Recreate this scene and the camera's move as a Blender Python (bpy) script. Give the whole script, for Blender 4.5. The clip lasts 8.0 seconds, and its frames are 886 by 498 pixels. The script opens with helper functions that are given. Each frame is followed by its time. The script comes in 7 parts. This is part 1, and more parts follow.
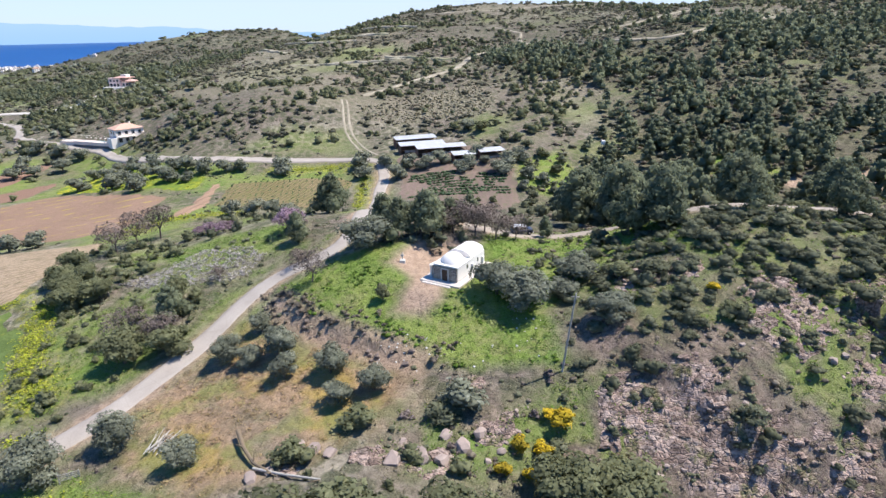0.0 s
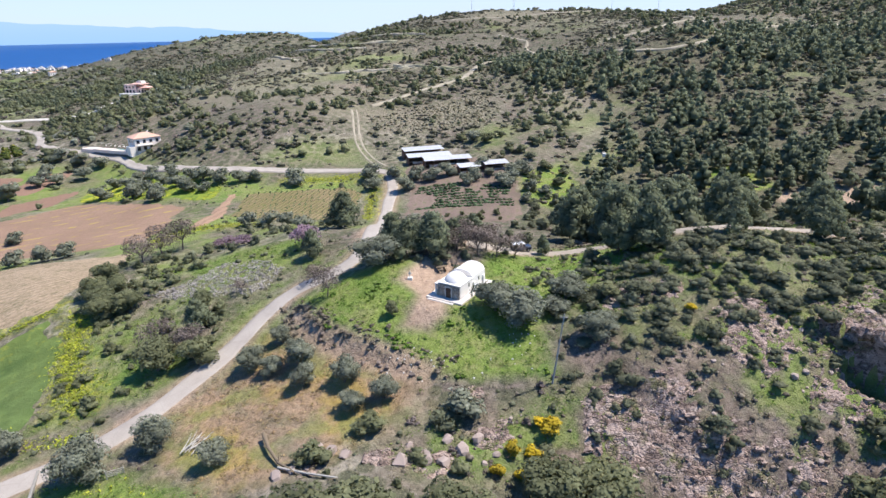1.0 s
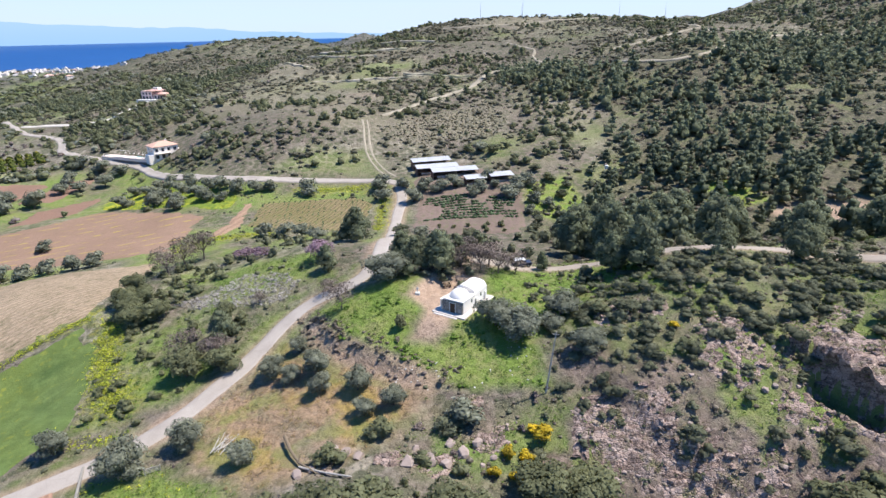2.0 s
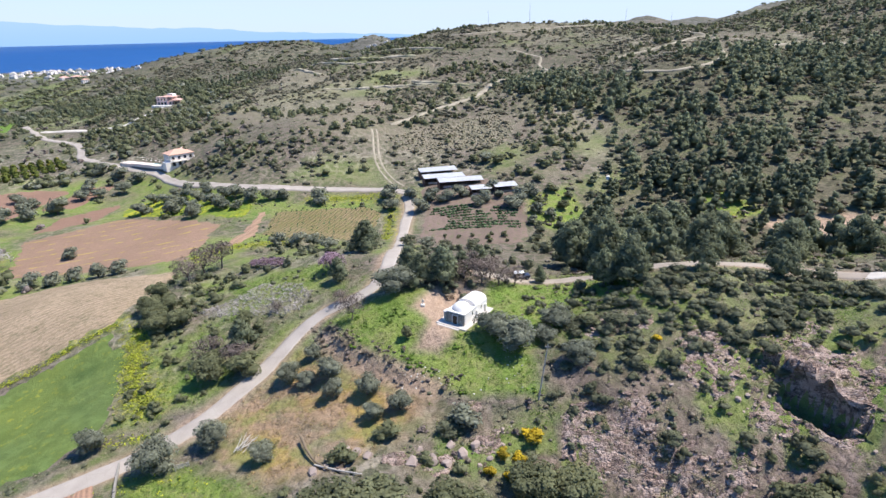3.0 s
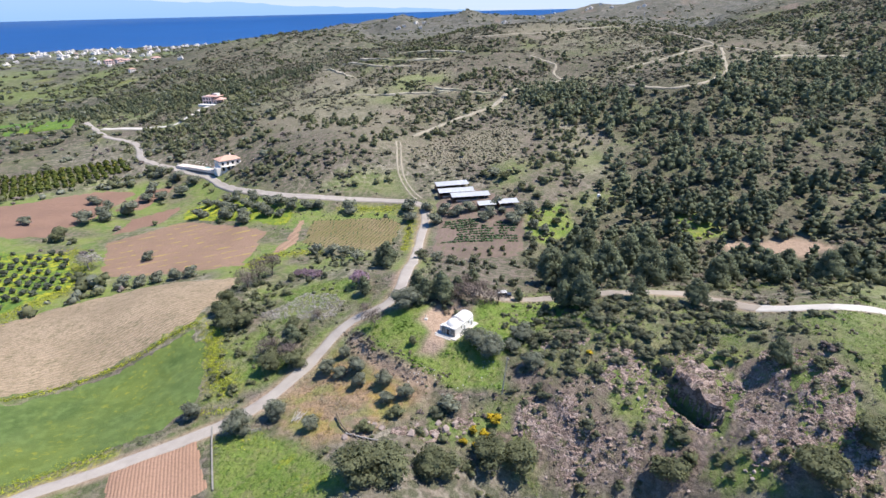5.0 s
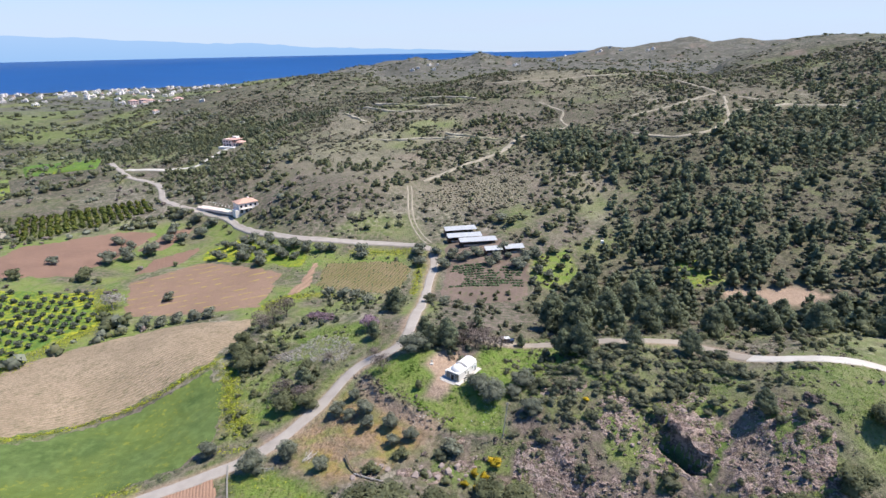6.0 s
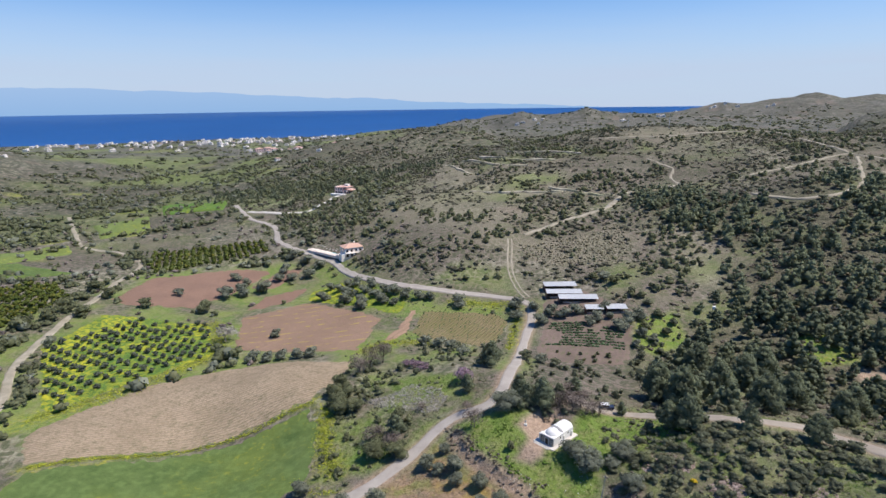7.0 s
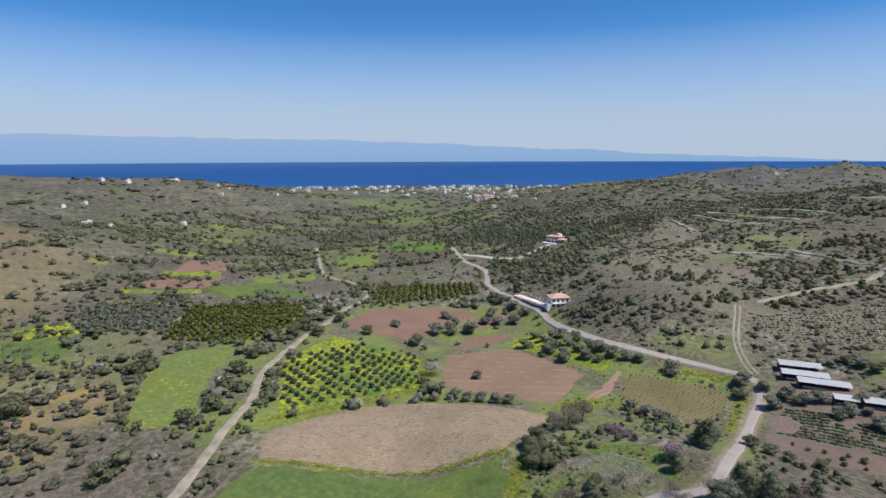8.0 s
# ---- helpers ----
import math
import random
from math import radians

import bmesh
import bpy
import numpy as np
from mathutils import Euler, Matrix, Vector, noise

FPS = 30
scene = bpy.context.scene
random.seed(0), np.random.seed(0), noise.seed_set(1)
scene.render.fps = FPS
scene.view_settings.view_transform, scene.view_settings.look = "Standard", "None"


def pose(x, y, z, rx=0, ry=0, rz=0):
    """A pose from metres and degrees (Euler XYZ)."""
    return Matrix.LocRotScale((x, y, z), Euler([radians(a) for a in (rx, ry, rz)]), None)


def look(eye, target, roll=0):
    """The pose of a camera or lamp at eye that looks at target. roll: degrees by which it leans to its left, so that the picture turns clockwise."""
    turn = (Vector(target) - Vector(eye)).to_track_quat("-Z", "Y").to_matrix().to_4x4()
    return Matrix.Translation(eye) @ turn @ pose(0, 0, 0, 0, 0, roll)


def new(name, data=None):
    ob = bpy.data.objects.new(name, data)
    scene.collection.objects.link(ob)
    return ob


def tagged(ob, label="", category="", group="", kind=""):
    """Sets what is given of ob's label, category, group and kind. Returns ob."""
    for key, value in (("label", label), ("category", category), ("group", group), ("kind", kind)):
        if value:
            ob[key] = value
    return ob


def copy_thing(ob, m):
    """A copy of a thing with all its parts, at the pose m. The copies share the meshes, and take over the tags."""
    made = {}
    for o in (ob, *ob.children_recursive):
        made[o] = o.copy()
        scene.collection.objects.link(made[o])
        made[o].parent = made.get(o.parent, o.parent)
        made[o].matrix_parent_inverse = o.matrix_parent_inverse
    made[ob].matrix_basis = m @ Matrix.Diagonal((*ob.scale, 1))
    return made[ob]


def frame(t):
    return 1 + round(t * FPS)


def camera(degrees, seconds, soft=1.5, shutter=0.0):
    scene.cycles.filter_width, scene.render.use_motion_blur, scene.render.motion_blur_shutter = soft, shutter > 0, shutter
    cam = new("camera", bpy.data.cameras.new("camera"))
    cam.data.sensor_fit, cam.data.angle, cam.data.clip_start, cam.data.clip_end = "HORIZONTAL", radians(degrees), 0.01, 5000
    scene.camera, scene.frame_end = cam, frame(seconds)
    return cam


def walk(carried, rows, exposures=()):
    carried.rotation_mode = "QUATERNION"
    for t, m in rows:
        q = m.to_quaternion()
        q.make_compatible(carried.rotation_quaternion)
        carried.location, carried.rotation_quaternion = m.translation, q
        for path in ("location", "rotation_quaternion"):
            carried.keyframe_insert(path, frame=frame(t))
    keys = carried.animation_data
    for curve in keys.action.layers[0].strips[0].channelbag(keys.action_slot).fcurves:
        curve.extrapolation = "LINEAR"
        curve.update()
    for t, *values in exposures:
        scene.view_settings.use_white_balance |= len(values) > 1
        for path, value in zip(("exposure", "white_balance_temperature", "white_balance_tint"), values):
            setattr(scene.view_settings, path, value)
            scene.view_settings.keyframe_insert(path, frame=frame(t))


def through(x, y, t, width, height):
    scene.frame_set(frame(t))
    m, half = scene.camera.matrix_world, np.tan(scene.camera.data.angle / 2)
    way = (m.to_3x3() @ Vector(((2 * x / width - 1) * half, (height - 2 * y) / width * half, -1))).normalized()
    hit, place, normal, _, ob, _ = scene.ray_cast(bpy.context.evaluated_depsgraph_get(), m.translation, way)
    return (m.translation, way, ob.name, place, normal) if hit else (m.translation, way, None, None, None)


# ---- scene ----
cam = camera(75.3, 8.0)
METRES, EYE, TILT, LEAN, TURN = 80.0, 34.0, -20.4, 1.3, 0.0
ROWS = [
    (0.0, 0.0, 0.0, 0.0, 0.0, 0.0, -0.0),
    (0.5, 0.0031, -0.0497, 0.0197, 0.34, -0.03, -0.13),
    (1.0, 0.0065, -0.0988, 0.0398, 0.74, -0.06, -0.29),
    (1.5, 0.01, -0.1476, 0.0597, 1.17, -0.08, -0.47),
    (3.0, 0.0276, -0.2974, 0.1178, 2.38, -0.13, -0.94),
    (3.5, 0.0355, -0.3498, 0.1353, 2.76, -0.65, -1.08),
    (4.0, 0.0445, -0.4018, 0.1536, 3.1, -1.92, -1.18),
    (4.2, 0.0480, -0.4235, 0.1612, 3.25, -2.25, -1.24),
    (4.3, 0.0547, -0.4507, 0.1721, 3.30, -2.38, -1.26),
    (4.4, 0.0656, -0.4949, 0.1899, 3.44, -2.48, -1.33),
    (4.5, 0.0765, -0.5391, 0.2077, 3.65, -2.57, -1.43),
    (4.6, 0.0874, -0.5833, 0.2254, 3.91, -2.64, -1.55),
    (4.7, 0.0983, -0.6275, 0.2432, 4.20, -2.68, -1.68),
    (4.8, 0.1092, -0.6716, 0.2610, 4.50, -2.71, -1.83),
    (4.9, 0.1201, -0.7158, 0.2788, 4.79, -2.72, -1.96),
    (5.0, 0.1310, -0.7600, 0.2965, 5.05, -2.71, -2.08),
    (5.1, 0.1419, -0.8042, 0.3143, 5.26, -2.67, -2.18),
    (5.2, 0.1528, -0.8484, 0.3321, 5.40, -2.62, -2.25),
    (5.3, 0.1595, -0.8756, 0.3430, 5.45, -2.55, -2.27),
    (5.5, 0.1595, -0.8756, 0.3434, 5.75, -1.71, -2.4),
    (6.0, 0.1586, -0.8728, 0.3475, 6.21, 0.76, -2.61),
    (6.5, 0.1512, -0.8727, 0.3529, 7.94, 3.22, -3.32),
    (7.0, 0.1442, -0.8731, 0.3594, 15.66, 5.02, -6.26),
    (7.5, 0.1396, -0.8742, 0.3612, 25.85, 6.05, -9.93),
    (8.0, 0.1344, -0.8668, 0.3619, 35.86, 6.43, -13.15),
]
walk(cam, [(t, pose(0, 0, EYE, TILT, LEAN, TURN) @ pose(METRES * x, METRES * y, METRES * z, 90 + pitch, roll, yaw)) for t, x, y, z, yaw, pitch, roll in ROWS],
     exposures=[(0, 0.72), (5.5, 0.6), (6.5, 0.36), (7.2, 0.16), (8.0, 0.0)])

# ---- world and sun ----
SUN_DIR = Vector((0.47, 0.1, 0.87)).normalized()
world = bpy.data.worlds.new("sky")
scene.world = world
world.use_nodes = True
wn, wl = world.node_tree.nodes, world.node_tree.links
wn.clear()
sky = wn.new("ShaderNodeTexSky")
sky.sky_type = "NISHITA"
sky.sun_disc = False
sky.sun_elevation = math.asin(SUN_DIR.z)
sky.sun_rotation = math.atan2(SUN_DIR.x, SUN_DIR.y)
sky.air_density, sky.dust_density, sky.ozone_density, sky.altitude = 1.0, 0.2, 4.0, 100
coord = wn.new("ShaderNodeTexCoord")
stretch = wn.new("ShaderNodeMapping")
stretch.inputs["Scale"].default_value = (1.6, 1.6, 16.0)
veil = wn.new("ShaderNodeTexNoise")
veil.inputs["Scale"].default_value, veil.inputs["Detail"].default_value, veil.inputs["Roughness"].default_value = 2.2, 5.0, 0.55
axes = wn.new("ShaderNodeSeparateXYZ")
band = wn.new("ShaderNodeMapRange")
band.inputs["From Min"].default_value, band.inputs["From Max"].default_value = 0.2, 0.05
amount = wn.new("ShaderNodeMath")
amount.operation = "MULTIPLY"
mixer = wn.new("ShaderNodeMix")
mixer.data_type = "RGBA"
mixer.inputs["B"].default_value = (3.75, 4.45, 5.7, 1)
back = wn.new("ShaderNodeBackground")
back.inputs["Strength"].default_value = 0.122
world_out = wn.new("ShaderNodeOutputWorld")
wl.new(coord.outputs["Generated"], stretch.inputs["Vector"])
wl.new(stretch.outputs["Vector"], veil.inputs["Vector"])
wl.new(coord.outputs["Generated"], axes.inputs["Vector"])
wl.new(axes.outputs["Z"], band.inputs["Value"])
wl.new(band.outputs["Result"], amount.inputs[0])
thick = wn.new("ShaderNodeMapRange")
thick.inputs["From Min"].default_value, thick.inputs["From Max"].default_value = 0.2, 0.85
thick.inputs["To Min"].default_value = 0.82
wl.new(veil.outputs["Fac"], thick.inputs["Value"])
wl.new(thick.outputs["Result"], amount.inputs[1])
wl.new(amount.outputs["Value"], mixer.inputs["Factor"])
blue = wn.new("ShaderNodeMix")
blue.data_type, blue.blend_type = "RGBA", "MULTIPLY"
blue.inputs["Factor"].default_value = 1.0
blue.inputs["B"].default_value = (0.62, 0.92, 1.3, 1)
high = wn.new("ShaderNodeMapRange")
high.inputs["From Min"].default_value, high.inputs["From Max"].default_value = 0.04, 0.23
deep = wn.new("ShaderNodeMix")
deep.data_type = "RGBA"
deep.inputs["A"].default_value, deep.inputs["B"].default_value = (0.6, 0.86, 1.16, 1), (0.27, 0.62, 0.95, 1)
wl.new(axes.outputs["Z"], high.inputs["Value"])
wl.new(high.outputs["Result"], deep.inputs["Factor"])
wl.new(deep.outputs["Result"], blue.inputs["B"])
wl.new(sky.outputs["Color"], blue.inputs["A"])
wl.new(blue.outputs["Result"], mixer.inputs["A"])
wl.new(mixer.outputs["Result"], back.inputs["Color"])
wl.new(back.outputs["Background"], world_out.inputs["Surface"])

lamp = bpy.data.lights.new("sun", "SUN")
lamp.energy, lamp.angle, lamp.color = 4.75, radians(0.53), (1.0, 0.945, 0.87)
sun = new("sun", lamp)
sun.matrix_world = look(SUN_DIR * 200, (0, 0, 0))

# ---- the lie of the land ----
SEA = -32.0
BASE = (-4.69, 38.29, 29.17)
KNOLLS = [
    (60, 20, 6.9), (28, 20, -26.5), (-4, 20, 13.3), (-20, 36, 3.8), (28, 52, 12.3), (76, 52, 15.1),
    (108, 52, 3.6), (92, 68, 12.3), (-100, 68, -13.9), (-20, 68, 2.0), (44, 84, 14.4), (-4, 84, 10.8),
    (-52, 84, 2.0), (76, 100, 6.2), (108, 100, 7.7), (-100, 100, 5.0), (-36, 116, 6.7), (-84, 116, 1.7),
    (-4, 116, 6.1), (44, 132, 2.9), (108, 132, -3.9),
]
RISES = [
    (-80, 20, -0.3), (160, 80, 15.3), (130, 140, -6.0), (70, 170, -4.0), (-20, 170, -7.0), (40, 170, -10.5),
    (10, 200, 5.1), (160, 200, -4.5), (-170, 230, -8.9), (70, 230, -5.4), (-50, 230, -8.2), (-80, 260, 13.6),
    (100, 260, 1.9), (10, 260, -3.1), (190, 290, 2.1), (130, 320, 12.9), (-170, 320, 2.7), (70, 320, 2.4),
]
SLOPES = [
    (-270, 0, -3.1), (-150, 180, -13.0), (-270, 300, -10.3), (330, 300, 18.7), (-90, 360, 3.2), (270, 360, -10.5),
    (150, 420, 11.0), (-150, 420, 6.6), (-150, 540, 2.6), (-30, 540, 13.2), (330, 540, 14.1),
]
RIDGES = [
    (-600, -100, 19.3), (50, -100, -20.3), (-600, 30, 20.4), (570, 290, 18.1), (-470, 290, -11.3), (440, 420, 45.2),
    (50, 550, 27.3), (-600, 550, -26.9), (570, 680, 25.5), (-340, 680, 4.6), (440, 680, 22.2), (-210, 810, 13.5),
    (-340, 810, 19.9),
]
UPLANDS = [
    (-1500, -200, 38.0), (-1200, -200, 36.3), (900, -200, 7.5), (-1200, 100, 43.7), (-1200, 400, 40.7), (1200, 700, 18.7),
    (0, 1300, 16.8), (-900, 1300, -21.5), (-1200, 1600, -20.7), (600, 1600, 20.7), (-300, 1600, 22.1),
]


def lattice(i, j, seed):
    n = (i.astype(np.int64) * 374761393 + j.astype(np.int64) * 668265263 + seed * 974711) & 0xFFFFFFFF
    n = ((n ^ (n >> 13)) * 1274126177) & 0xFFFFFFFF
    return ((n ^ (n >> 16)) & 0xFFFF) / 65535.0


def ripple(x, y, size, seed=0):
    """Smooth noise from -1 to 1, with lumps of the given size in metres."""
    x, y = np.asarray(x, float) / size, np.asarray(y, float) / size
    i, j = np.floor(x), np.floor(y)
    u, v = x - i, y - j
    u, v = u * u * (3 - 2 * u), v * v * (3 - 2 * v)
    a, b = lattice(i, j, seed), lattice(i + 1, j, seed)
    c, d = lattice(i, j + 1, seed), lattice(i + 1, j + 1, seed)
    return 2 * ((a + (b - a) * u) * (1 - v) + (c + (d - c) * u) * v) - 1


def fractal(x, y, size, seed=0, octaves=4):
    out, gain = 0, 1.0
    for k in range(octaves):
        out = out + gain * ripple(x, y, size / 2**k, seed + k)
        gain *= 0.55
    return out / 1.9


def inside(outline, x, y, soft=1.5, rough=1.5, seed=3):
    """1 within an outline, 0 outside it, with an uneven edge."""
    x, y = np.asarray(x, float), np.asarray(y, float)
    xs, ys = x + rough * fractal(x, y, 7, seed, 2), y + rough * fractal(x, y, 7, seed + 50, 2)
    within, near = np.zeros(x.shape, bool), np.full(x.shape, 1e9)
    for (ax, ay), (bx, by) in zip(outline, outline[1:] + outline[:1]):
        if ay != by:
            cross = ((ay > ys) != (by > ys)) & (xs < (bx - ax) * (ys - ay) / (by - ay) + ax)
            within ^= cross
        t = np.clip(((xs - ax) * (bx - ax) + (ys - ay) * (by - ay)) / ((bx - ax) ** 2 + (by - ay) ** 2 + 1e-9), 0, 1)
        near = np.minimum(near, np.hypot(xs - ax - t * (bx - ax), ys - ay - t * (by - ay)))
    return np.clip(0.5 + np.where(within, near, -near) / (2 * soft), 0, 1)


def along(path, x, y):
    """Distance to a line, and the side of it (left: positive)."""
    near, side = np.full(np.shape(x), 1e9), np.zeros(np.shape(x))
    for (ax, ay), (bx, by) in zip(path, path[1:]):
        t = np.clip(((x - ax) * (bx - ax) + (y - ay) * (by - ay)) / ((bx - ax) ** 2 + (by - ay) ** 2), 0, 1)
        d = np.hypot(x - ax - t * (bx - ax), y - ay - t * (by - ay))
        s = np.sign((bx - ax) * (y - ay) - (by - ay) * (x - ax))
        side, near = np.where(d < near, s, side), np.minimum(d, near)
    return near, side


ROCKY = [(17, 55), (24, 60), (42, 65), (58, 66), (72, 60), (79, 46), (77, 33), (58, 33), (40, 40), (22, 40), (4, 46), (-6, 44), (-8, 50), (4, 54)]
SCARP = [(-26, 80), (-21, 73), (-14, 67.5), (-4, 62)]
CLIFF = [(49.5, 59.2), (52.3, 56.6), (55.2, 52.6), (56.2, 48.4)]
CLIFF_LOW = [(19, 62), (22, 56), (26, 50), (33, 46)]
CLIFF_EAST = [(62, 58), (66, 52), (70, 47)]
CLIFFS = ((SCARP, 2.0, 7, 5), (CLIFF, 4.4, 6, 4), (CLIFF_LOW, 1.6, 8, 5), (CLIFF_EAST, 1.8, 7, 5))
TERRACED = [(-165, 470), (-135, 545), (-20, 500), (0, 430), (15, 350), (-90, 330), (-150, 400)]


KNOBS = [(-482, 1561, 230, -30), (-640, 1180, 160, -6), (-1120, 590, 170, 16), (-905, 520, 130, 10), (28, 590, 62, 6), (95, 580, 55, 8), (150, 545, 50, 6), (2, 216, 22, -3.0), (-25, 198, 10, 0.9)]
# crests of the far ranges: bearing in degrees and height, and how far off each range stands
RANGES = [
    (1925, 210, [(-13, 22), (-10.6, 47), (-9.2, 57), (-7.5, 38), (-6.2, 46), (-4.6, 52), (-3.2, 67), (-1.8, 53), (0, 46), (3, 44), (8, 38), (14, 30)]),
    (2330, 240, [(-6, 20), (2, 40), (5, 50), (7, 62), (8.9, 77), (10.4, 70), (12, 69), (13.6, 84), (17, 80), (22, 74), (30, 70)]),
    (2790, 260, [(3, 20), (9, 60), (12, 82), (13.8, 90), (14.6, 101), (15.5, 109), (16.4, 102), (17.4, 91), (19.6, 97), (23, 92), (25, 102), (34, 90)]),
    (1160, 250, [(17, 18), (19, 52), (21, 68), (23.5, 80), (26, 89), (34, 95), (46, 80)]),
]


def broad(x, y):
    z = BASE[0] + BASE[1] * x / 1000 + BASE[2] * y / 1000
    for hills, reach in ((KNOLLS, 24), (RISES, 45), (SLOPES, 90), (RIDGES, 200), (UPLANDS, 480)):
        for hx, hy, up in hills:
            z = z + up * np.exp(-((x - hx) ** 2 + (y - hy) ** 2) / reach**2)
    return z


def height(x, y):
    """The ground's height."""
    x, y = np.asarray(x, float), np.asarray(y, float)
    z = broad(x, y)
    gone = np.hypot(x, y)
    # far out the land is hilly, and sinks into the sea along the coast
    z = z + 11 * fractal(x, y, 240, 15, 4) * np.clip((gone - 850) / 500, 0, 1)
    z = z - 0.055 * np.clip(gone - 1750, 0, None)
    # behind the near crest a hidden valley, and several ranges beyond it
    bearing, off = np.degrees(np.arctan2(x - 10, y + 30)), np.hypot(x - 10, y + 30)
    back = 24 - 0.07 * np.clip(off - 2050, 0, None)
    ribs = 0.3 - np.abs(fractal(x, y, 170, 79, 4))
    for stand, deep, crest in RANGES:
        top = np.interp(bearing, [c[0] for c in crest], [c[1] for c in crest])
        back = np.maximum(back, 24 + (top - 24 + 10 * np.minimum(ribs, 0.3) - 2) * np.exp(-(((off - stand) / deep) ** 2)))
    back = back + 10 * ribs * np.clip((off - 900) / 300, 0, 1) * np.clip((back - 26) / 20, 0.3, 1)
    beyond = np.clip((off - 650) / 230, 0, 1) * np.clip((bearing + 15.5) / 4, 0, 1)
    beyond = beyond * beyond * (3 - 2 * beyond)
    z = z + beyond * (back - z)
    for hx, hy, reach, up in KNOBS:
        z = z + up * np.exp(-((x - hx) ** 2 + (y - hy) ** 2) / reach**2)
    coast = -0.643 * x + 0.766 * y + 40 * ripple(x, y, 260, 5) - 2110
    shore = np.clip((coast + 420) / 420, 0, 1)
    z = np.where((shore > 0) & (bearing < -14), z + (SEA + 5 - z) * shore**1.5, z)
    inland = np.clip(-coast / 400, 0, 1)
    z = np.where(coast < 0, np.logaddexp(z / 4, (SEA + 4 + 8 * inland) / 4) * 4, z)
    z = np.where((coast > 0) & (bearing < -14), np.minimum(z, SEA - 0.02 * coast), z)
    z = z + 0.5 * fractal(x, y, 30, 11, 3) * np.clip(gone / 120, 0.2, 3) + 0.07 * ripple(x, y, 1.6, 12)
    z = z + 2.4 * (0.3 - np.abs(fractal(x, y, 75, 77, 4))) * np.clip((gone - 210) / 120, 0, 1) * np.clip((z + 8) / 10, 0, 1)
    for path, drop, reach, ends in CLIFFS:
        d, side = along(path, x, y)
        wob = 0.7 * fractal(x, y, 3.5, 23, 3)
        s = d * side + wob
        end = np.minimum(np.hypot(x - path[0][0], y - path[0][1]), np.hypot(x - path[-1][0], y - path[-1][1]))
        near_end = np.clip(end / ends, 0, 1)
        step = np.tanh(s / (1.0 if drop < 2.2 else 0.45)) * 0.5 * drop * np.exp(-np.abs(s) / reach)
        z = z + np.where(d < 4 * reach, step * np.where(np.abs(d - end) < 1e-6, np.exp(-d / 2.5), near_end), 0)
    z = z - 4.2 * np.exp(-np.abs(((x - 51.9) * 0.75 + (y - 52.6) * 0.66) / 1.9) ** 6 - np.abs(((y - 52.6) * 0.75 - (x - 51.9) * 0.66) / 4.4) ** 6)
    pad = np.clip((11.5 - np.hypot(x - 1.35, y - 78.3)) / 5, 0, 1)
    z = z + pad * pad * (3 - 2 * pad) * (1.25 - z)
    rocky = inside(ROCKY, x, y, 4, 3, 31)
    crag = np.abs(fractal(x, y, 6.5, 41, 4))
    block = np.round(2.2 * fractal(x + 1.5 * ripple(x, y, 3, 8), y, 3.2, 47, 3)) / 2.2
    z = z + rocky * (0.7 * (0.35 - crag) + 0.2 * block)
    steps = inside(TERRACED, x, y, 12, 6, 61)
    z = z + steps * 0.9 * (np.clip((z / 3.4) % 1 * 3 - 1, -0.5, 0.5) - 0.0)
    return z


def cracks(x, y, size, seed):
    """Broken rock: a height for each block, and the distance to the nearest crack."""
    i, j = np.floor(x / size), np.floor(y / size)
    best, second, tone = np.full(x.shape, 1e9), np.full(x.shape, 1e9), np.zeros(x.shape)
    for di in (-1, 0, 1):
        for dj in (-1, 0, 1):
            a, c = i + di, j + dj
            px, py = (a + lattice(a, c, seed)) * size, (c + lattice(a, c, seed + 1)) * size
            d = np.hypot(x - px, y - py)
            closer = d < best
            second = np.where(closer, best, np.minimum(second, d))
            tone = np.where(closer, lattice(a, c, seed + 2), tone)
            best = np.minimum(best, d)
    return tone, second - best


def ground_at(x, y):
    return float(height(np.array([x]), np.array([y]))[0])


# ---- plan: roads and plots ----
ROAD_MAIN = [(-93, 25), (-84.2, 33.8), (-73, 41), (-61.9, 47.8), (-51.9, 53.9), (-45.9, 59.3), (-40, 68), (-35.5, 76), (-32.5, 83), (-28, 88.7), (-20, 91.8), (-17, 99.5), (-17.5, 120), (-19.5, 145), (-20.5, 169), (-20.5, 186), (-22.5, 200)]
ROAD_VALLEY = [(-22.5, 200), (-33, 208), (-52, 212.5), (-75, 213), (-100, 217.5), (-125, 232.5), (-144, 249), (-160, 264), (-181, 274), (-205, 286.5), (-224, 303), (-255, 346), (-297, 373), (-343, 416)]
ROAD_HOUSE = [(-310, 391), (-288, 387), (-246, 381), (-238, 405), (-232, 430)]
TRACK_WEST = [(-140, 4), (-148, 20), (-159, 35), (-172, 51), (-186, 71), (-208, 92), (-219, 108), (-225, 118), (-238, 143), (-250, 170), (-263, 194), (-271, 217), (-291, 241), (-327, 258), (-366, 265), (-412, 298), (-493, 362)]
BRANCH = [(3, 99.5), (8, 98.8), (13, 98.2), (18, 98.8), (26, 98.3), (34, 93), (43, 89), (52, 90.5), (61, 93), (68.5, 88.5), (75, 81), (82, 74.5), (90, 71), (104, 72), (122, 77), (150, 87)]
HILL_TRACK = [(-26, 209), (-32, 220), (-39, 237), (-42, 249), (-44, 261), (-46, 270)]
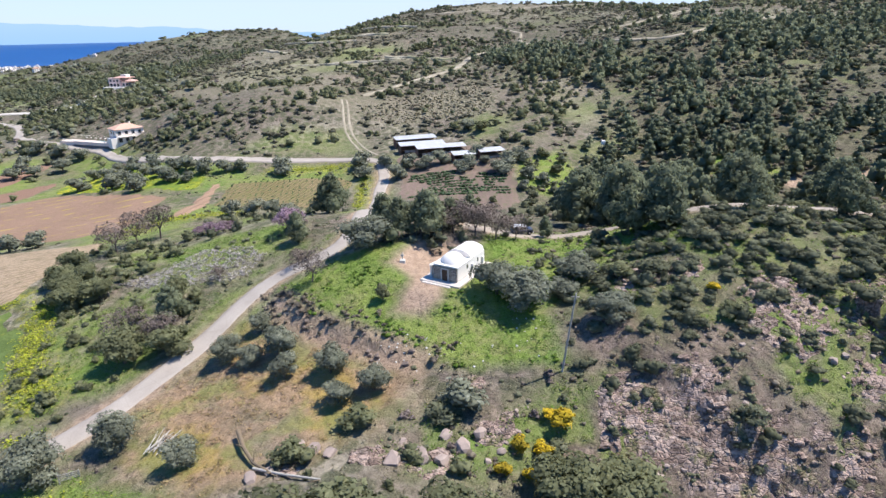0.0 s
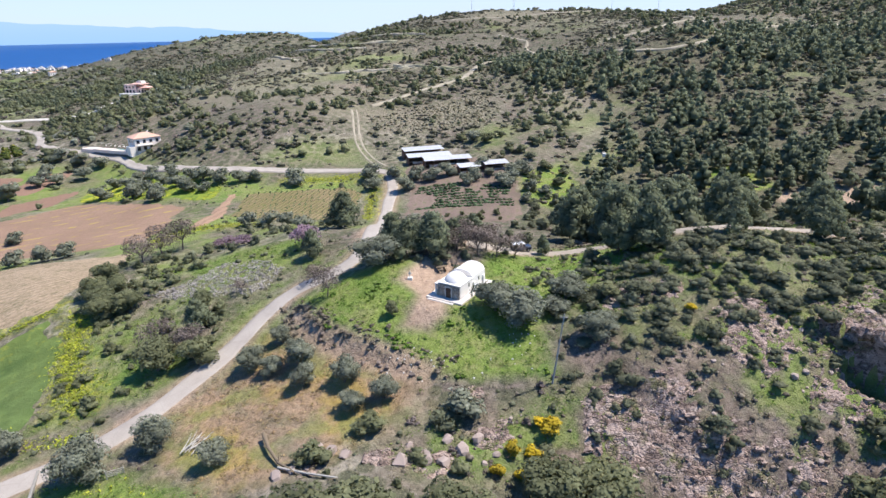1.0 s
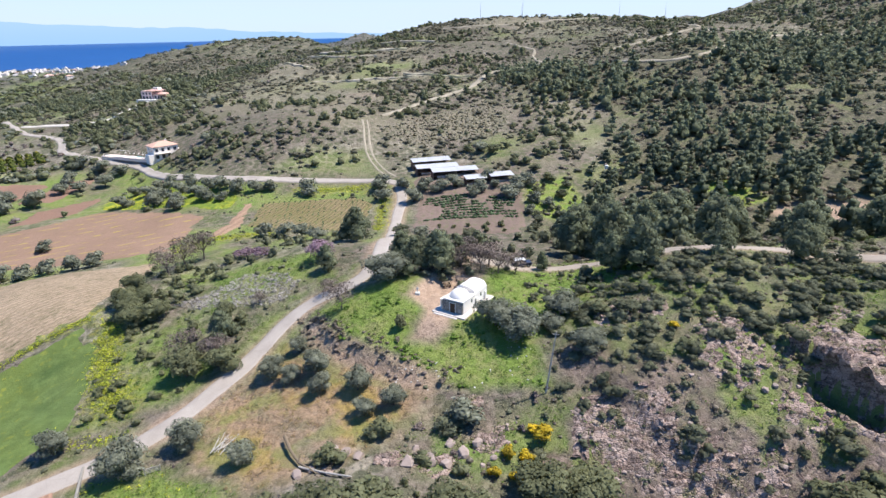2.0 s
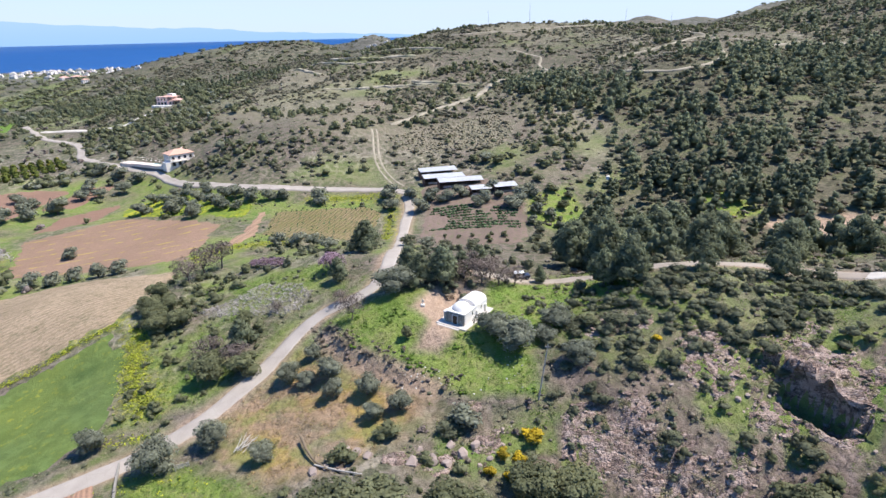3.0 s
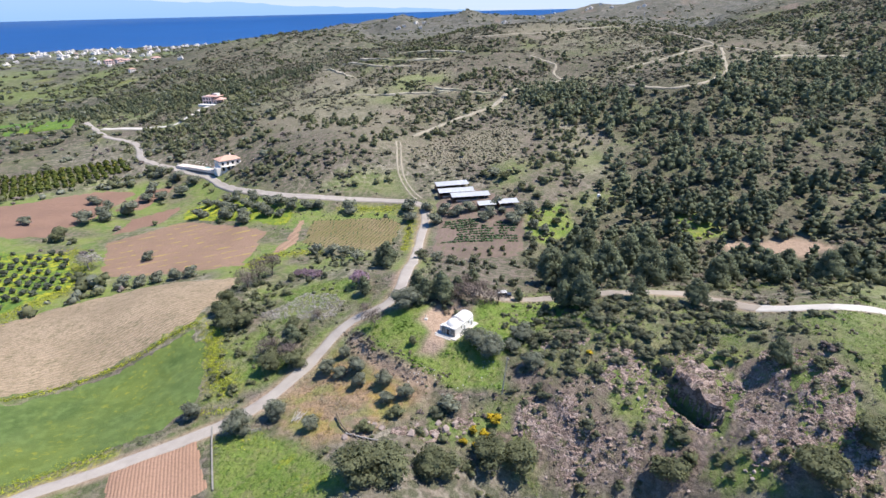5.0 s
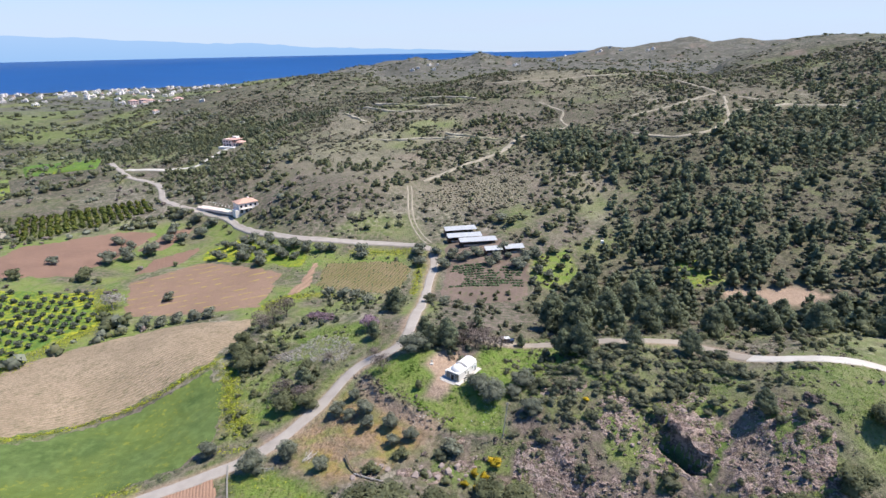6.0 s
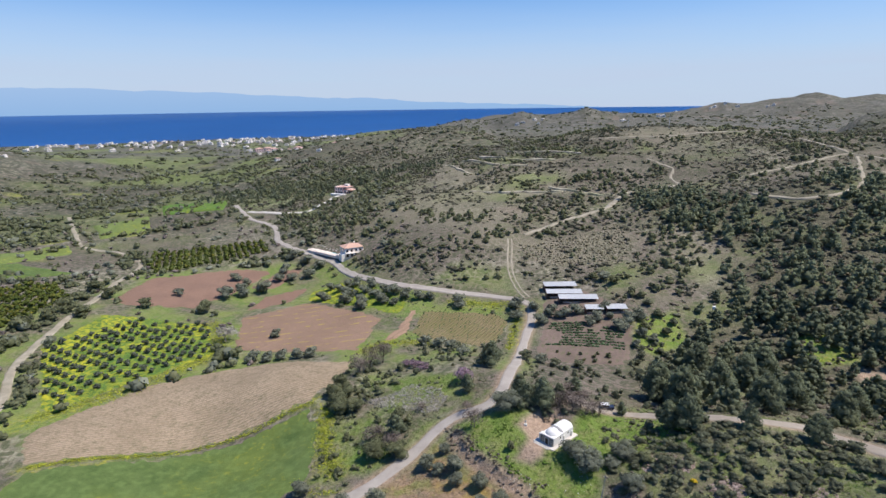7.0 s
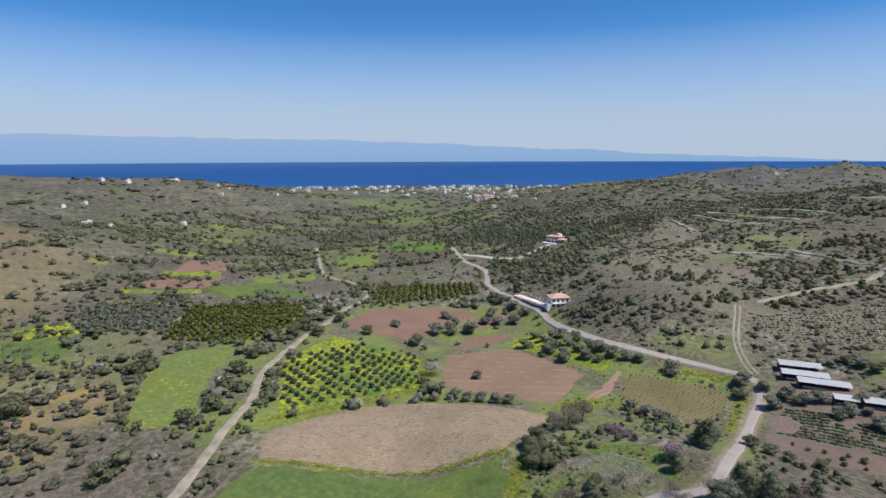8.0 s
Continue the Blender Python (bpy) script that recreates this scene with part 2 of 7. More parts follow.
SCAR = [(-52, 259), (-39, 280), (-21, 308), (-8, 321), (7, 336), (16, 360), (22, 367), (38, 375), (56, 382), (50, 401), (53, 419), (43, 437), (35, 449)]
RIDGE_TRACK = [(-14, 518), (13, 517), (45, 526), (77, 532), (126, 543), (148, 535), (160, 492), (169, 458), (172, 429), (185, 423), (199, 417)]
RIDGE_SPUR = [(172, 429), (159, 420), (144, 408), (125, 395), (112, 391), (99, 383)]
RIDGE_LOOP = [(174, 422), (167, 392), (160, 364), (152, 340), (140, 319), (128, 309), (112, 310), (101, 319), (92, 332)]
RIDGE_EAST = [(171, 381), (189, 388), (214, 404), (234, 397), (249, 388), (259, 363)]

MEADOW = [(-142, 45), (-80, 94), (-70, 85), (-63, 66), (-64, 55), (-75, 48), (-88, 37.5), (-99, 27), (-135, 18), (-141, 36)]
BEIGE = [(-160, 60), (-155, 80), (-149, 98), (-136, 110), (-120, 120), (-99, 126), (-79, 128), (-76, 112), (-80, 97), (-100, 80.5), (-120, 65), (-146, 46)]
BROWN_EAST = [(-163, 173), (-143, 203), (-116, 193), (-89, 179), (-84, 140), (-114, 136), (-140, 134)]
BROWN_WEST = [(-242, 171), (-251, 208), (-217, 246), (-193, 250), (-192, 204), (-194, 177), (-227, 165)]
BROWN_STRIP = [(-191, 216), (-189, 252), (-174, 255), (-175, 221)]
BROWN_PATCH = [(-168, 182), (-173, 208), (-156, 230), (-152, 202)]
VINEYARD = [(-73, 192), (-37, 193), (-30, 184), (-31, 164), (-38, 156), (-65, 159), (-70, 165)]
LANE_RED = [(-74, 152), (-71, 165), (-76, 192), (-80, 190), (-78, 168), (-79, 153)]
VEG = [(-12, 184), (0, 186), (20, 183), (20, 168), (2, 165), (-14, 163)]
YELLOW_GROVE = [(-151, 221), (-134, 232), (-83, 199), (-84, 184), (-146, 206)]
YOUNG_GROVE = [(-217, 110), (-227, 152), (-172, 163), (-143, 127), (-158, 95), (-165, 68)]
GREEN_WEST = [(-268, 83), (-251, 108), (-219, 72), (-182, 45), (-203, 28), (-242, 53)]
CITRUS = [(-337, 128), (-295, 182), (-257, 162), (-250, 113), (-287, 86)]
CITRUS_NORTH = [(-304, 261), (-240, 310), (-215, 276), (-257, 215)]
OLIVE_WEST = [(-368, 75), (-361, 135), (-300, 95), (-331, 64)]
RED_PLOT = [(-72, 40), (-56, 49.5), (-47, 36), (-58, 24), (-68, 31)]
GREEN_PLOT = [(-53, 51), (-42, 52), (-30, 47), (-15, 29), (-30, 22), (-46, 34)]
CHAPEL_GREEN = [(-27, 84), (-17, 88), (-7, 86), (11, 83), (14, 64), (13, 58), (0, 60), (-21, 73)]
RUST = [(-31, 76), (-20, 71), (-7, 63), (-3, 56), (-12, 50), (-19, 46), (-27, 44), (-36, 51), (-41, 62)]
DRY_PATCH = [(-60, 99), (-47, 106), (-34, 100), (-36, 92), (-55, 94)]
EAST_SLOPE = [(71, 72), (100, 70), (125, 72), (100, 52), (88, 40), (82, 42), (76, 57)]
RED_SOIL = [(95, 163), (123, 160), (134, 150), (119, 147), (95, 152)]
LUSH_EAST = [(81, 188), (97, 188), (101, 167), (82, 162)]
LUSH_MID = [(24, 192), (41, 202), (45, 180), (31, 168), (24, 172)]
FOREST = [(20, 335), (24, 376), (56, 372), (91, 322), (165, 376), (212, 385), (290, 380), (330, 300), (240, 170), (150, 100), (115, 100), (75, 102), (62, 108), (42, 106), (22, 113), (24, 158), (45, 185), (58, 211), (75, 255), (64, 284)]
LUSH_LANE = [(5, 86), (9, 95), (20, 97), (33, 92), (36, 84), (26, 80), (20, 74), (13, 68), (9, 76)]
CHAPEL_DIRT = [(-9, 81), (-5, 88), (2, 89), (3, 84), (-0.5, 77), (-0.5, 70.5), (-4, 68.5), (-8.5, 70), (-6, 75)]
SHED_DIRT = [(-26, 219), (-18, 230), (0, 226), (15, 204), (26, 197), (24, 161), (16, 145), (-15, 142), (-18, 188)]
SLOPE_BROWN = [(-700, 117), (-546, 140), (-437, 105), (-377, 60), (-377, 20), (-600, -60)]
WEST_RUST = [(-305, 19), (-284, 54), (-236, 51), (-208, 26), (-190, -12), (-260, -30)]
SCRUB_CHAPEL = [(14, 75), (22, 84), (33, 85), (66, 84), (74, 66), (60, 60), (42, 61), (22, 56)]
SCRUB_ROAD = [(-73, 95), (-78, 117), (-72, 130), (-57, 116), (-56, 94), (-50, 84), (-36, 88), (-38, 76), (-47, 65), (-58, 64), (-62, 78)]
ROADSIDE = [(-60, 61), (-76, 94), (-66, 128), (-44, 126), (-30, 118), (-26, 97), (-37, 78), (-46, 66)]
PLANTED = [(-40, 264), (14, 309), (25, 274), (17, 248), (-22, 244)]
HILL_GREEN = [
    [(-76, 387), (-71, 413), (-57, 424), (-34, 421), (-28, 402), (-40, 392), (-51, 402), (-53, 374)],
    [(-217, 432), (-224, 474), (-212, 473), (-195, 423), (-198, 405)],
    [(-262, 387), (-240, 392), (-221, 365), (-247, 361)],
    [(8, 240), (21, 251), (33, 239), (20, 217), (11, 213)],
    [(74, 267), (85, 272), (90, 262), (81, 256)],
    [(49, 246), (64, 262), (70, 250), (55, 234)],
    [(137, 249), (151, 258), (145, 245)],
    [(-30, 212), (-75, 222), (-70, 236), (-40, 240)],
    [(40, 205), (70, 225), (76, 205), (50, 190)],
]
HILL_DRY = [
    [(-143, 339), (-111, 347), (-48, 338), (-40, 320), (-80, 266), (-121, 301)],
    [(-178, 550), (-100, 426), (-102, 382), (-141, 419)],
    [(109, 315), (126, 324), (139, 316), (122, 308)],
    [(154, 293), (165, 275), (164, 264), (153, 268)],
    [(37, 276), (48, 280), (51, 273), (42, 271)],
    [(6, 514), (30, 560), (100, 590), (126, 570), (60, 520)],
]
TERRACE_LINES = [
    [(-97, 522), (-59, 489), (-19, 471)],
    [(-120, 510), (-77, 472), (-40, 457)],
    [(-140, 517), (-96, 462), (-63, 447)],
    [(-154, 500), (-110, 435)],
    [(-97, 379), (-70, 373), (-44, 373), (-23, 373)],
    [(-37, 386), (-6, 368), (10, 364)],
]
SHRUB_BELTS = [
    ([(-136, 261), (-102, 243), (-81, 249), (-63, 258), (-40, 284)], 9),
    ([(-108, 302), (-81, 287), (-71, 320)], 7),
    ([(-133, 336), (-98, 311), (-81, 294)], 4),
    ([(-62, 226), (-48, 229), (-33, 237)], 4),
    ([(-53, 338), (-30, 324), (-9, 327)], 4),
    ([(-77, 392), (-64, 406), (-48, 383)], 6),
    ([(-23, 399), (1, 414), (16, 405), (34, 410)], 9),
    ([(-93, 526), (-55, 494), (-20, 478)], 4),
    ([(-121, 528), (-75, 482), (-38, 462)], 4),
    ([(-139, 519), (-98, 475), (-69, 455)], 4),
    ([(-248, 346), (-225, 352), (-201, 365), (-169, 332)], 16),
    ([(-342, 440), (-364, 520), (-281, 500), (-230, 440)], 22),
    ([(-60, 345), (-20, 352), (20, 345)], 5),
    ([(32, 225), (50, 262), (46, 300), (62, 330)], 13),
    ([(22, 205), (34, 222), (30, 262)], 6),
]
HILLSIDE = [(-110, 240), (-40, 222), (10, 225), (40, 215), (60, 240), (40, 300), (60, 360), (330, 380), (700, 500), (1000, 1500), (400, 2200), (-300, 2000), (-700, 1250), (-420, 800), (-380, 560), (-260, 440), (-200, 330)]
FARMLAND = [(-262, 40), (-270, 262), (-150, 262), (-100, 216), (-30, 204), (-26, 120), (-70, 132), (-88, 100), (-142, 40)]


# ---- materials ----
class Shade:
    """A node material, written as nested calls."""

    def __init__(self, name):
        self.mat = bpy.data.materials.new(name)
        self.mat.use_nodes = True
        self.tree = self.mat.node_tree
        self.tree.nodes.clear()

    def node(self, kind, **inputs):
        n = self.tree.nodes.new(kind)
        for key, value in inputs.items():
            self.plug(n.inputs[key.replace("_", " ")], value)
        return n

    def plug(self, socket, value):
        if hasattr(value, "is_output"):
            self.tree.links.new(value, socket)
        elif socket.type == "RGBA" and len(value) == 3:
            socket.default_value = (*value, 1)
        else:
            socket.default_value = value

    def place(self):
        return self.node("ShaderNodeNewGeometry").outputs["Position"]

    def local(self):
        return self.node("ShaderNodeTexCoord").outputs["Object"]

    def turned(self, vector, rz=0.0, scale=(1, 1, 1)):
        n = self.node("ShaderNodeMapping", Vector=vector)
        n.inputs["Rotation"].default_value = (0, 0, radians(rz))
        n.inputs["Scale"].default_value = scale
        return n.outputs["Vector"]

    def noise(self, scale, detail=4.0, rough=0.6, vector=None):
        n = self.node("ShaderNodeTexNoise", Scale=scale, Detail=detail, Roughness=rough)
        self.plug(n.inputs["Vector"], vector or self.place())
        return n.outputs["Fac"]

    def cells(self, scale, vector=None, what="Distance", feature="F1"):
        n = self.node("ShaderNodeTexVoronoi", Scale=scale)
        n.feature = feature
        self.plug(n.inputs["Vector"], vector or self.place())
        return n.outputs[what]

    def waves(self, scale, vector, distort=2.0):
        n = self.node("ShaderNodeTexWave", Scale=scale, Distortion=distort, Detail=2.0)
        self.plug(n.inputs["Vector"], vector)
        return n.outputs["Fac"]

    def span(self, value, a, b, lo=0.0, hi=1.0):
        n = self.node("ShaderNodeMapRange", Value=value)
        for key, v in (("From Min", a), ("From Max", b), ("To Min", lo), ("To Max", hi)):
            n.inputs[key].default_value = v
        return n.outputs["Result"]

    def math(self, how, a, b=0.5):
        n = self.node("ShaderNodeMath")
        n.operation = how
        self.plug(n.inputs[0], a)
        self.plug(n.inputs[1], b)
        return n.outputs["Value"]

    def mix(self, fac, a, b, how="MIX"):
        n = self.node("ShaderNodeMix")
        n.data_type, n.blend_type = "RGBA", how
        self.plug(n.inputs["Factor"], fac)
        self.plug(n.inputs["A"], a)
        self.plug(n.inputs["B"], b)
        return n.outputs["Result"]

    def island(self):
        return self.node("ShaderNodeNewGeometry").outputs["Random Per Island"]

    def chance(self):
        return self.node("ShaderNodeObjectInfo").outputs["Random"]

    def bump(self, value, strength=0.5, distance=0.1):
        return self.node("ShaderNodeBump", Height=value, Strength=strength, Distance=distance).outputs["Normal"]

    def finish(self, color, rough=0.85, normal=None, metal=0.0, gloss=0.3, through=0.0, glow=0.0):
        b = self.node("ShaderNodeBsdfPrincipled", Base_Color=color, Roughness=rough, Metallic=metal)
        b.inputs["Specular IOR Level"].default_value = gloss
        if normal is not None:
            self.plug(b.inputs["Normal"], normal)
        last = b.outputs["BSDF"]
        if through:
            t = self.node("ShaderNodeBsdfTranslucent", Color=color)
            m = self.node("ShaderNodeMixShader", Fac=through)
            self.tree.links.new(last, m.inputs[1])
            self.tree.links.new(t.outputs["BSDF"], m.inputs[2])
            last = m.outputs["Shader"]
        out = self.node("ShaderNodeOutputMaterial")
        self.tree.links.new(last, out.inputs["Surface"])
        return self.mat


def ground_material():
    s = Shade("hill_ground")
    a = s.node("ShaderNodeAttribute")
    a.attribute_name = "cover_a"
    b = s.node("ShaderNodeAttribute")
    b.attribute_name = "cover_b"
    lush, yellow, soil = s.node("ShaderNodeSeparateColor", Color=a.outputs["Color"]).outputs[:3]
    rock, dry, rust = s.node("ShaderNodeSeparateColor", Color=b.outputs["Color"]).outputs[:3]
    broad_n, mid_n = s.noise(0.018, 4), s.noise(0.11, 5)
    fine_n, grain = s.noise(0.75, 6, 0.7), s.noise(5.0, 4, 0.75)
    tuft = s.cells(0.9)
    color = s.mix(s.span(mid_n, 0.42, 0.58), (0.205, 0.178, 0.14), (0.325, 0.285, 0.225))
    color = s.mix(s.span(broad_n, 0.48, 0.6, 0, 0.45), color, (0.17, 0.172, 0.09))
    color = s.mix(s.span(s.noise(0.03, 5), 0.53, 0.6, 0, 0.7), color, (0.34, 0.305, 0.215))
    color = s.mix(s.span(s.noise(0.27, 5, 0.7), 0.49, 0.57, 0, 0.75), color, (0.135, 0.115, 0.088))
    color = s.mix(s.span(fine_n, 0.52, 0.68, 0, 0.8), color, (0.075, 0.072, 0.045))
    # low brown scrub in wide drifts, green-grey shrubs, and clumps of small trees farther out
    drift = s.span(s.noise(0.013, 5, 0.6), 0.42, 0.5)
    brown = s.mix(s.span(fine_n, 0.42, 0.6), (0.215, 0.17, 0.142), (0.1, 0.083, 0.066))
    color = s.mix(s.math("MULTIPLY", drift, s.span(mid_n, 0.36, 0.5, 0.25, 0.95)), color, brown)
    flat = s.turned(s.place(), 0, (1, 1, 0.2))
    scrub = s.math("MULTIPLY", s.span(s.cells(0.42, flat), 0.6, 0.42), s.span(s.noise(0.06, 4), 0.36, 0.48))
    leaf = s.mix(s.span(grain, 0.35, 0.65), (0.115, 0.118, 0.072), (0.056, 0.062, 0.036))
    color = s.mix(s.math("MULTIPLY", scrub, 0.9), color, leaf)
    out = s.node("ShaderNodeVectorMath", Vector=s.place())
    out.operation = "LENGTH"
    trees = s.math("MULTIPLY", s.span(s.cells(0.16, flat), 0.64, 0.48), s.span(s.noise(0.02, 4), 0.32, 0.42))
    color = s.mix(s.math("MULTIPLY", trees, s.span(out.outputs["Value"], 320, 620, 0, 0.92)), color, (0.06, 0.064, 0.042))
    # far ranges: bare stone and thin scrub, with distance haze put into the grey
    hazed_scree = s.mix(s.span(s.noise(0.035, 6, 0.7), 0.42, 0.58), (0.2, 0.185, 0.168), (0.085, 0.08, 0.066))
    hazed_scree = s.mix(s.math("MULTIPLY", trees, 0.8), hazed_scree, (0.07, 0.074, 0.06))
    color = s.mix(s.span(out.outputs["Value"], 850, 1250, 0, 0.85), color, hazed_scree)
    straw = s.mix(s.span(fine_n, 0.3, 0.7), (0.31, 0.275, 0.195), (0.2, 0.18, 0.12))
    color = s.mix(s.math("MULTIPLY", dry, s.span(mid_n, 0.25, 0.55)), color, straw)
    burnt = s.mix(s.span(fine_n, 0.35, 0.65), (0.37, 0.25, 0.16), (0.23, 0.16, 0.1))
    burnt = s.mix(s.span(mid_n, 0.52, 0.62, 0, 0.8), burnt, (0.33, 0.24, 0.07))
    burnt = s.mix(s.span(s.noise(0.16, 4), 0.49, 0.6, 0, 0.8), burnt, (0.2, 0.205, 0.065))
    color = s.mix(s.math("MULTIPLY", rust, s.span(mid_n, 0.2, 0.5)), color, burnt)
    earth = s.mix(s.span(fine_n, 0.3, 0.7), (0.47, 0.34, 0.25), (0.31, 0.215, 0.155))
    color = s.mix(soil, color, earth)
    grass = s.mix(s.span(mid_n, 0.36, 0.64), (0.132, 0.212, 0.037), (0.215, 0.258, 0.066))
    grass = s.mix(s.span(s.noise(0.33, 4), 0.5, 0.62, 0, 0.6), grass, (0.24, 0.225, 0.1))
    grass = s.mix(s.span(fine_n, 0.5, 0.75, 0, 0.7), grass, (0.06, 0.1, 0.022))
    color = s.mix(s.math("MULTIPLY", lush, s.span(fine_n, 0.15, 0.4, 0.5, 1)), color, grass)
    bloom = s.math("MULTIPLY", yellow, s.span(s.noise(0.7, 5, 0.7), 0.47, 0.62))
    color = s.mix(bloom, color, (0.52, 0.46, 0.025))
    stone = s.mix(s.span(fine_n, 0.4, 0.6), (0.36, 0.268, 0.222), (0.16, 0.12, 0.098))
    stone = s.mix(s.span(s.noise(2.6, 5, 0.75), 0.52, 0.6, 0, 0.75), stone, (0.08, 0.063, 0.054))
    stone = s.mix(s.span(s.cells(0.8, None, "Distance", "DISTANCE_TO_EDGE"), 0.0, 0.1, 0.2, 0), stone, (0.1, 0.085, 0.075))
    bare = s.math("MULTIPLY", rock, s.span(lush, 0.25, 0.75, 1, 0.1))
    color = s.mix(s.math("MULTIPLY", bare, s.span(mid_n, 0.4, 0.52, 0.3, 0.85)), color, s.mix(s.span(fine_n, 0.4, 0.62), (0.22, 0.165, 0.125), (0.13, 0.1, 0.074)))
    face = s.math("MULTIPLY", bare, s.span(s.math("ADD", s.math("MULTIPLY", s.noise(0.2, 5, 0.65), 1.6), fine_n), 1.12, 1.3))
    color = s.mix(face, color, stone)
    color = s.mix(s.span(grain, 0.54, 0.7, 0.0, 0.5), color, (0.06, 0.055, 0.036))
    color = s.mix(s.span(grain, 0.47, 0.3, 0.0, 0.45), color, (0.36, 0.32, 0.235))
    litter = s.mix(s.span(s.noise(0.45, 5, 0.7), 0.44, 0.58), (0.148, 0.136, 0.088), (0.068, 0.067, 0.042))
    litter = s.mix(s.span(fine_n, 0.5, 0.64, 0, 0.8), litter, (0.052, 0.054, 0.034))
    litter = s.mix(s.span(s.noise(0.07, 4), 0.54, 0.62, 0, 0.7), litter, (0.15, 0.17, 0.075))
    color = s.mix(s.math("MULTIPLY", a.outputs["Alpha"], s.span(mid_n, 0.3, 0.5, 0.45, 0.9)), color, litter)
    lumps = s.math("ADD", s.math("ADD", fine_n, s.math("MULTIPLY", grain, 0.35)), s.math("MULTIPLY", tuft, -0.5))
    return s.finish(color, 0.95, s.bump(lumps, 0.9, 0.5), gloss=0.1)


def furrowed(name, light, dark, angle, pitch=1.0, weed=(0.1, 0.13, 0.03), weeds=0.25, bloom=0.0, depth=0.25, lines=0.3):
    s = Shade(name)
    where = s.turned(s.place(), angle)
    rows = s.waves(0.32 / pitch, where, 0.7)
    fine, mid = s.noise(1.9, 6, 0.72), s.noise(0.06, 4)
    color = s.mix(s.span(mid, 0.35, 0.65), light, dark)
    color = s.mix(s.span(rows, 0.3, 0.8, 0, lines), color, [c * 0.68 for c in dark])
    color = s.mix(s.span(fine, 0.46, 0.68, 0, 0.65), color, [c * 0.62 for c in dark])
    color = s.mix(s.math("MULTIPLY", s.span(s.noise(0.8, 5, 0.75), 0.5, 0.6), 0.75 * weeds), color, [0.5 * (a_ + b_) for a_, b_ in zip(weed, dark)])
    patch = s.math("MULTIPLY", s.span(s.noise(0.35, 5, 0.7), 0.5, 0.68), s.span(rows, 0.6, 0.3))
    color = s.mix(s.math("MULTIPLY", patch, weeds), color, weed)
    if bloom:
        line = s.math("MULTIPLY", s.span(s.waves(0.045, where, 1.0), 0.88, 0.97), s.span(s.noise(0.25, 3), 0.48, 0.6))
        color = s.mix(s.math("MULTIPLY", line, bloom), color, (0.55, 0.45, 0.03))
    return s.finish(color, 0.95, s.bump(s.math("ADD", s.math("MULTIPLY", rows, 0.8), fine), 0.9, depth), gloss=0.1)


def grassy(name, light, dark, yellow=0.2):
    s = Shade(name)
    fine, mid, big = s.noise(1.6, 5, 0.7), s.noise(0.13, 4), s.noise(0.03, 3)
    color = s.mix(s.span(mid, 0.3, 0.7), light, dark)
    color = s.mix(s.span(fine, 0.45, 0.75, 0, 0.65), color, [c * 0.55 for c in dark])
    color = s.mix(s.span(s.noise(0.4, 5, 0.7), 0.48, 0.62, 0, 0.55), color, [1.35 * c for c in light])
    color = s.mix(s.span(big, 0.45, 0.65, 0, 0.4), color, (0.17, 0.2, 0.035))
    flower = s.math("MULTIPLY", s.span(s.noise(0.5, 5, 0.7), 0.46 if yellow > 0.6 else 0.56, 0.56 if yellow > 0.6 else 0.64), s.span(big, 0.34 if yellow > 0.6 else 0.42, 0.6))
    color = s.mix(s.math("MULTIPLY", flower, yellow), color, (0.6, 0.52, 0.03))
    return s.finish(color, 0.9, s.bump(fine, 0.8, 0.25), gloss=0.15)


def paved(name, light, dark, crack=0.12):
    s = Shade(name)
    fine, mid = s.noise(6.0, 4, 0.7), s.noise(0.22, 5)
    color = s.mix(s.span(mid, 0.3, 0.7), light, dark)
    color = s.mix(s.span(fine, 0.4, 0.8, 0, 0.4), color, [c * 0.6 for c in dark])
    lines = s.span(s.cells(0.22, None, "Distance", "DISTANCE_TO_EDGE"), 0.0, 0.02, crack, 0)
    color = s.mix(lines, color, [c * 0.4 for c in dark])
    return s.finish(color, 0.9, s.bump(fine, 0.3, 0.02), gloss=0.2)


def leafy(name, light, dark, tip=None, through=0.2):
    s = Shade(name)
    r = s.island()
    color = s.mix(r, light, dark)
    if tip:
        color = s.mix(s.span(r, 0.72, 0.95), color, tip)
    color = s.mix(s.span(s.chance(), 0.0, 1.0, 0.0, 0.35), color, [0.75 * c for c in dark])
    clump = s.noise(0.3, 2)
    color = s.mix(s.span(clump, 0.35, 0.5, 0.55, 0), color, [0.6 * c for c in dark])
    color = s.mix(s.span(clump, 0.52, 0.68, 0, 0.5), color, [1.25 * c for c in light])
    return s.finish(color, 0.75, None, gloss=0.2, through=through)


def plain(name, color, rough=0.7, metal=0.0, gloss=0.4, grain=0.25, scale=3.0):
    s = Shade(name)
    n, big = s.noise(scale, 5, 0.65), s.noise(scale * 0.15, 3)
    c = s.mix(s.span(n, 0.35, 0.75, 0, grain), color, [0.55 * v for v in color])
    c = s.mix(s.span(big, 0.45, 0.7, 0, grain), c, [0.72 * v for v in color])
    return s.finish(c, rough, s.bump(n, 0.25, 0.02), metal, gloss)


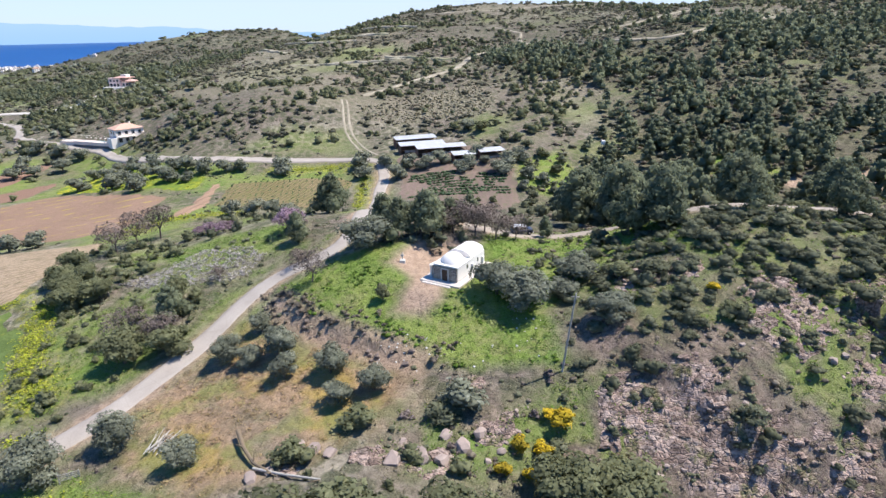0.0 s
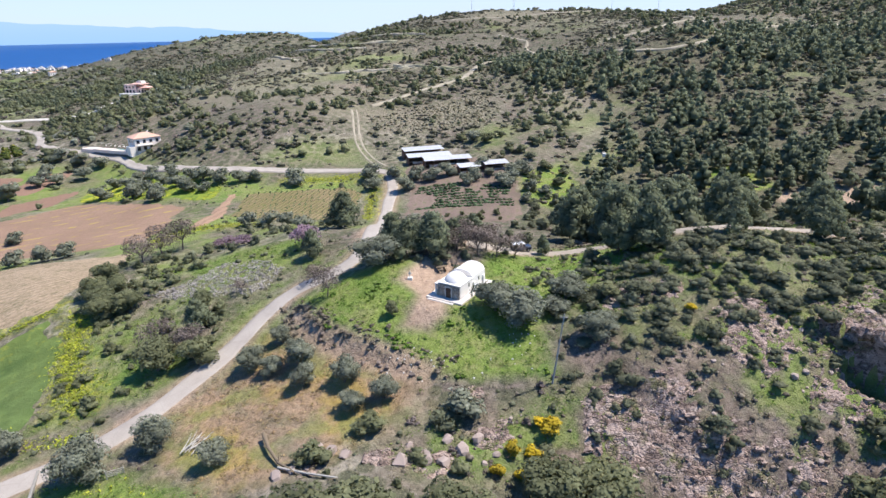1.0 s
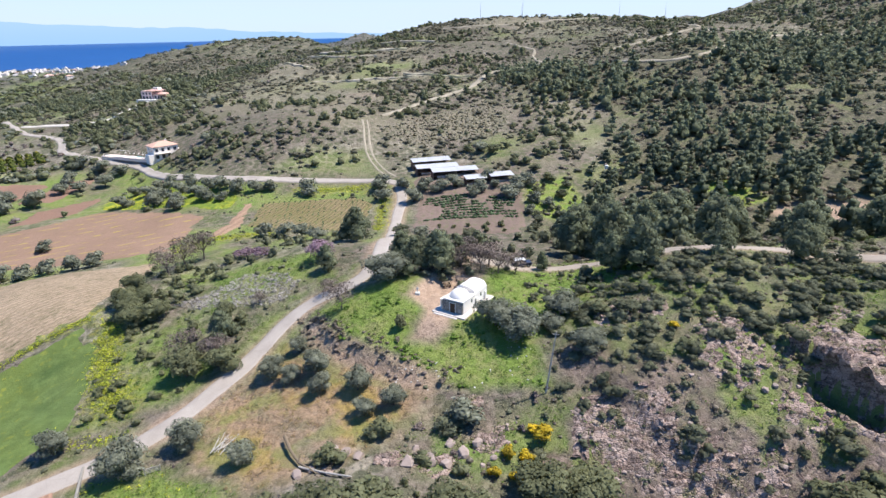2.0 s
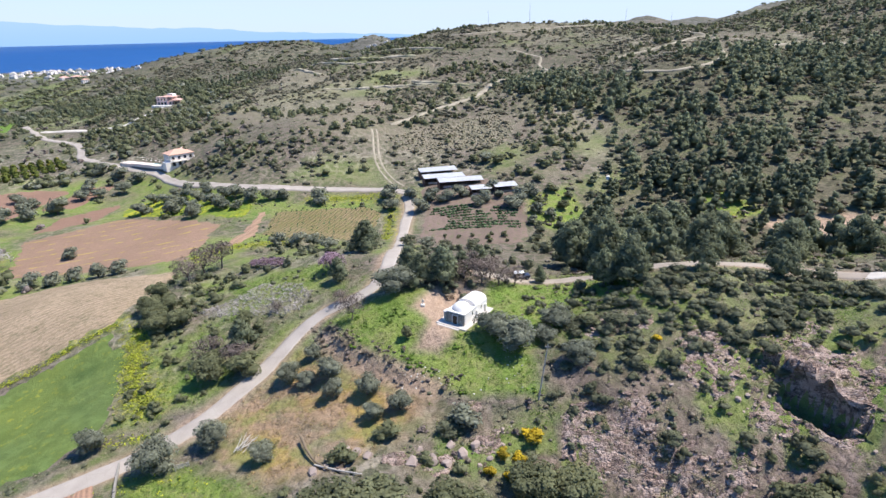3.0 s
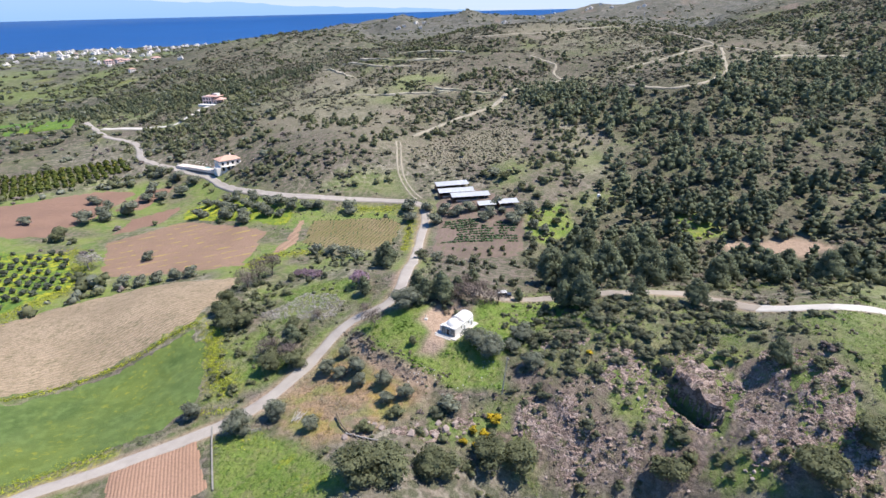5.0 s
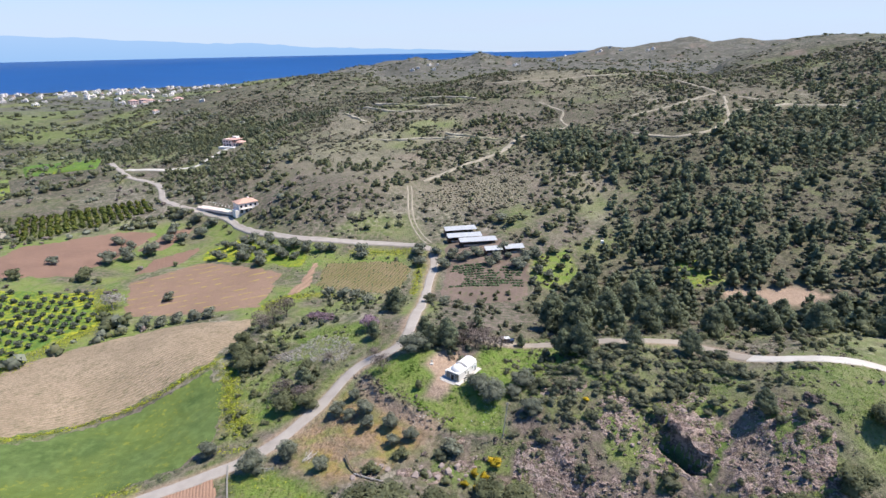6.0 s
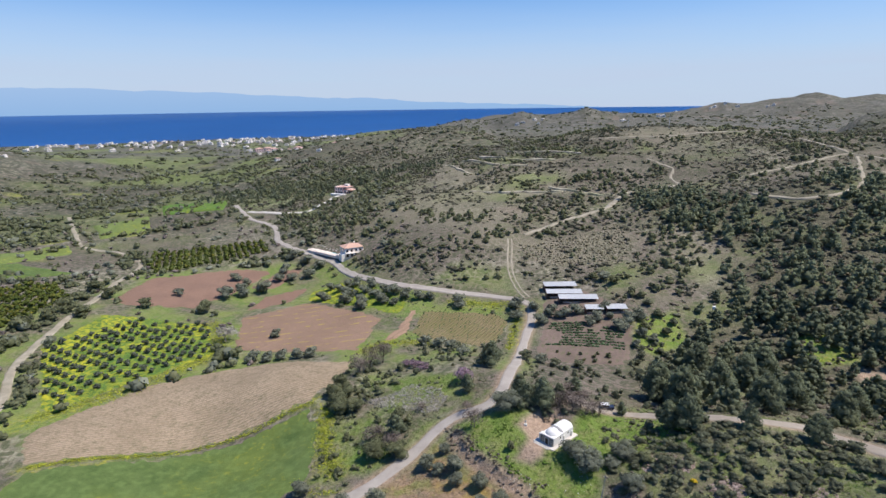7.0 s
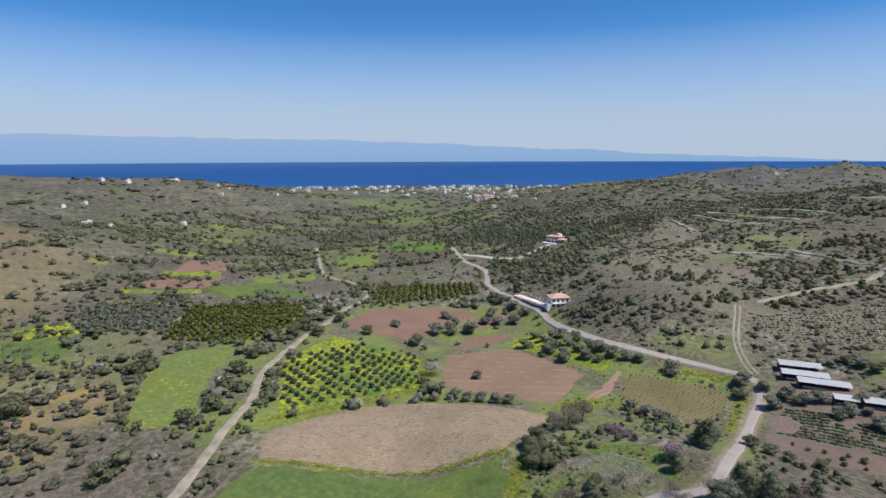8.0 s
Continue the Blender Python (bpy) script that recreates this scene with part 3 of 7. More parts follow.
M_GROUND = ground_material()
M_ASPHALT = paved("worn_asphalt", (0.42, 0.37, 0.325), (0.32, 0.28, 0.245))
M_CONCRETE = paved("pale_concrete", (0.6, 0.55, 0.49), (0.47, 0.425, 0.37), 0.2)
M_BRANCH = paved("dusty_lane_earth", (0.37, 0.315, 0.26), (0.27, 0.225, 0.18), 0.0)
M_TRACK = paved("pale_track_dirt", (0.42, 0.365, 0.285), (0.25, 0.22, 0.16), 0.0)
M_BEIGE = furrowed("stony_ploughed_soil", (0.43, 0.325, 0.225), (0.33, 0.25, 0.17), 52, 1.1, weed=(0.13, 0.12, 0.065), weeds=1.0, depth=0.25, lines=0.45)
M_BROWN = furrowed("brown_ploughed_soil", (0.33, 0.215, 0.155), (0.27, 0.175, 0.125), 62, 1.1, weeds=0.2, bloom=0.35)
M_BROWN_BARE = furrowed("red_brown_soil", (0.3, 0.185, 0.135), (0.25, 0.155, 0.115), 70, 0.9, weeds=0.05)
M_RED = furrowed("red_furrowed_soil", (0.38, 0.235, 0.165), (0.32, 0.195, 0.135), -27, 0.75, weeds=0.05, depth=0.12)
M_SHEDSOIL = furrowed("purple_brown_soil", (0.235, 0.17, 0.142), (0.15, 0.112, 0.094), 5, 3.0, weed=(0.12, 0.125, 0.06), weeds=0.8, depth=0.05, lines=0.08)
M_STRAW = grassy("dry_terrace_grass", (0.4, 0.355, 0.275), (0.29, 0.255, 0.19), 0.0)
M_LANE = furrowed("pink_lane_soil", (0.4, 0.26, 0.18), (0.31, 0.2, 0.14), 10, 3.0, weeds=0.2)
M_VINE = furrowed("weedy_vineyard_soil", (0.27, 0.2, 0.12), (0.2, 0.16, 0.08), 12, 1.6, weed=(0.1, 0.15, 0.03), weeds=0.8, depth=0.3)
M_MEADOW = grassy("green_meadow", (0.115, 0.158, 0.05), (0.076, 0.118, 0.033), 0.2)
M_FIELD = grassy("pale_green_field", (0.16, 0.2, 0.065), (0.12, 0.16, 0.045), 0.5)
M_LUSH = grassy("bright_grass", (0.1, 0.18, 0.035), (0.08, 0.145, 0.03), 0.4)
M_YELLOW = grassy("flowering_mustard", (0.14, 0.2, 0.035), (0.095, 0.15, 0.03), 0.62)
M_GROVE = grassy("flowering_grove_grass", (0.105, 0.18, 0.038), (0.075, 0.135, 0.03), 0.62)
M_BARK = plain("grey_bark", (0.16, 0.125, 0.095), 0.95, scale=8)
M_OLIVE = leafy("olive_leaves", (0.25, 0.26, 0.19), (0.15, 0.165, 0.115), (0.36, 0.37, 0.29), 0.35)
M_SAPLING = leafy("young_olive_leaves", (0.14, 0.155, 0.11), (0.085, 0.098, 0.068), (0.2, 0.215, 0.16), 0.3)
M_PINE = leafy("pine_needles", (0.235, 0.262, 0.162), (0.15, 0.172, 0.108), (0.3, 0.32, 0.19), 0.48)
M_DARK = leafy("dark_leaves", (0.245, 0.255, 0.14), (0.15, 0.165, 0.09), (0.31, 0.31, 0.17), 0.48)
M_MAQUIS = leafy("maquis_leaves", (0.218, 0.228, 0.145), (0.135, 0.147, 0.09), (0.3, 0.295, 0.195), 0.48)
M_HILL = leafy("hill_scrub_leaves", (0.205, 0.195, 0.135), (0.122, 0.12, 0.082), (0.27, 0.25, 0.175), 0.45)
M_LOW = leafy("low_scrub_leaves", (0.235, 0.195, 0.15), (0.14, 0.12, 0.092), (0.31, 0.265, 0.2), 0.35)
M_TWIG = leafy("bare_twigs", (0.2, 0.16, 0.14), (0.11, 0.085, 0.075), (0.28, 0.23, 0.21), 0.05)
M_PALE_TWIG = leafy("pale_bare_twigs", (0.42, 0.38, 0.36), (0.26, 0.23, 0.22), (0.5, 0.46, 0.44), 0.05)
M_GORSE = leafy("gorse_flowers", (0.62, 0.42, 0.02), (0.3, 0.24, 0.03), (0.75, 0.55, 0.03))
M_CITRUS = leafy("citrus_leaves", (0.11, 0.13, 0.025), (0.06, 0.085, 0.018), (0.2, 0.18, 0.03))
M_TUFT = leafy("dry_tufts", (0.3, 0.27, 0.18), (0.17, 0.15, 0.09), (0.38, 0.34, 0.24))
M_CROP = leafy("crop_leaves", (0.085, 0.13, 0.06), (0.05, 0.085, 0.038), (0.12, 0.165, 0.085))


# ---- building helpers ----
def mesh_from(name, verts, tris, mat=None, smooth=False, normals=None):
    me = bpy.data.meshes.new(name)
    verts, tris = np.asarray(verts, np.float32), np.asarray(tris, np.int32)
    me.vertices.add(len(verts))
    me.vertices.foreach_set("co", verts.ravel())
    me.loops.add(tris.size)
    me.loops.foreach_set("vertex_index", tris.ravel())
    me.polygons.add(len(tris))
    me.polygons.foreach_set("loop_start", np.arange(0, tris.size, 3, dtype=np.int32))
    me.polygons.foreach_set("use_smooth", np.full(len(tris), smooth))
    me.update(calc_edges=True)
    if mat:
        me.materials.append(mat)
    if normals is not None:
        me.normals_split_custom_set_from_vertices(normals)
    return me


def from_bm(name, bm, mat, smooth=False):
    me = bpy.data.meshes.new(name)
    bm.normal_update()
    bm.to_mesh(me)
    bm.free()
    me.materials.append(mat)
    if smooth:
        me.polygons.foreach_set("use_smooth", np.ones(len(me.polygons), bool))
    return me


def part(name, shape, material, parent, label="", smooth=False):
    """One mesh object under a thing or a part."""
    me = from_bm(name, shape, material, smooth) if isinstance(shape, bmesh.types.BMesh) else shape
    ob = new(name, me)
    ob.parent = parent
    return tagged(ob, label)


def thing(name, m, label, category, group="", kind=""):
    ob = new(name)
    ob.empty_display_size = 0.5
    ob.matrix_world = m
    return tagged(ob, label, category, group, kind)


def box(bm, x, y, z, sx, sy, sz, bevel=0.0, turn=0.0):
    """A box with its base centre at x, y, z."""
    made = bmesh.ops.create_cube(bm, size=1.0, matrix=pose(x, y, z + sz / 2, 0, 0, turn) @ Matrix.Diagonal((sx, sy, sz, 1)))
    if bevel:
        edges = {e for v in made["verts"] for e in v.link_edges}
        bmesh.ops.bevel(bm, geom=list(edges), offset=bevel, segments=1, affect="EDGES")
    return bm


def solid(*args, **kw):
    return box(bmesh.new(), *args, **kw)


def rod(bm, a, b, r0, r1=None, sides=7):
    """A tapered rod from a to b."""
    a, b = Vector(a), Vector(b)
    d = b - a
    m = Matrix.Translation((a + b) / 2) @ d.to_track_quat("Z", "Y").to_matrix().to_4x4()
    bmesh.ops.create_cone(bm, cap_ends=True, segments=sides, radius1=r0, radius2=r0 if r1 is None else r1, depth=d.length, matrix=m)
    return bm


def dense(path, step=2.0):
    """A smooth line through the points of a path, in even steps."""
    p = np.array(path, float)
    p = np.vstack([2 * p[0] - p[1], p, 2 * p[-1] - p[-2]])
    out = []
    for k in range(1, len(p) - 2):
        n = max(2, int(np.hypot(*(p[k + 1] - p[k])) / step))
        t = np.linspace(0, 1, n, endpoint=False)[:, None]
        a, b, c, d = p[k - 1], p[k], p[k + 1], p[k + 2]
        out.append(0.5 * (2 * b + (c - a) * t + (2 * a - 5 * b + 4 * c - d) * t**2 + (3 * b - a - 3 * c + d) * t**3))
    return np.vstack(out + [p[-2:-1]])


# ---- ground sheet ----
def spread(lo, a, b, hi, fine, grow=1.035, most=45.0, back=None):
    """Grid lines: fine from a to b, and wider and wider out to lo and hi."""
    mid = np.arange(a, b + fine / 2, fine)
    up, down, step, v = [], [], fine, mid[-1]
    while v < hi:
        step = min(step * grow, most if v > 680 else 8.0)
        v += step
        up.append(v)
    step, v = fine, a
    while v > lo:
        step = min(step * (back or grow), most if back or v < -560 else 8.0)
        v -= step
        down.append(v)
    return np.r_[down[::-1], mid, up]


gx, gy = spread(-2900, -75, 95, 2900, 0.8, 1.045), spread(-1400, 34, 100, 3000, 0.8, 1.03, back=1.09)
GX, GY = np.meshgrid(gx, gy)
GZ = height(GX, GY)
nx, ny = len(gx), len(gy)
quad = (np.arange(ny - 1)[:, None] * nx + np.arange(nx - 1)).ravel()
tris = np.vstack([np.c_[quad, quad + 1, quad + nx + 1], np.c_[quad, quad + nx + 1, quad + nx]])
ground_mesh = mesh_from("ground", np.c_[GX.ravel(), GY.ravel(), GZ.ravel()], tris, M_GROUND, True)


def covers(x, y, z):
    """How far each ground cover reaches: lush grass, flowers, bare soil, rock, dry grass, rusty scrub."""
    near = np.hypot(x, y)
    wide = fractal(x, y, 90, 71, 4)
    lush = np.zeros(x.shape)
    for k, plot in enumerate((CHAPEL_GREEN, LUSH_LANE, LUSH_EAST, LUSH_MID, GREEN_PLOT)):
        lush = np.maximum(lush, inside(plot, x, y, 1.5, 2.0, 80 + k))
    lush = np.maximum(lush, 0.6 * inside(EAST_SLOPE, x, y, 3, 3, 90))
    lush = np.maximum(lush, 0.85 * inside(ROADSIDE, x, y, 3, 3, 91) * np.clip(0.6 + 1.5 * fractal(x, y, 12, 92), 0, 1))
    valley = np.clip((-0.9 * (x + 40) - 0.25 * (y - 60)) / 60, 0, 1) * np.clip((14 - z) / 12, 0, 1)
    lush = np.maximum(lush, 0.55 * valley * np.clip(0.2 + 1.9 * wide, 0, 1))
    lush = np.maximum(lush, 0.7 * inside(SCRUB_CHAPEL, x, y, 4, 3, 94) * np.clip(0.5 + 2 * fractal(x, y, 10, 96), 0, 1))
    lush = np.maximum(lush, 0.5 * np.clip((x - 12) / 8, 0, 1) * np.clip((y - 50) / 8, 0, 1) * np.clip((112 - y) / 8, 0, 1) * (x < 125) * np.clip(0.55 + 1.8 * fractal(x, y, 13, 102), 0, 1))
    lush = np.maximum(lush, 0.85 * inside(FARMLAND, x, y, 6, 4, 98) * np.clip(0.6 + 1.8 * fractal(x, y, 16, 100), 0.1, 1))
    bank = np.clip(1 - along(ROAD_MAIN, x, y)[0] / 9, 0, 1)
    lush = np.maximum(lush, np.clip(1.3 * bank, 0, 0.8) * np.clip(0.6 + 1.5 * fractal(x, y, 14, 93), 0, 1))
    hills = np.clip(1 - valley, 0, 1) * np.clip(0.9 * fractal(x, y, 34, 95, 3) - 0.2, 0, 0.5) * np.clip((1250 - near) / 300, 0.15, 1)
    for k, plot in enumerate(HILL_GREEN):
        hills = np.maximum(hills, 0.45 * inside(plot, x, y, 5, 5, 160 + k))
    lush = np.maximum(lush, hills)
    flowers = np.zeros(x.shape)
    for line, w in (([(-73, 95), (-66, 78), (-57, 66)], 4.5), ([(-143, 46), (-124, 72), (-97, 88), (-80, 97)], 3.0), ([(-166, 64), (-156, 92), (-143, 125), (-158, 150)], 6), ([(-60, 154), (-78, 150), (-80, 140)], 4), ([(-24, 160), (-27, 185)], 3), ([(-34, 200), (-60, 203)], 5), ([(-100, 24), (-75, 45)], 2.5)):
        flowers = np.maximum(flowers, 0.45 * np.clip(1.4 - along(line, x, y)[0] / w, 0, 1))
    flowers = np.maximum(flowers, 0.5 * inside(LUSH_MID, x, y, 3, 4, 97) * np.clip(-0.25 + 2 * fractal(x, y, 12, 99), 0, 1))
    flowers = np.maximum(flowers, 0.5 * inside(LUSH_EAST, x, y, 3, 4, 97) * np.clip(-0.1 + 2 * fractal(x, y, 12, 99), 0, 1))
    flowers = np.maximum(flowers, valley * np.clip(2.4 * fractal(x, y, 45, 101) - 0.95, 0, 0.8))
    flowers = np.maximum(flowers, inside(GREEN_PLOT, x, y, 2, 3, 97) * np.clip(2 * fractal(x, y, 8, 103) - 0.6, 0, 0.5))
    lush = np.maximum(lush, np.clip(flowers * 1.2, 0, 1) * 0.8)
    soil = inside(CHAPEL_DIRT, x, y, 1.2, 1.4, 111)
    soil = np.maximum(soil, inside(RED_SOIL, x, y, 2, 3, 115))
    soil = np.maximum(soil, np.clip(1.6 - along(ROAD_MAIN, x, y)[0] / 2.4, 0, 0.7))
    soil = np.maximum(soil, np.clip(1.6 - along(BRANCH, x, y)[0] / 2.6, 0, 0.7))
    for path, drop, _, _ in CLIFFS[:1]:
        soil = np.maximum(soil, np.clip(1.3 - along(path, x, y)[0] / 2.2, 0, 0.8))
    rocky = 0.85 * inside(ROCKY, x, y, 4, 3, 31) * np.clip(0.75 + 1.6 * fractal(x, y, 11, 33), 0.2, 1)
    for path, drop, _, _ in CLIFFS[1:]:
        rocky = np.maximum(rocky, np.clip(1.6 - along(path, x, y)[0] / 3.0, 0, 1))
    rocky = np.maximum(rocky, 0.7 * np.clip(1.5 * fractal(x, y, 22, 121) - 0.45, 0, 1) * (near < 130) * (x > 5))
    rocky = np.maximum(rocky, np.clip(2.6 * fractal(x, y, 60, 123) - 1.1, 0, 0.8) * (near > 200) * (z > 6))
    wooded = inside(FOREST, x, y, 8, 6, 127)
    dry = np.clip(0.12 + 1.1 * fractal(x, y, 60, 131), 0, 0.9) * np.clip((z + 6) / 10, 0, 1) * (1 - 0.8 * wooded) * np.clip(1.3 - near / 700, 0.25, 1)
    dry = np.maximum(dry, 0.45 * inside(EAST_SLOPE, x, y, 6, 4, 132) * np.clip(0.3 + 2 * fractal(x, y, 9, 134), 0, 1))
    dry = np.maximum(dry, inside(DRY_PATCH, x, y, 2, 2, 133))
    dry = np.maximum(dry, 0.6 * inside(PLANTED, x, y, 5, 4, 135))
    for plot in HILL_DRY:
        dry = np.maximum(dry, 0.6 * inside(plot, x, y, 9, 8, 136))
    for line in TERRACE_LINES:
        dry = np.maximum(dry, np.clip(1.5 - along(line, x, y)[0] / 2.6, 0, 1))
    rust = np.maximum(inside(RUST, x, y, 3, 3, 141), 0.8 * inside(WEST_RUST, x, y, 8, 8, 143) * np.clip(0.5 + 1.4 * fractal(x, y, 25, 145), 0, 1))
    rust = np.maximum(rust, 0.5 * inside(SLOPE_BROWN, x, y, 15, 10, 147))
    lush = lush * (1 - rust) * (1 - 0.5 * rocky)
    lush = np.maximum(lush, 0.95 * inside(ROCKY, x, y, 3, 3, 31) * np.clip(0.42 + 2.8 * fractal(x, y, 8, 151), 0, 0.9))
    lush = lush * (1 - soil)
    return lush, flowers, soil, rocky, dry, rust


six = covers(GX.ravel(), GY.ravel(), GZ.ravel())
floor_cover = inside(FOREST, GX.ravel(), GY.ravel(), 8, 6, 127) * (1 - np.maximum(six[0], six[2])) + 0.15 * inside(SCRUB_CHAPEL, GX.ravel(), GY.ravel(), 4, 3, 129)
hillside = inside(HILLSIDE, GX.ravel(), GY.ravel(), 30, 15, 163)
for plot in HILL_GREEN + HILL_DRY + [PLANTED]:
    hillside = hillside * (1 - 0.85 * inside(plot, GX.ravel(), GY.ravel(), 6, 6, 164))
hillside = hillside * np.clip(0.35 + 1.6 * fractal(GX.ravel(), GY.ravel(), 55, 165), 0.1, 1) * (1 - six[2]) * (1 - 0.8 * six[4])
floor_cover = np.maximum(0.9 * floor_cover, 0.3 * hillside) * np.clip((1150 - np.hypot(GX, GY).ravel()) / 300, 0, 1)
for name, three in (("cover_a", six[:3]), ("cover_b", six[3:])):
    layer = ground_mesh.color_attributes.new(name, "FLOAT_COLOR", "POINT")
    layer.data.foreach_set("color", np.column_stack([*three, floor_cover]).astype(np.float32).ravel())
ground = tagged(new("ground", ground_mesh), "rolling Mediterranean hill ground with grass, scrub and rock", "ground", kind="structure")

# ---- sea, far coast ----
s = Shade("sea_water")
swell = s.noise(0.02, 6, 0.6, s.turned(s.place(), 20, (1, 2.5, 1)))
deep = s.mix(s.span(s.noise(0.0012, 3), 0.35, 0.65), (0.003, 0.048, 0.185), (0.004, 0.06, 0.22))
M_SEA = s.finish(deep, 0.35, s.bump(swell, 0.6, 0.6), gloss=0.05)
reach = np.r_[np.linspace(1500, 2400, 10), np.linspace(2500, 4920, 40)]
turnings = np.radians(np.linspace(-125, 60, 150))
RR, AA = np.meshgrid(reach, turnings)
lift = np.clip((RR - 2400) / 2520, 0, 1)
sx, sy = 8 + RR * np.sin(AA), -40 + RR * np.cos(AA)
sz = SEA + 72 * lift**1.4
q = (np.arange(len(turnings) - 1)[:, None] * len(reach) + np.arange(len(reach) - 1)).ravel()
w = len(reach)
sea_mesh = mesh_from("water", np.c_[sx.ravel(), sy.ravel(), sz.ravel()], np.vstack([np.c_[q, q + w, q + w + 1], np.c_[q, q + w + 1, q + 1]]), M_SEA, True)
tagged(new("water", sea_mesh), "deep blue open sea to the horizon", "sea", kind="structure")

# The mountain sheet emits its own light; distance haze is put into both blues.
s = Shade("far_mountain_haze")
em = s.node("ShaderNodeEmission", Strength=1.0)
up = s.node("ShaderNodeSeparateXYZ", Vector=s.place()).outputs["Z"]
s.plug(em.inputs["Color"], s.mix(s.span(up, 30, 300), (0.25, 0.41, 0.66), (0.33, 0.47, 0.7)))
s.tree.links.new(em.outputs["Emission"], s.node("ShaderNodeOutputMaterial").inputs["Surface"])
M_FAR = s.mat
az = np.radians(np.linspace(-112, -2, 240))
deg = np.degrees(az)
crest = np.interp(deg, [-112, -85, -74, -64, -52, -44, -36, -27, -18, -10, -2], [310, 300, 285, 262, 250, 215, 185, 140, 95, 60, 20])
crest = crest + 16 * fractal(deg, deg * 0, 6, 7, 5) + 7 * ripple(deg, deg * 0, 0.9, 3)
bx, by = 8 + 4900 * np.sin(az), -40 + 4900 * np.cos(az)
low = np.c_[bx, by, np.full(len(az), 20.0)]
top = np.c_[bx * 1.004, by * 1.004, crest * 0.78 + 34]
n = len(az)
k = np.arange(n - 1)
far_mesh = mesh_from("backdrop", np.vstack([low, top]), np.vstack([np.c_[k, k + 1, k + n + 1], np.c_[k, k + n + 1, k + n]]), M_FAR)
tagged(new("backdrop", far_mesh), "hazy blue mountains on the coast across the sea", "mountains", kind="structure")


# ---- draped sheets: plots and roads ----
from mathutils.geometry import delaunay_2d_cdt


def plot_sheet(name, outline, mat, label, lift=0.16, step=3.0, rough=0.7, seed=5, category="field"):
    rng = random.Random(seed)
    edge = []
    for (ax, ay), (bx, by) in zip(outline, outline[1:] + outline[:1]):
        n = max(1, int(math.hypot(bx - ax, by - ay) / step))
        for k in range(n):
            edge.append(Vector((ax + (bx - ax) * k / n + rng.uniform(-rough, rough), ay + (by - ay) * k / n + rng.uniform(-rough, rough))))
    xs, ys = [p.x for p in edge], [p.y for p in edge]
    X, Y = np.meshgrid(np.arange(min(xs), max(xs), step), np.arange(min(ys), max(ys), step))
    X, Y = X.ravel(), Y.ravel()
    keep = inside([(p.x, p.y) for p in edge], X, Y, 0.8, 0.0) > 0.97
    pts = edge + [Vector(p) for p in zip(X[keep], Y[keep])]
    ring = list(range(len(edge)))
    v, _, f, _, _, _ = delaunay_2d_cdt(pts, list(zip(ring, ring[1:] + ring[:1])), [], 1, 1e-5)
    V = np.array([(p.x, p.y) for p in v])
    Z = height(V[:, 0], V[:, 1]) + lift
    border = np.array([min(math.hypot(p.x - e.x, p.y - e.y) for e in edge) < 1e-4 for p in v])
    Z = np.where(border, Z - lift - 0.12, Z)
    F = np.array([t for t in f if len(t) == 3])
    me = mesh_from(name, np.c_[V, Z], F, mat, True)
    return tagged(new(name, me), label, category, kind="structure")


plot_sheet("field", MEADOW, M_MEADOW, "smooth green meadow dotted with yellow flowers", seed=1)
plot_sheet("field", BEIGE, M_BEIGE, "stony beige ploughed field with faint weeds", seed=2)
plot_sheet("field", BROWN_EAST, M_BROWN, "brown tilled field with thin yellow flower lines", seed=3)
plot_sheet("field", BROWN_WEST, M_BROWN_BARE, "bare reddish brown tilled field", seed=4)
plot_sheet("field", BROWN_STRIP, M_BROWN_BARE, "narrow strip of bare brown soil", seed=5)
plot_sheet("field", BROWN_PATCH, M_BROWN_BARE, "small bare brown plot beside olive trees", seed=6)
plot_sheet("field", VINEYARD, M_VINE, "weedy vineyard plot with green rows", seed=7)
plot_sheet("field", LANE_RED, M_LANE, "pinkish bare dirt lane beside the vineyard", seed=8)
plot_sheet("field", YELLOW_GROVE, M_YELLOW, "olive plot full of yellow mustard flowers", seed=9)
plot_sheet("field", YOUNG_GROVE, M_GROVE, "young olive grove with yellow flowering ground", seed=10)
plot_sheet("field", GREEN_WEST, M_FIELD, "pale green grass field", seed=11)
plot_sheet("field", RED_PLOT, M_RED, "red furrowed garden plot beside the road", seed=12, rough=0.12, lift=0.4)
plot_sheet("field", [(-14, 152), (-2, 148), (9, 151), (19, 155), (22, 168), (24, 180), (21, 197), (9, 210), (-4, 222), (-17, 222), (-18, 205), (-16, 188), (-15, 170)], M_SHEDSOIL, "purplish brown tilled garden plot below the sheds", seed=23, rough=1.6)
plot_sheet("field", [(-411, 120), (-433, 164), (-414, 201), (-382, 167)], M_BROWN_BARE, "far brown tilled field", seed=13, lift=1.1)
plot_sheet("field", [(-485, 206), (-487, 258), (-435, 214), (-449, 174)], M_BROWN_BARE, "far reddish tilled field", seed=14, lift=1.1)
plot_sheet("field", [(-383, 159), (-364, 209), (-304, 204), (-342, 157)], M_MEADOW, "far green field in the valley", seed=15, lift=1.1)
plot_sheet("field", [(-448, 434), (-374, 447), (-345, 400), (-402, 385)], M_LUSH, "far bright green field in the valley", seed=16, lift=1.1)
plot_sheet("field", [(-428, 329), (-410, 376), (-357, 321), (-377, 290)], M_FIELD, "far yellowish green field", seed=17, lift=1.1)
plot_sheet("field", [(-401, 213), (-382, 266), (-352, 244), (-372, 199)], M_FIELD, "far grass field beside the track", seed=18, lift=1.1)
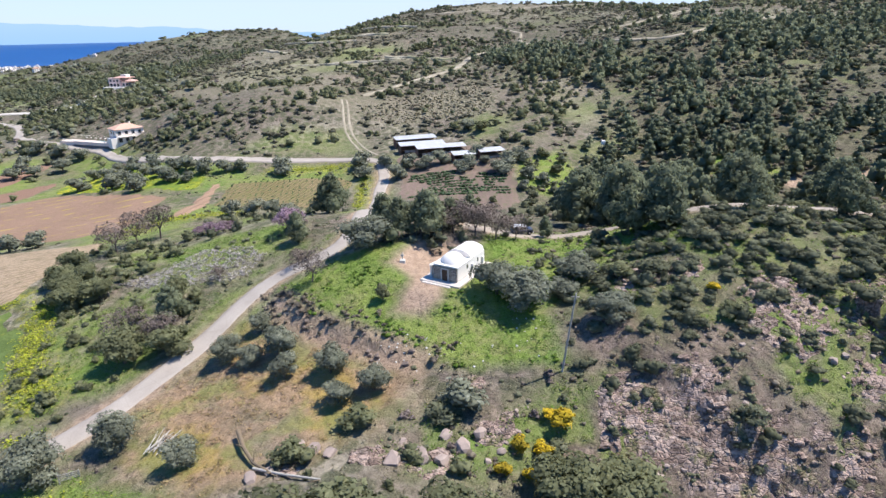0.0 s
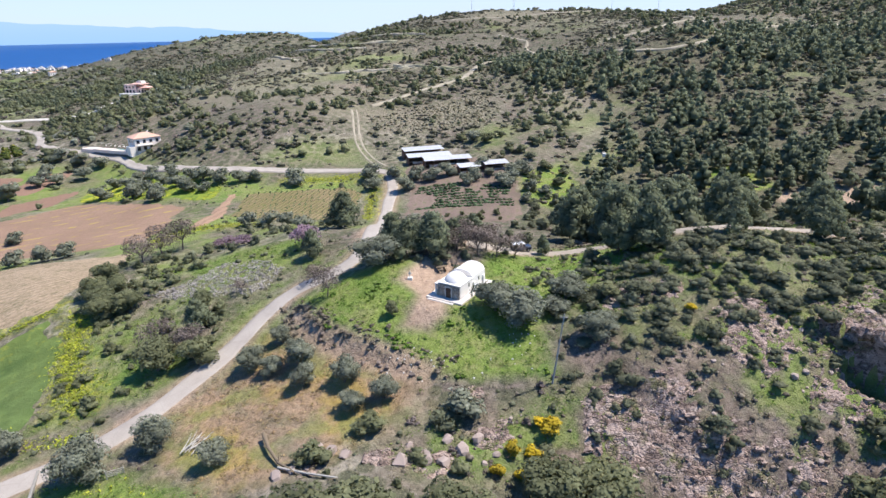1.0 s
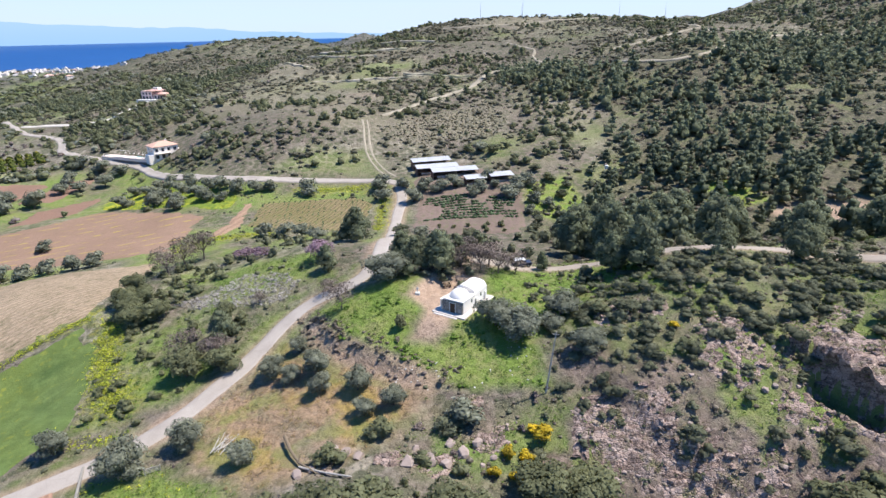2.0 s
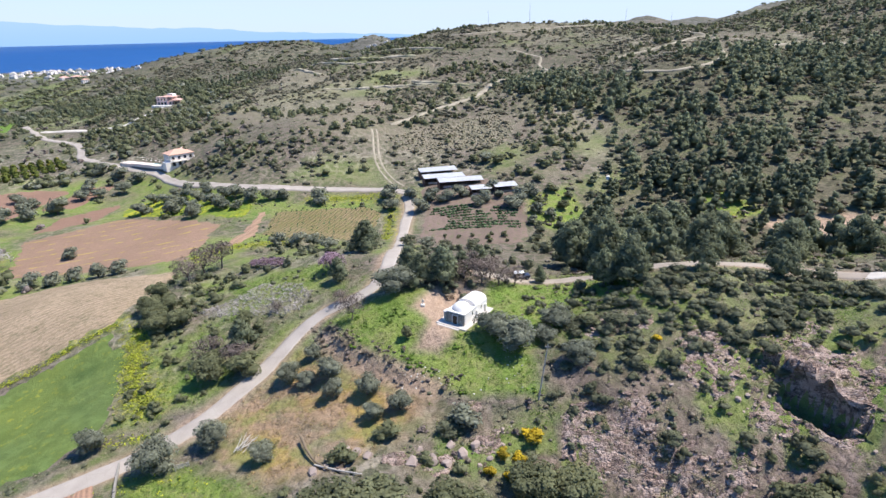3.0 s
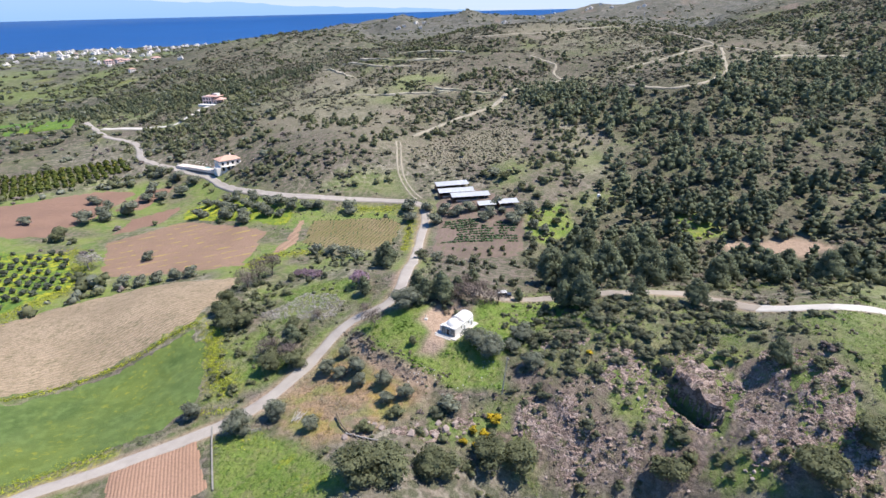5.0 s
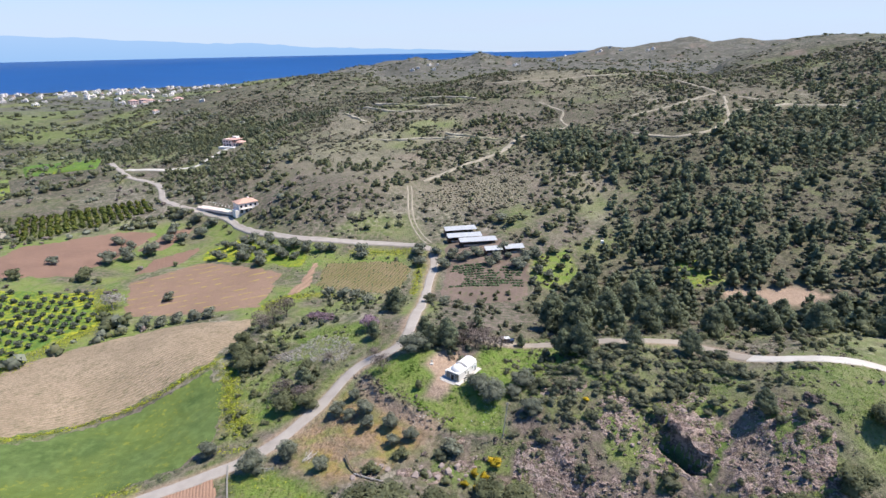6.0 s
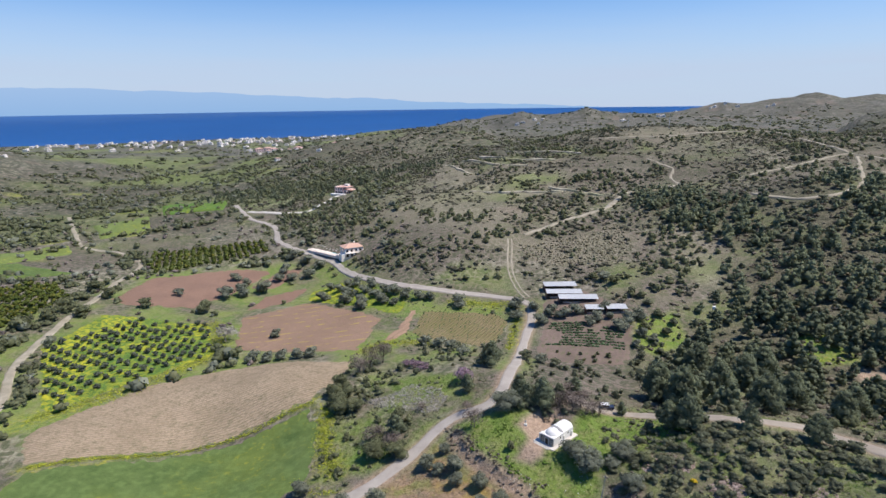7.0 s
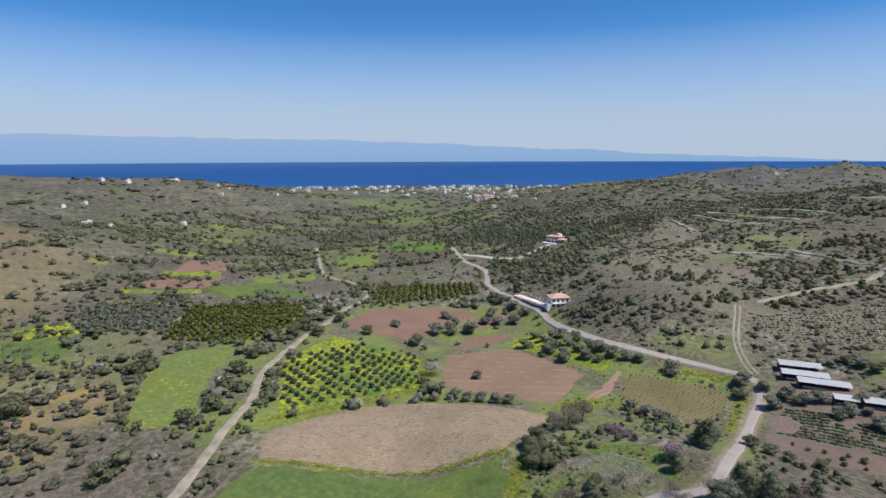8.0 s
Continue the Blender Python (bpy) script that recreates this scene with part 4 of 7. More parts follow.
plot_sheet("field", [(-408, 111), (-377, 160), (-368, 153), (-398, 111)], M_YELLOW, "strip of yellow flowers beside a brown field", seed=19, lift=1.1)
plot_sheet("field", [(-448, 167), (-434, 210), (-419, 199), (-436, 156)], M_YELLOW, "strip of yellow flowers between brown fields", seed=20, lift=1.1)
plot_sheet("field", [(-356, 38), (-354, 64), (-331, 62), (-339, 38)], M_YELLOW, "yellow flowering patch in the valley", seed=21, lift=1.1)
plot_sheet("field", [(-342, 29), (-331, 64), (-298, 42), (-305, 19)], M_MEADOW, "dark green grass patch in the valley", seed=22, lift=1.1)


def road_sheet(name, path, width, mat, label, lift=0.14, ragged=0.25, seed=1, category="road"):
    line = dense(path, 1.5)
    tangent = np.gradient(line, axis=0)
    tangent /= np.linalg.norm(tangent, axis=1)[:, None]
    side = np.c_[-tangent[:, 1], tangent[:, 0]]
    across = np.linspace(-1, 1, 7)
    wobble = width / 2 + ragged * np.array([ripple(line[:, 0], line[:, 1], 5, seed), ripple(line[:, 0], line[:, 1], 5, seed + 9)])
    V = []
    for a in across:
        half = wobble[0] if a < 0 else wobble[1]
        p = line + side * (a * half)[:, None]
        z = 0.5 * height(p[:, 0], p[:, 1]) + 0.5 * height(line[:, 0], line[:, 1])
        z = np.maximum(z, height(p[:, 0], p[:, 1]) - 0.06) + lift - 0.5 * lift * (abs(a) > 0.99)
        V.append(np.c_[p, z])
    for a, half in ((-1, wobble[0]), (1, wobble[1])):
        p = line + side * (a * (half + 0.25))[:, None]
        V.append(np.c_[p, height(p[:, 0], p[:, 1]) - 0.25])
    V = [V[-2]] + V[:-2] + [V[-1]]
    m, n = len(V), len(line)
    k = (np.arange(m - 1)[:, None] * n + np.arange(n - 1)).ravel()
    F = np.vstack([np.c_[k, k + 1, k + n + 1], np.c_[k, k + n + 1, k + n]])[:, ::-1]
    return tagged(new(name, mesh_from(name, np.vstack(V), F, mat, True)), label, category, kind="structure")


road_sheet("road", ROAD_MAIN, 3.6, M_ASPHALT, "narrow worn grey asphalt country road", seed=1)
road_sheet("road", ROAD_VALLEY, 4.2, M_ASPHALT, "pale asphalt road curving past the villa", seed=2, lift=0.2)
road_sheet("road", ROAD_HOUSE, 4.5, M_CONCRETE, "pale concrete drive below the pink house", seed=3, lift=0.3)
road_sheet("track", TRACK_WEST, 3.3, M_TRACK, "pale gravel farm track through the valley", seed=4, ragged=0.5, lift=0.3)
road_sheet("road", BRANCH[:11], 4.0, M_BRANCH, "dusty pale lane behind the chapel", seed=5, ragged=0.6)
road_sheet("road", BRANCH[10:], 4.4, M_CONCRETE, "whitish concrete lane along the east slope", seed=14, ragged=0.2, lift=0.18)
road_sheet("track", SCAR[1:9], 3.0, M_TRACK, "pale stony dirt track climbing the hill", seed=6, ragged=1.1, lift=0.4)
road_sheet("track", SCAR[8:], 2.2, M_TRACK, "pale dirt track looping up the hill", seed=10, ragged=0.8, lift=0.3)
road_sheet("track", RIDGE_EAST, 3.0, M_TRACK, "pale dirt track above the pine wood", seed=13, ragged=0.8, lift=0.4)
road_sheet("track", RIDGE_TRACK, 2.3, M_TRACK, "pale dirt track along the ridge", seed=7, ragged=0.8, lift=0.5)
road_sheet("track", RIDGE_SPUR, 2.3, M_TRACK, "pale dirt track down the wooded spur", seed=8, ragged=0.8, lift=0.4)
road_sheet("track", RIDGE_LOOP, 2.3, M_TRACK, "brown dirt track looping below the ridge", seed=9, ragged=0.8, lift=0.4)
for off, seed in ((-1.1, 11), (1.1, 12)):
    rut = dense(HILL_TRACK, 4)
    t = np.gradient(rut, axis=0)
    t /= np.linalg.norm(t, axis=1)[:, None]
    rut = rut + off * np.c_[-t[:, 1], t[:, 0]]
    road_sheet("track", [tuple(p) for p in rut], 0.8, M_TRACK, "pale wheel rut climbing the grassy hill", seed=seed, ragged=0.2, lift=0.12)
for k, line in enumerate(TERRACE_LINES):
    road_sheet("terrace_bank", line, 2.6 if k < 4 else 1.6, M_STRAW, "pale dry terrace bank along the hillside", seed=20 + k, ragged=1.3, lift=1.0, category="terrace")


# ---- plants ----
def ico(level=0):
    """A ball's points and triangles; level -1 is the plainest, a five-sided dome open below."""
    if level < 0:
        ring = [(math.cos(1.2566 * k), math.sin(1.2566 * k)) for k in range(5)]
        V = np.array([(x, y, -0.35) for x, y in ring] + [(0.72 * x, 0.72 * y, 0.7) for x, y in ring])
        sides = [t for k in range(5) for t in ((k, (k + 1) % 5, 5 + (k + 1) % 5), (k, 5 + (k + 1) % 5, 5 + k))]
        return V, np.array(sides + [(5, 6, 7), (5, 7, 8), (5, 8, 9)])
    bm = bmesh.new()
    bmesh.ops.create_icosphere(bm, subdivisions=level + 1, radius=1.0)
    V = np.array([v.co[:] for v in bm.verts])
    F = np.array([[v.index for v in f.verts] for f in bm.faces])
    bm.free()
    return V, F


def leaves(rng, centre, outward, size, thin=0.6):
    """Small two-triangle leaf clumps at the given places, shaded as a soft mass."""
    n = len(centre)
    outward = outward / (np.linalg.norm(outward, axis=1)[:, None] + 1e-9)
    facing = outward + rng.normal(0, 0.45, (n, 3))
    facing /= np.linalg.norm(facing, axis=1)[:, None] + 1e-9
    u = np.cross(facing, rng.normal(0, 1, (n, 3)))
    u /= np.linalg.norm(u, axis=1)[:, None] + 1e-9
    v = np.cross(facing, u)
    s = np.broadcast_to(size, (n,))[:, None] * rng.uniform(0.6, 1.35, (n, 1))
    fold = facing * s * rng.uniform(-0.35, 0.35, (n, 1))
    V = np.stack([centre - u * s, centre - v * s * thin + fold, centre + u * s, centre + v * s * thin + fold], 1).reshape(-1, 3)
    k = 4 * np.arange(n)[:, None]
    F = np.concatenate([k + [0, 1, 2], k + [0, 2, 3]])
    N = 0.52 * outward + 0.48 * facing
    return V, F, np.repeat(N / np.linalg.norm(N, axis=1)[:, None], 4, 0)


def crown(seed, blobs, count, size, core=1, fill=0.8, thin=0.6, drop=0.0):
    """A crown of leaf clumps over several rounded masses; blobs are rows of x, y, z, rx, ry, rz."""
    rng = np.random.RandomState(seed)
    Vs, Fs, Ns, base = [], [], [], 0
    share = np.array([b[3] * b[5] for b in blobs])
    share = np.maximum(1, count * share / share.sum()).astype(int)
    for b, n in zip(blobs, share):
        c, r = np.array(b[:3]), np.array(b[3:])
        if core is not None:
            V, F = ico(core)
            Ns.append(V / r * r.mean())
            V = V * (1 + 0.18 * rng.normal(0, 1, (len(V), 1)).clip(-1.5, 1.5)) * r * fill + c
            Vs.append(V), Fs.append(F + base)
            base += len(V)
        d = rng.normal(0, 1, (n, 3))
        d /= np.linalg.norm(d, axis=1)[:, None]
        d[:, 2] = np.where(d[:, 2] < -0.45, -d[:, 2], d[:, 2])
        lump = 1 + 0.16 * np.sin(5 * d[:, :1] + b[0] * 9) * np.sin(6 * d[:, 1:2] + seed) - np.abs(rng.normal(0, 0.13, (n, 1))) + 0.06
        p = c + d * r * lump
        V, F, N = leaves(rng, p, d * (1 / r) * r.mean(), size, thin)
        Vs.append(V), Fs.append(F + base), Ns.append(N)
        base += len(V)
    N = np.vstack(Ns)
    return np.vstack(Vs), np.vstack(Fs), N / np.linalg.norm(N, axis=1)[:, None]


def leaf_mesh(name, shape, mat):
    V, F, N = shape
    return mesh_from(name, V, F, mat, True, N)


def trunk_mesh(name, seed, top=0.45, limbs=4, r=0.035, lean=0.06, reach=0.28, twigs=0, mat=None):
    rng = random.Random(seed)
    bm = bmesh.new()
    fork = Vector((rng.uniform(-lean, lean), rng.uniform(-lean, lean), top * 0.6))
    rod(bm, (0, 0, -0.06), fork, r * 1.25, r * 0.8, 8)
    for k in range(limbs):
        a = k * 6.283 / limbs + rng.uniform(-0.5, 0.5)
        end = fork + Vector((math.cos(a) * reach * rng.uniform(0.6, 1.1), math.sin(a) * reach * rng.uniform(0.6, 1.1), top * rng.uniform(0.5, 1.1)))
        rod(bm, fork, end, r * 0.6, r * 0.28, 6)
        for j in range(twigs):
            b = a + rng.uniform(-1.1, 1.1)
            tip = end + Vector((math.cos(b) * 0.2 * rng.uniform(0.4, 1), math.sin(b) * 0.2 * rng.uniform(0.4, 1), rng.uniform(0.05, 0.3)))
            rod(bm, fork.lerp(end, rng.uniform(0.5, 1.0)), tip, r * 0.25, r * 0.07, 4)
    return from_bm(name, bm, mat or M_BARK)


def round_blobs(seed, n, low=0.25, wide=0.5, tall=0.5, small=0.24):
    rng = random.Random(seed)
    out = [(0, 0, low + (1 - low) * 0.5, wide * 0.66, wide * 0.66, (1 - low) * 0.46)]
    for k in range(n):
        a, r = k * 2.4 + rng.uniform(-0.5, 0.5), wide * rng.uniform(0.45, 0.68)
        z = low + (1 - low) * rng.uniform(0.25, 0.8)
        s = small * rng.uniform(0.75, 1.25)
        out.append((math.cos(a) * r, math.sin(a) * r, z, s, s, s * 0.85))
    return out


def pine_blobs(seed, n=9):
    """Rounded masses up a leaning stem: wide and ragged below, one or two tops above."""
    rng = random.Random(seed)
    lean, out = (rng.uniform(-0.08, 0.08), rng.uniform(-0.08, 0.08)), []
    for k in range(n):
        f = k / (n - 1)
        a, r = k * 2.4 + rng.uniform(-0.7, 0.7), 0.3 * (1 - f) ** 0.6 * rng.uniform(0.55, 1.2)
        s = (0.27 if n > 5 else 0.34) * (1 - 0.5 * f) * rng.uniform(0.75, 1.2)
        out.append((math.cos(a) * r + lean[0] * f, math.sin(a) * r + lean[1] * f, 0.2 + 0.66 * f, s, s, s * 0.7))
    return out


def species(name, seeds, blobs, count, size, mat, trunk, thin=0.6):
    made = []
    for s in seeds:
        made.append((leaf_mesh(name + "_crown", crown(s, blobs(s), count, 1.5 * size, 0, 0.7, thin), mat), trunk_mesh(name + "_trunk", s, **trunk)))
    return made


OLIVE = species("olive", (1, 2, 3, 4), lambda s: round_blobs(s, 9, 0.0, 0.5, 0.5, 0.24), 2700, 0.0225, M_OLIVE, dict(top=0.35, limbs=4), 0.55)
OLIVE_FAR = species("olive", (5, 6, 7), lambda s: round_blobs(s, 7, 0.0, 0.5, 0.5, 0.26), 560, 0.045, M_OLIVE, dict(top=0.35, limbs=3), 0.55)
CAROB_FAR = species("carob", (24, 25), lambda s: round_blobs(s, 7, 0.0, 0.5, 0.5, 0.26), 560, 0.045, M_DARK, dict(top=0.35, limbs=3), 0.6)
PINE = species("pine", (11, 12, 13, 14), lambda s: pine_blobs(s, 19), 2700, 0.0225, M_PINE, dict(top=0.5, limbs=5, r=0.022, lean=0.02, reach=0.18), 0.5)
CAROB = species("carob", (21, 22, 23), lambda s: round_blobs(s, 9, 0.0, 0.5, 0.5, 0.24), 2500, 0.023, M_DARK, dict(top=0.35, limbs=4), 0.7)
BROOM = species("gorse", (31, 32), lambda s: round_blobs(s, 6, 0.02, 0.5, 0.5, 0.22), 420, 0.05, M_GORSE, dict(top=0.3, limbs=5, r=0.02))
SAPLING = species("young_olive", (41, 42, 43), lambda s: round_blobs(s, 4, 0.05, 0.5, 0.5, 0.26), 90, 0.1, M_SAPLING, dict(top=0.35, limbs=3))
BARE = [(leaf_mesh("twig_crown", crown(s, round_blobs(s, 8, 0.2), 1300, 0.042, None, 0.8, 0.2), m), trunk_mesh("bare_trunk", s, 0.5, 6, 0.022, twigs=4, mat=m)) for s, m in ((51, M_TWIG), (52, M_TWIG), (53, M_PALE_TWIG))]
BUSH = [leaf_mesh("shrub", crown(s, round_blobs(s, 6, -0.05, 0.5, 0.5, 0.24), 480, 0.062, 0, 0.72), m) for s, m in ((61, M_MAQUIS), (62, M_DARK), (63, M_MAQUIS), (64, M_OLIVE))]
pick = random.Random(7)


def plant(name, kinds, x, y, d, tall, label, category="tree", group="", which=None):
    made = kinds[which if which is not None else pick.randrange(len(kinds))]
    h = d * tall * pick.uniform(0.92, 1.1)
    m = pose(x, y, ground_at(x, y) - 0.1, pick.uniform(-3, 3), pick.uniform(-3, 3), pick.uniform(0, 360)) @ Matrix.Diagonal((d, d * pick.uniform(0.9, 1.1), h, 1))
    t = thing(name, m, label, category, group)
    part("trunk", made[1], None, t)
    part("crown", made[0], None, t)
    return t


def bush(x, y, d, tall, label, which=None, name="shrub", group="shrubs on the slopes"):
    me = BUSH[which if which is not None else pick.randrange(len(BUSH))]
    ob = new(name, me)
    ob.matrix_world = pose(x, y, ground_at(x, y) - 0.12, pick.uniform(-6, 6), pick.uniform(-6, 6), pick.uniform(0, 360)) @ Matrix.Diagonal((d, d * pick.uniform(0.8, 1.2), d * tall, 1))
    return tagged(ob, label, "shrub", group)


OLIVES_NEAR = [(6.6, 71.4, 6.6), (10.2, 69.0, 7.4), (-13.1, 88.6, 8.4), (-61.2, 56.6, 6.0), (-46.9, 51.0, 7.6), (-39.4, 55.2, 6.4), (-27.4, 74.3, 4.0), (-30.8, 69, 5.6), (-27.1, 67.1, 4.2), (-22.6, 67.5, 6.0), (-21.1, 63.0, 4.6), (-15.0, 62.5, 5.2), (-13.2, 57.0, 4.5), (-9.0, 58.6, 4.6), (-29.3, 50.1, 4.8), (17.7, 74.0, 6.2), (19.7, 63.0, 5.0), (15.5, 70.4, 4.0)]
OLIVES_FARM = [(-27.1, 186.7, 7.2), (-16.0, 183, 8.0), (-12.2, 190.7, 8.0), (-6.8, 188.9, 7.9), (-56.7, 198.6, 10.4), (8.2, 187.7, 6.6), (17.9, 183.2, 8.0), (12.7, 190, 5.1), (-135.2, 206, 8.8), (-118.7, 199, 9.6), (-108.2, 198.0, 7.2), (-105.8, 190, 7.7), (-97.4, 197.1, 8.5), (-94.1, 206.1, 9.4), (-86.2, 203, 8.4), (-79, 203, 7.8), (-29.0, 197, 9.3), (-73.6, 203, 6.9), (-128, 222, 7.5), (-113, 211, 8), (-124, 211, 7.5), (-131, 217, 7), (-122, 222, 7.5), (-118, 208, 6.5), (-104, 204, 7), (-111, 217, 7.5), (-101, 210, 7), (-139, 222, 7.5), (-90, 196, 6.5), (-1.5, 193, 7.5), (-21, 195, 7), (21, 188, 8), (25.5, 192.5, 7), (10.5, 197, 6.5), (24, 172, 5), (26, 180, 6), (5, 184, 6)]
OLIVES_VALLEY = [(-184.2, 205.3, 11.3), (-190.9, 197.7, 11.2), (-176.5, 211.7, 11.3), (-164.0, 242.5, 9.5), (-172.7, 236.7, 8.8), (-182.7, 245.6, 10), (-177.7, 261.5, 10), (-165.1, 257, 9.9), (-189.5, 266.3, 10.4), (-122.4, 124.3, 7.1), (-115.9, 125.2, 7.0), (-110.7, 127.2, 7.0), (-105.2, 129.2, 7.0), (-100.0, 131.7, 7.0), (-59.2, 152, 6.9), (-52.8, 150.6, 6.9), (-46.7, 148.2, 6.7), (-40.3, 143, 6.4), (-130.2, 153.1, 6.9), (-215.0, 189.9, 7.5), (-205.3, 227.4, 8.5), (-179.3, 234.0, 8.8), (-194.7, 222.2, 7.0)]
PINES = [(-44.1, 82.5, 6.4), (-25.8, 121, 8.6), (-27.9, 101.5, 5.6), (-3.2, 89.3, 8.6), (-8.2, 89.6, 7.0), (27.8, 118.2, 13), (34.5, 111.3, 13), (33.0, 84, 10), (28.6, 86, 8), (47.7, 128, 12), (46.6, 84.7, 6.4), (61.1, 84, 8), (54.9, 106, 11), (65.0, 119, 11), (57.2, 143, 13), (68.1, 54.8, 6.0), (45, 158, 12), (66.1, 155, 12), (78.6, 112, 10), (88, 104, 10), (99.8, 122, 11), (100, 100, 10), (122.5, 130, 11), (73, 104, 9), (119, 100, 11), (135, 118, 11), (-26.0, 126, 9), (-4.5, 95.5, 6.5), (-11, 97, 7), (0.5, 95, 5.5), (4, 104, 6)]
CAROBS = [(-47.1, 72.3, 8.5), (-40.5, 73.1, 7.0), (-186.5, 175, 10), (-67.4, 92.0, 7.0), (-62.1, 93.0, 6.5), (-73.8, 100.1, 7), (-68.9, 100.2, 6.2), (-46.1, 88, 6.3), (-69.2, 95, 7), (-74, 106, 7.6)]
VALLEY_DARK = [(-216.2, 167.4, 7.0), (-253.5, 56.1, 9), (-262.7, 65.5, 9), (-250.9, 7.6, 12), (-172.4, 9.2, 9), (-178.2, 18.2, 7.5), (-228.4, 101.7, 7), (-218, 86, 8), (-205.5, 72, 8), (-190.1, 57.5, 8), (-243.0, 125.0, 8), (-246.4, 149, 10), (-242.5, 136.5, 9), (-234.1, 146, 8), (-244.6, 172, 8), (-262.7, 180, 9), (-299.2, 247, 9), (-188, 45.0, 7.5)]
FOREGROUND = [(-8.5, 32.7, 8.5), (-14.1, 31.5, 8), (-0.8, 36.8, 6.6), (2.6, 38.3, 5.6), (10.9, 42.8, 7.0), (17.2, 43.5, 7), (45.8, 41, 7.5), (79.0, 39.2, 6.6), (89.2, 50.1, 7), (68.8, 34, 8)]
GORSE_AT = [(11.9, 50.9, 2.8), (7.0, 48.5, 2.1), (9.4, 48.2, 2.1), (5.1, 45.8, 1.9), (8.0, 45.6, 2.0), (32.5, 64.4, 1.6), (91.3, 53.4, 2.0), (10.5, 51.8, 1.7)]

for x, y, d in OLIVES_NEAR:
    plant("olive_tree", OLIVE, x, y, d * (0.82 if x < -8 and y < 76 else 1.0), 0.86 if x < -8 and y < 76 else 0.66, "grey-green olive tree with a dense round crown", group="olive trees near the chapel")
for x, y, d in OLIVES_FARM:
    plant("olive_tree", OLIVE_FAR, x, y, 0.85 * d, 0.75, "grey-green olive tree beside the farm plots", group="olive trees by the farm")
for x, y, d in OLIVES_VALLEY:
    plant("olive_tree", OLIVE_FAR, x, y, 0.82 * d, 0.75, "grey-green olive tree along a field edge", group="olive trees in the valley")
for x, y, d in PINES:
    plant("pine_tree", PINE, x, y, 0.92 * d, 1.12, "dark green pine tree with an uneven crown", group="pine trees by the lane")
for x, y, d in CAROBS:
    plant("carob_tree", CAROB, x, y, 0.8 * d, 0.8, "dark leafy carob tree above the road", group="dark trees by the road")
for x, y, d in VALLEY_DARK:
    plant("carob_tree", CAROB_FAR, x, y, 0.9 * d, 0.85, "dark leafy tree beside the farm track", group="dark trees in the valley")
for x, y, d in FOREGROUND:
    plant("carob_tree", CAROB, x, y, d, 0.75, "dense dark green tree on the near slope", group="dark trees on the near slope")
plant("cypress", CAROB, -9.1, 72.4, 2.2, 1.25, "small dark evergreen tree on the chapel lawn")
for x, y, d in [(-25.4, 90.5, 3.6), (-21.1, 81.5, 5.6), (4.6, 90.3, 6.5), (8.2, 91.3, 6), (1.0, 91.6, 6), (-68.2, 128.9, 9), (-70.1, 122.8, 8), (-49.7, 78.1, 6.4), (-43.4, 76, 5.5), (-40.2, 92.7, 3.2), (-71.9, 116.8, 8), (11.5, 93, 5), (6.5, 95.5, 6), (2, 98, 5.5)]:
    plant("bare_tree", BARE[:2], x, y, d, 0.85, "leafless brownish tree with fine twigs", group="bare trees")
plant("bare_tree", BARE[2:], -150, 144, 10, 0.7, "pale leafless tree with whitish twigs")
M_BLOSSOM = leafy("lilac_blossom_twigs", (0.33, 0.22, 0.28), (0.2, 0.135, 0.165), (0.42, 0.3, 0.36), 0.3)
BLOSSOM = [(leaf_mesh("blossom_crown", crown(s_, round_blobs(s_, 7, 0.05), 1100, 0.05, None, 0.8, 0.4), M_BLOSSOM), trunk_mesh("blossom_trunk", s_, 0.45, 5, 0.022, twigs=3, mat=M_TWIG)) for s_ in (54, 55)]
for x, y, d, tall in [(-53, 123.5, 5.0, 0.5), (-48.5, 119.5, 4.6, 0.5), (-57, 126, 4.2, 0.5), (-31, 106.5, 6.2, 0.9)]:
    plant("judas_tree", BLOSSOM, x, y, d, tall, "small tree in lilac blossom above the road", group="blossoming trees above the road")
for x, y, d in GORSE_AT:
    plant("gorse_bush", BROOM, x, y, d, 0.7, "gorse bush covered in yellow flowers", "bush", "gorse bushes")
for x, y, d, w in [(0.8, 54.0, 5.6, 3), (-10.3, 52.6, 4.0, 1), (-16.7, 47.6, 4.0, 1), (74.4, 51.9, 3.4, 1), (32.8, 60.2, 3.0, 1), (30.9, 49.4, 3.2, 0), (23.4, 71.7, 3.6, 1), (27.5, 70.5, 4.0, 0), (-1.2, 52.8, 3.4, 0)]:
    bush(x, y, d, 0.62, "dense dark evergreen shrub on the slope", w)

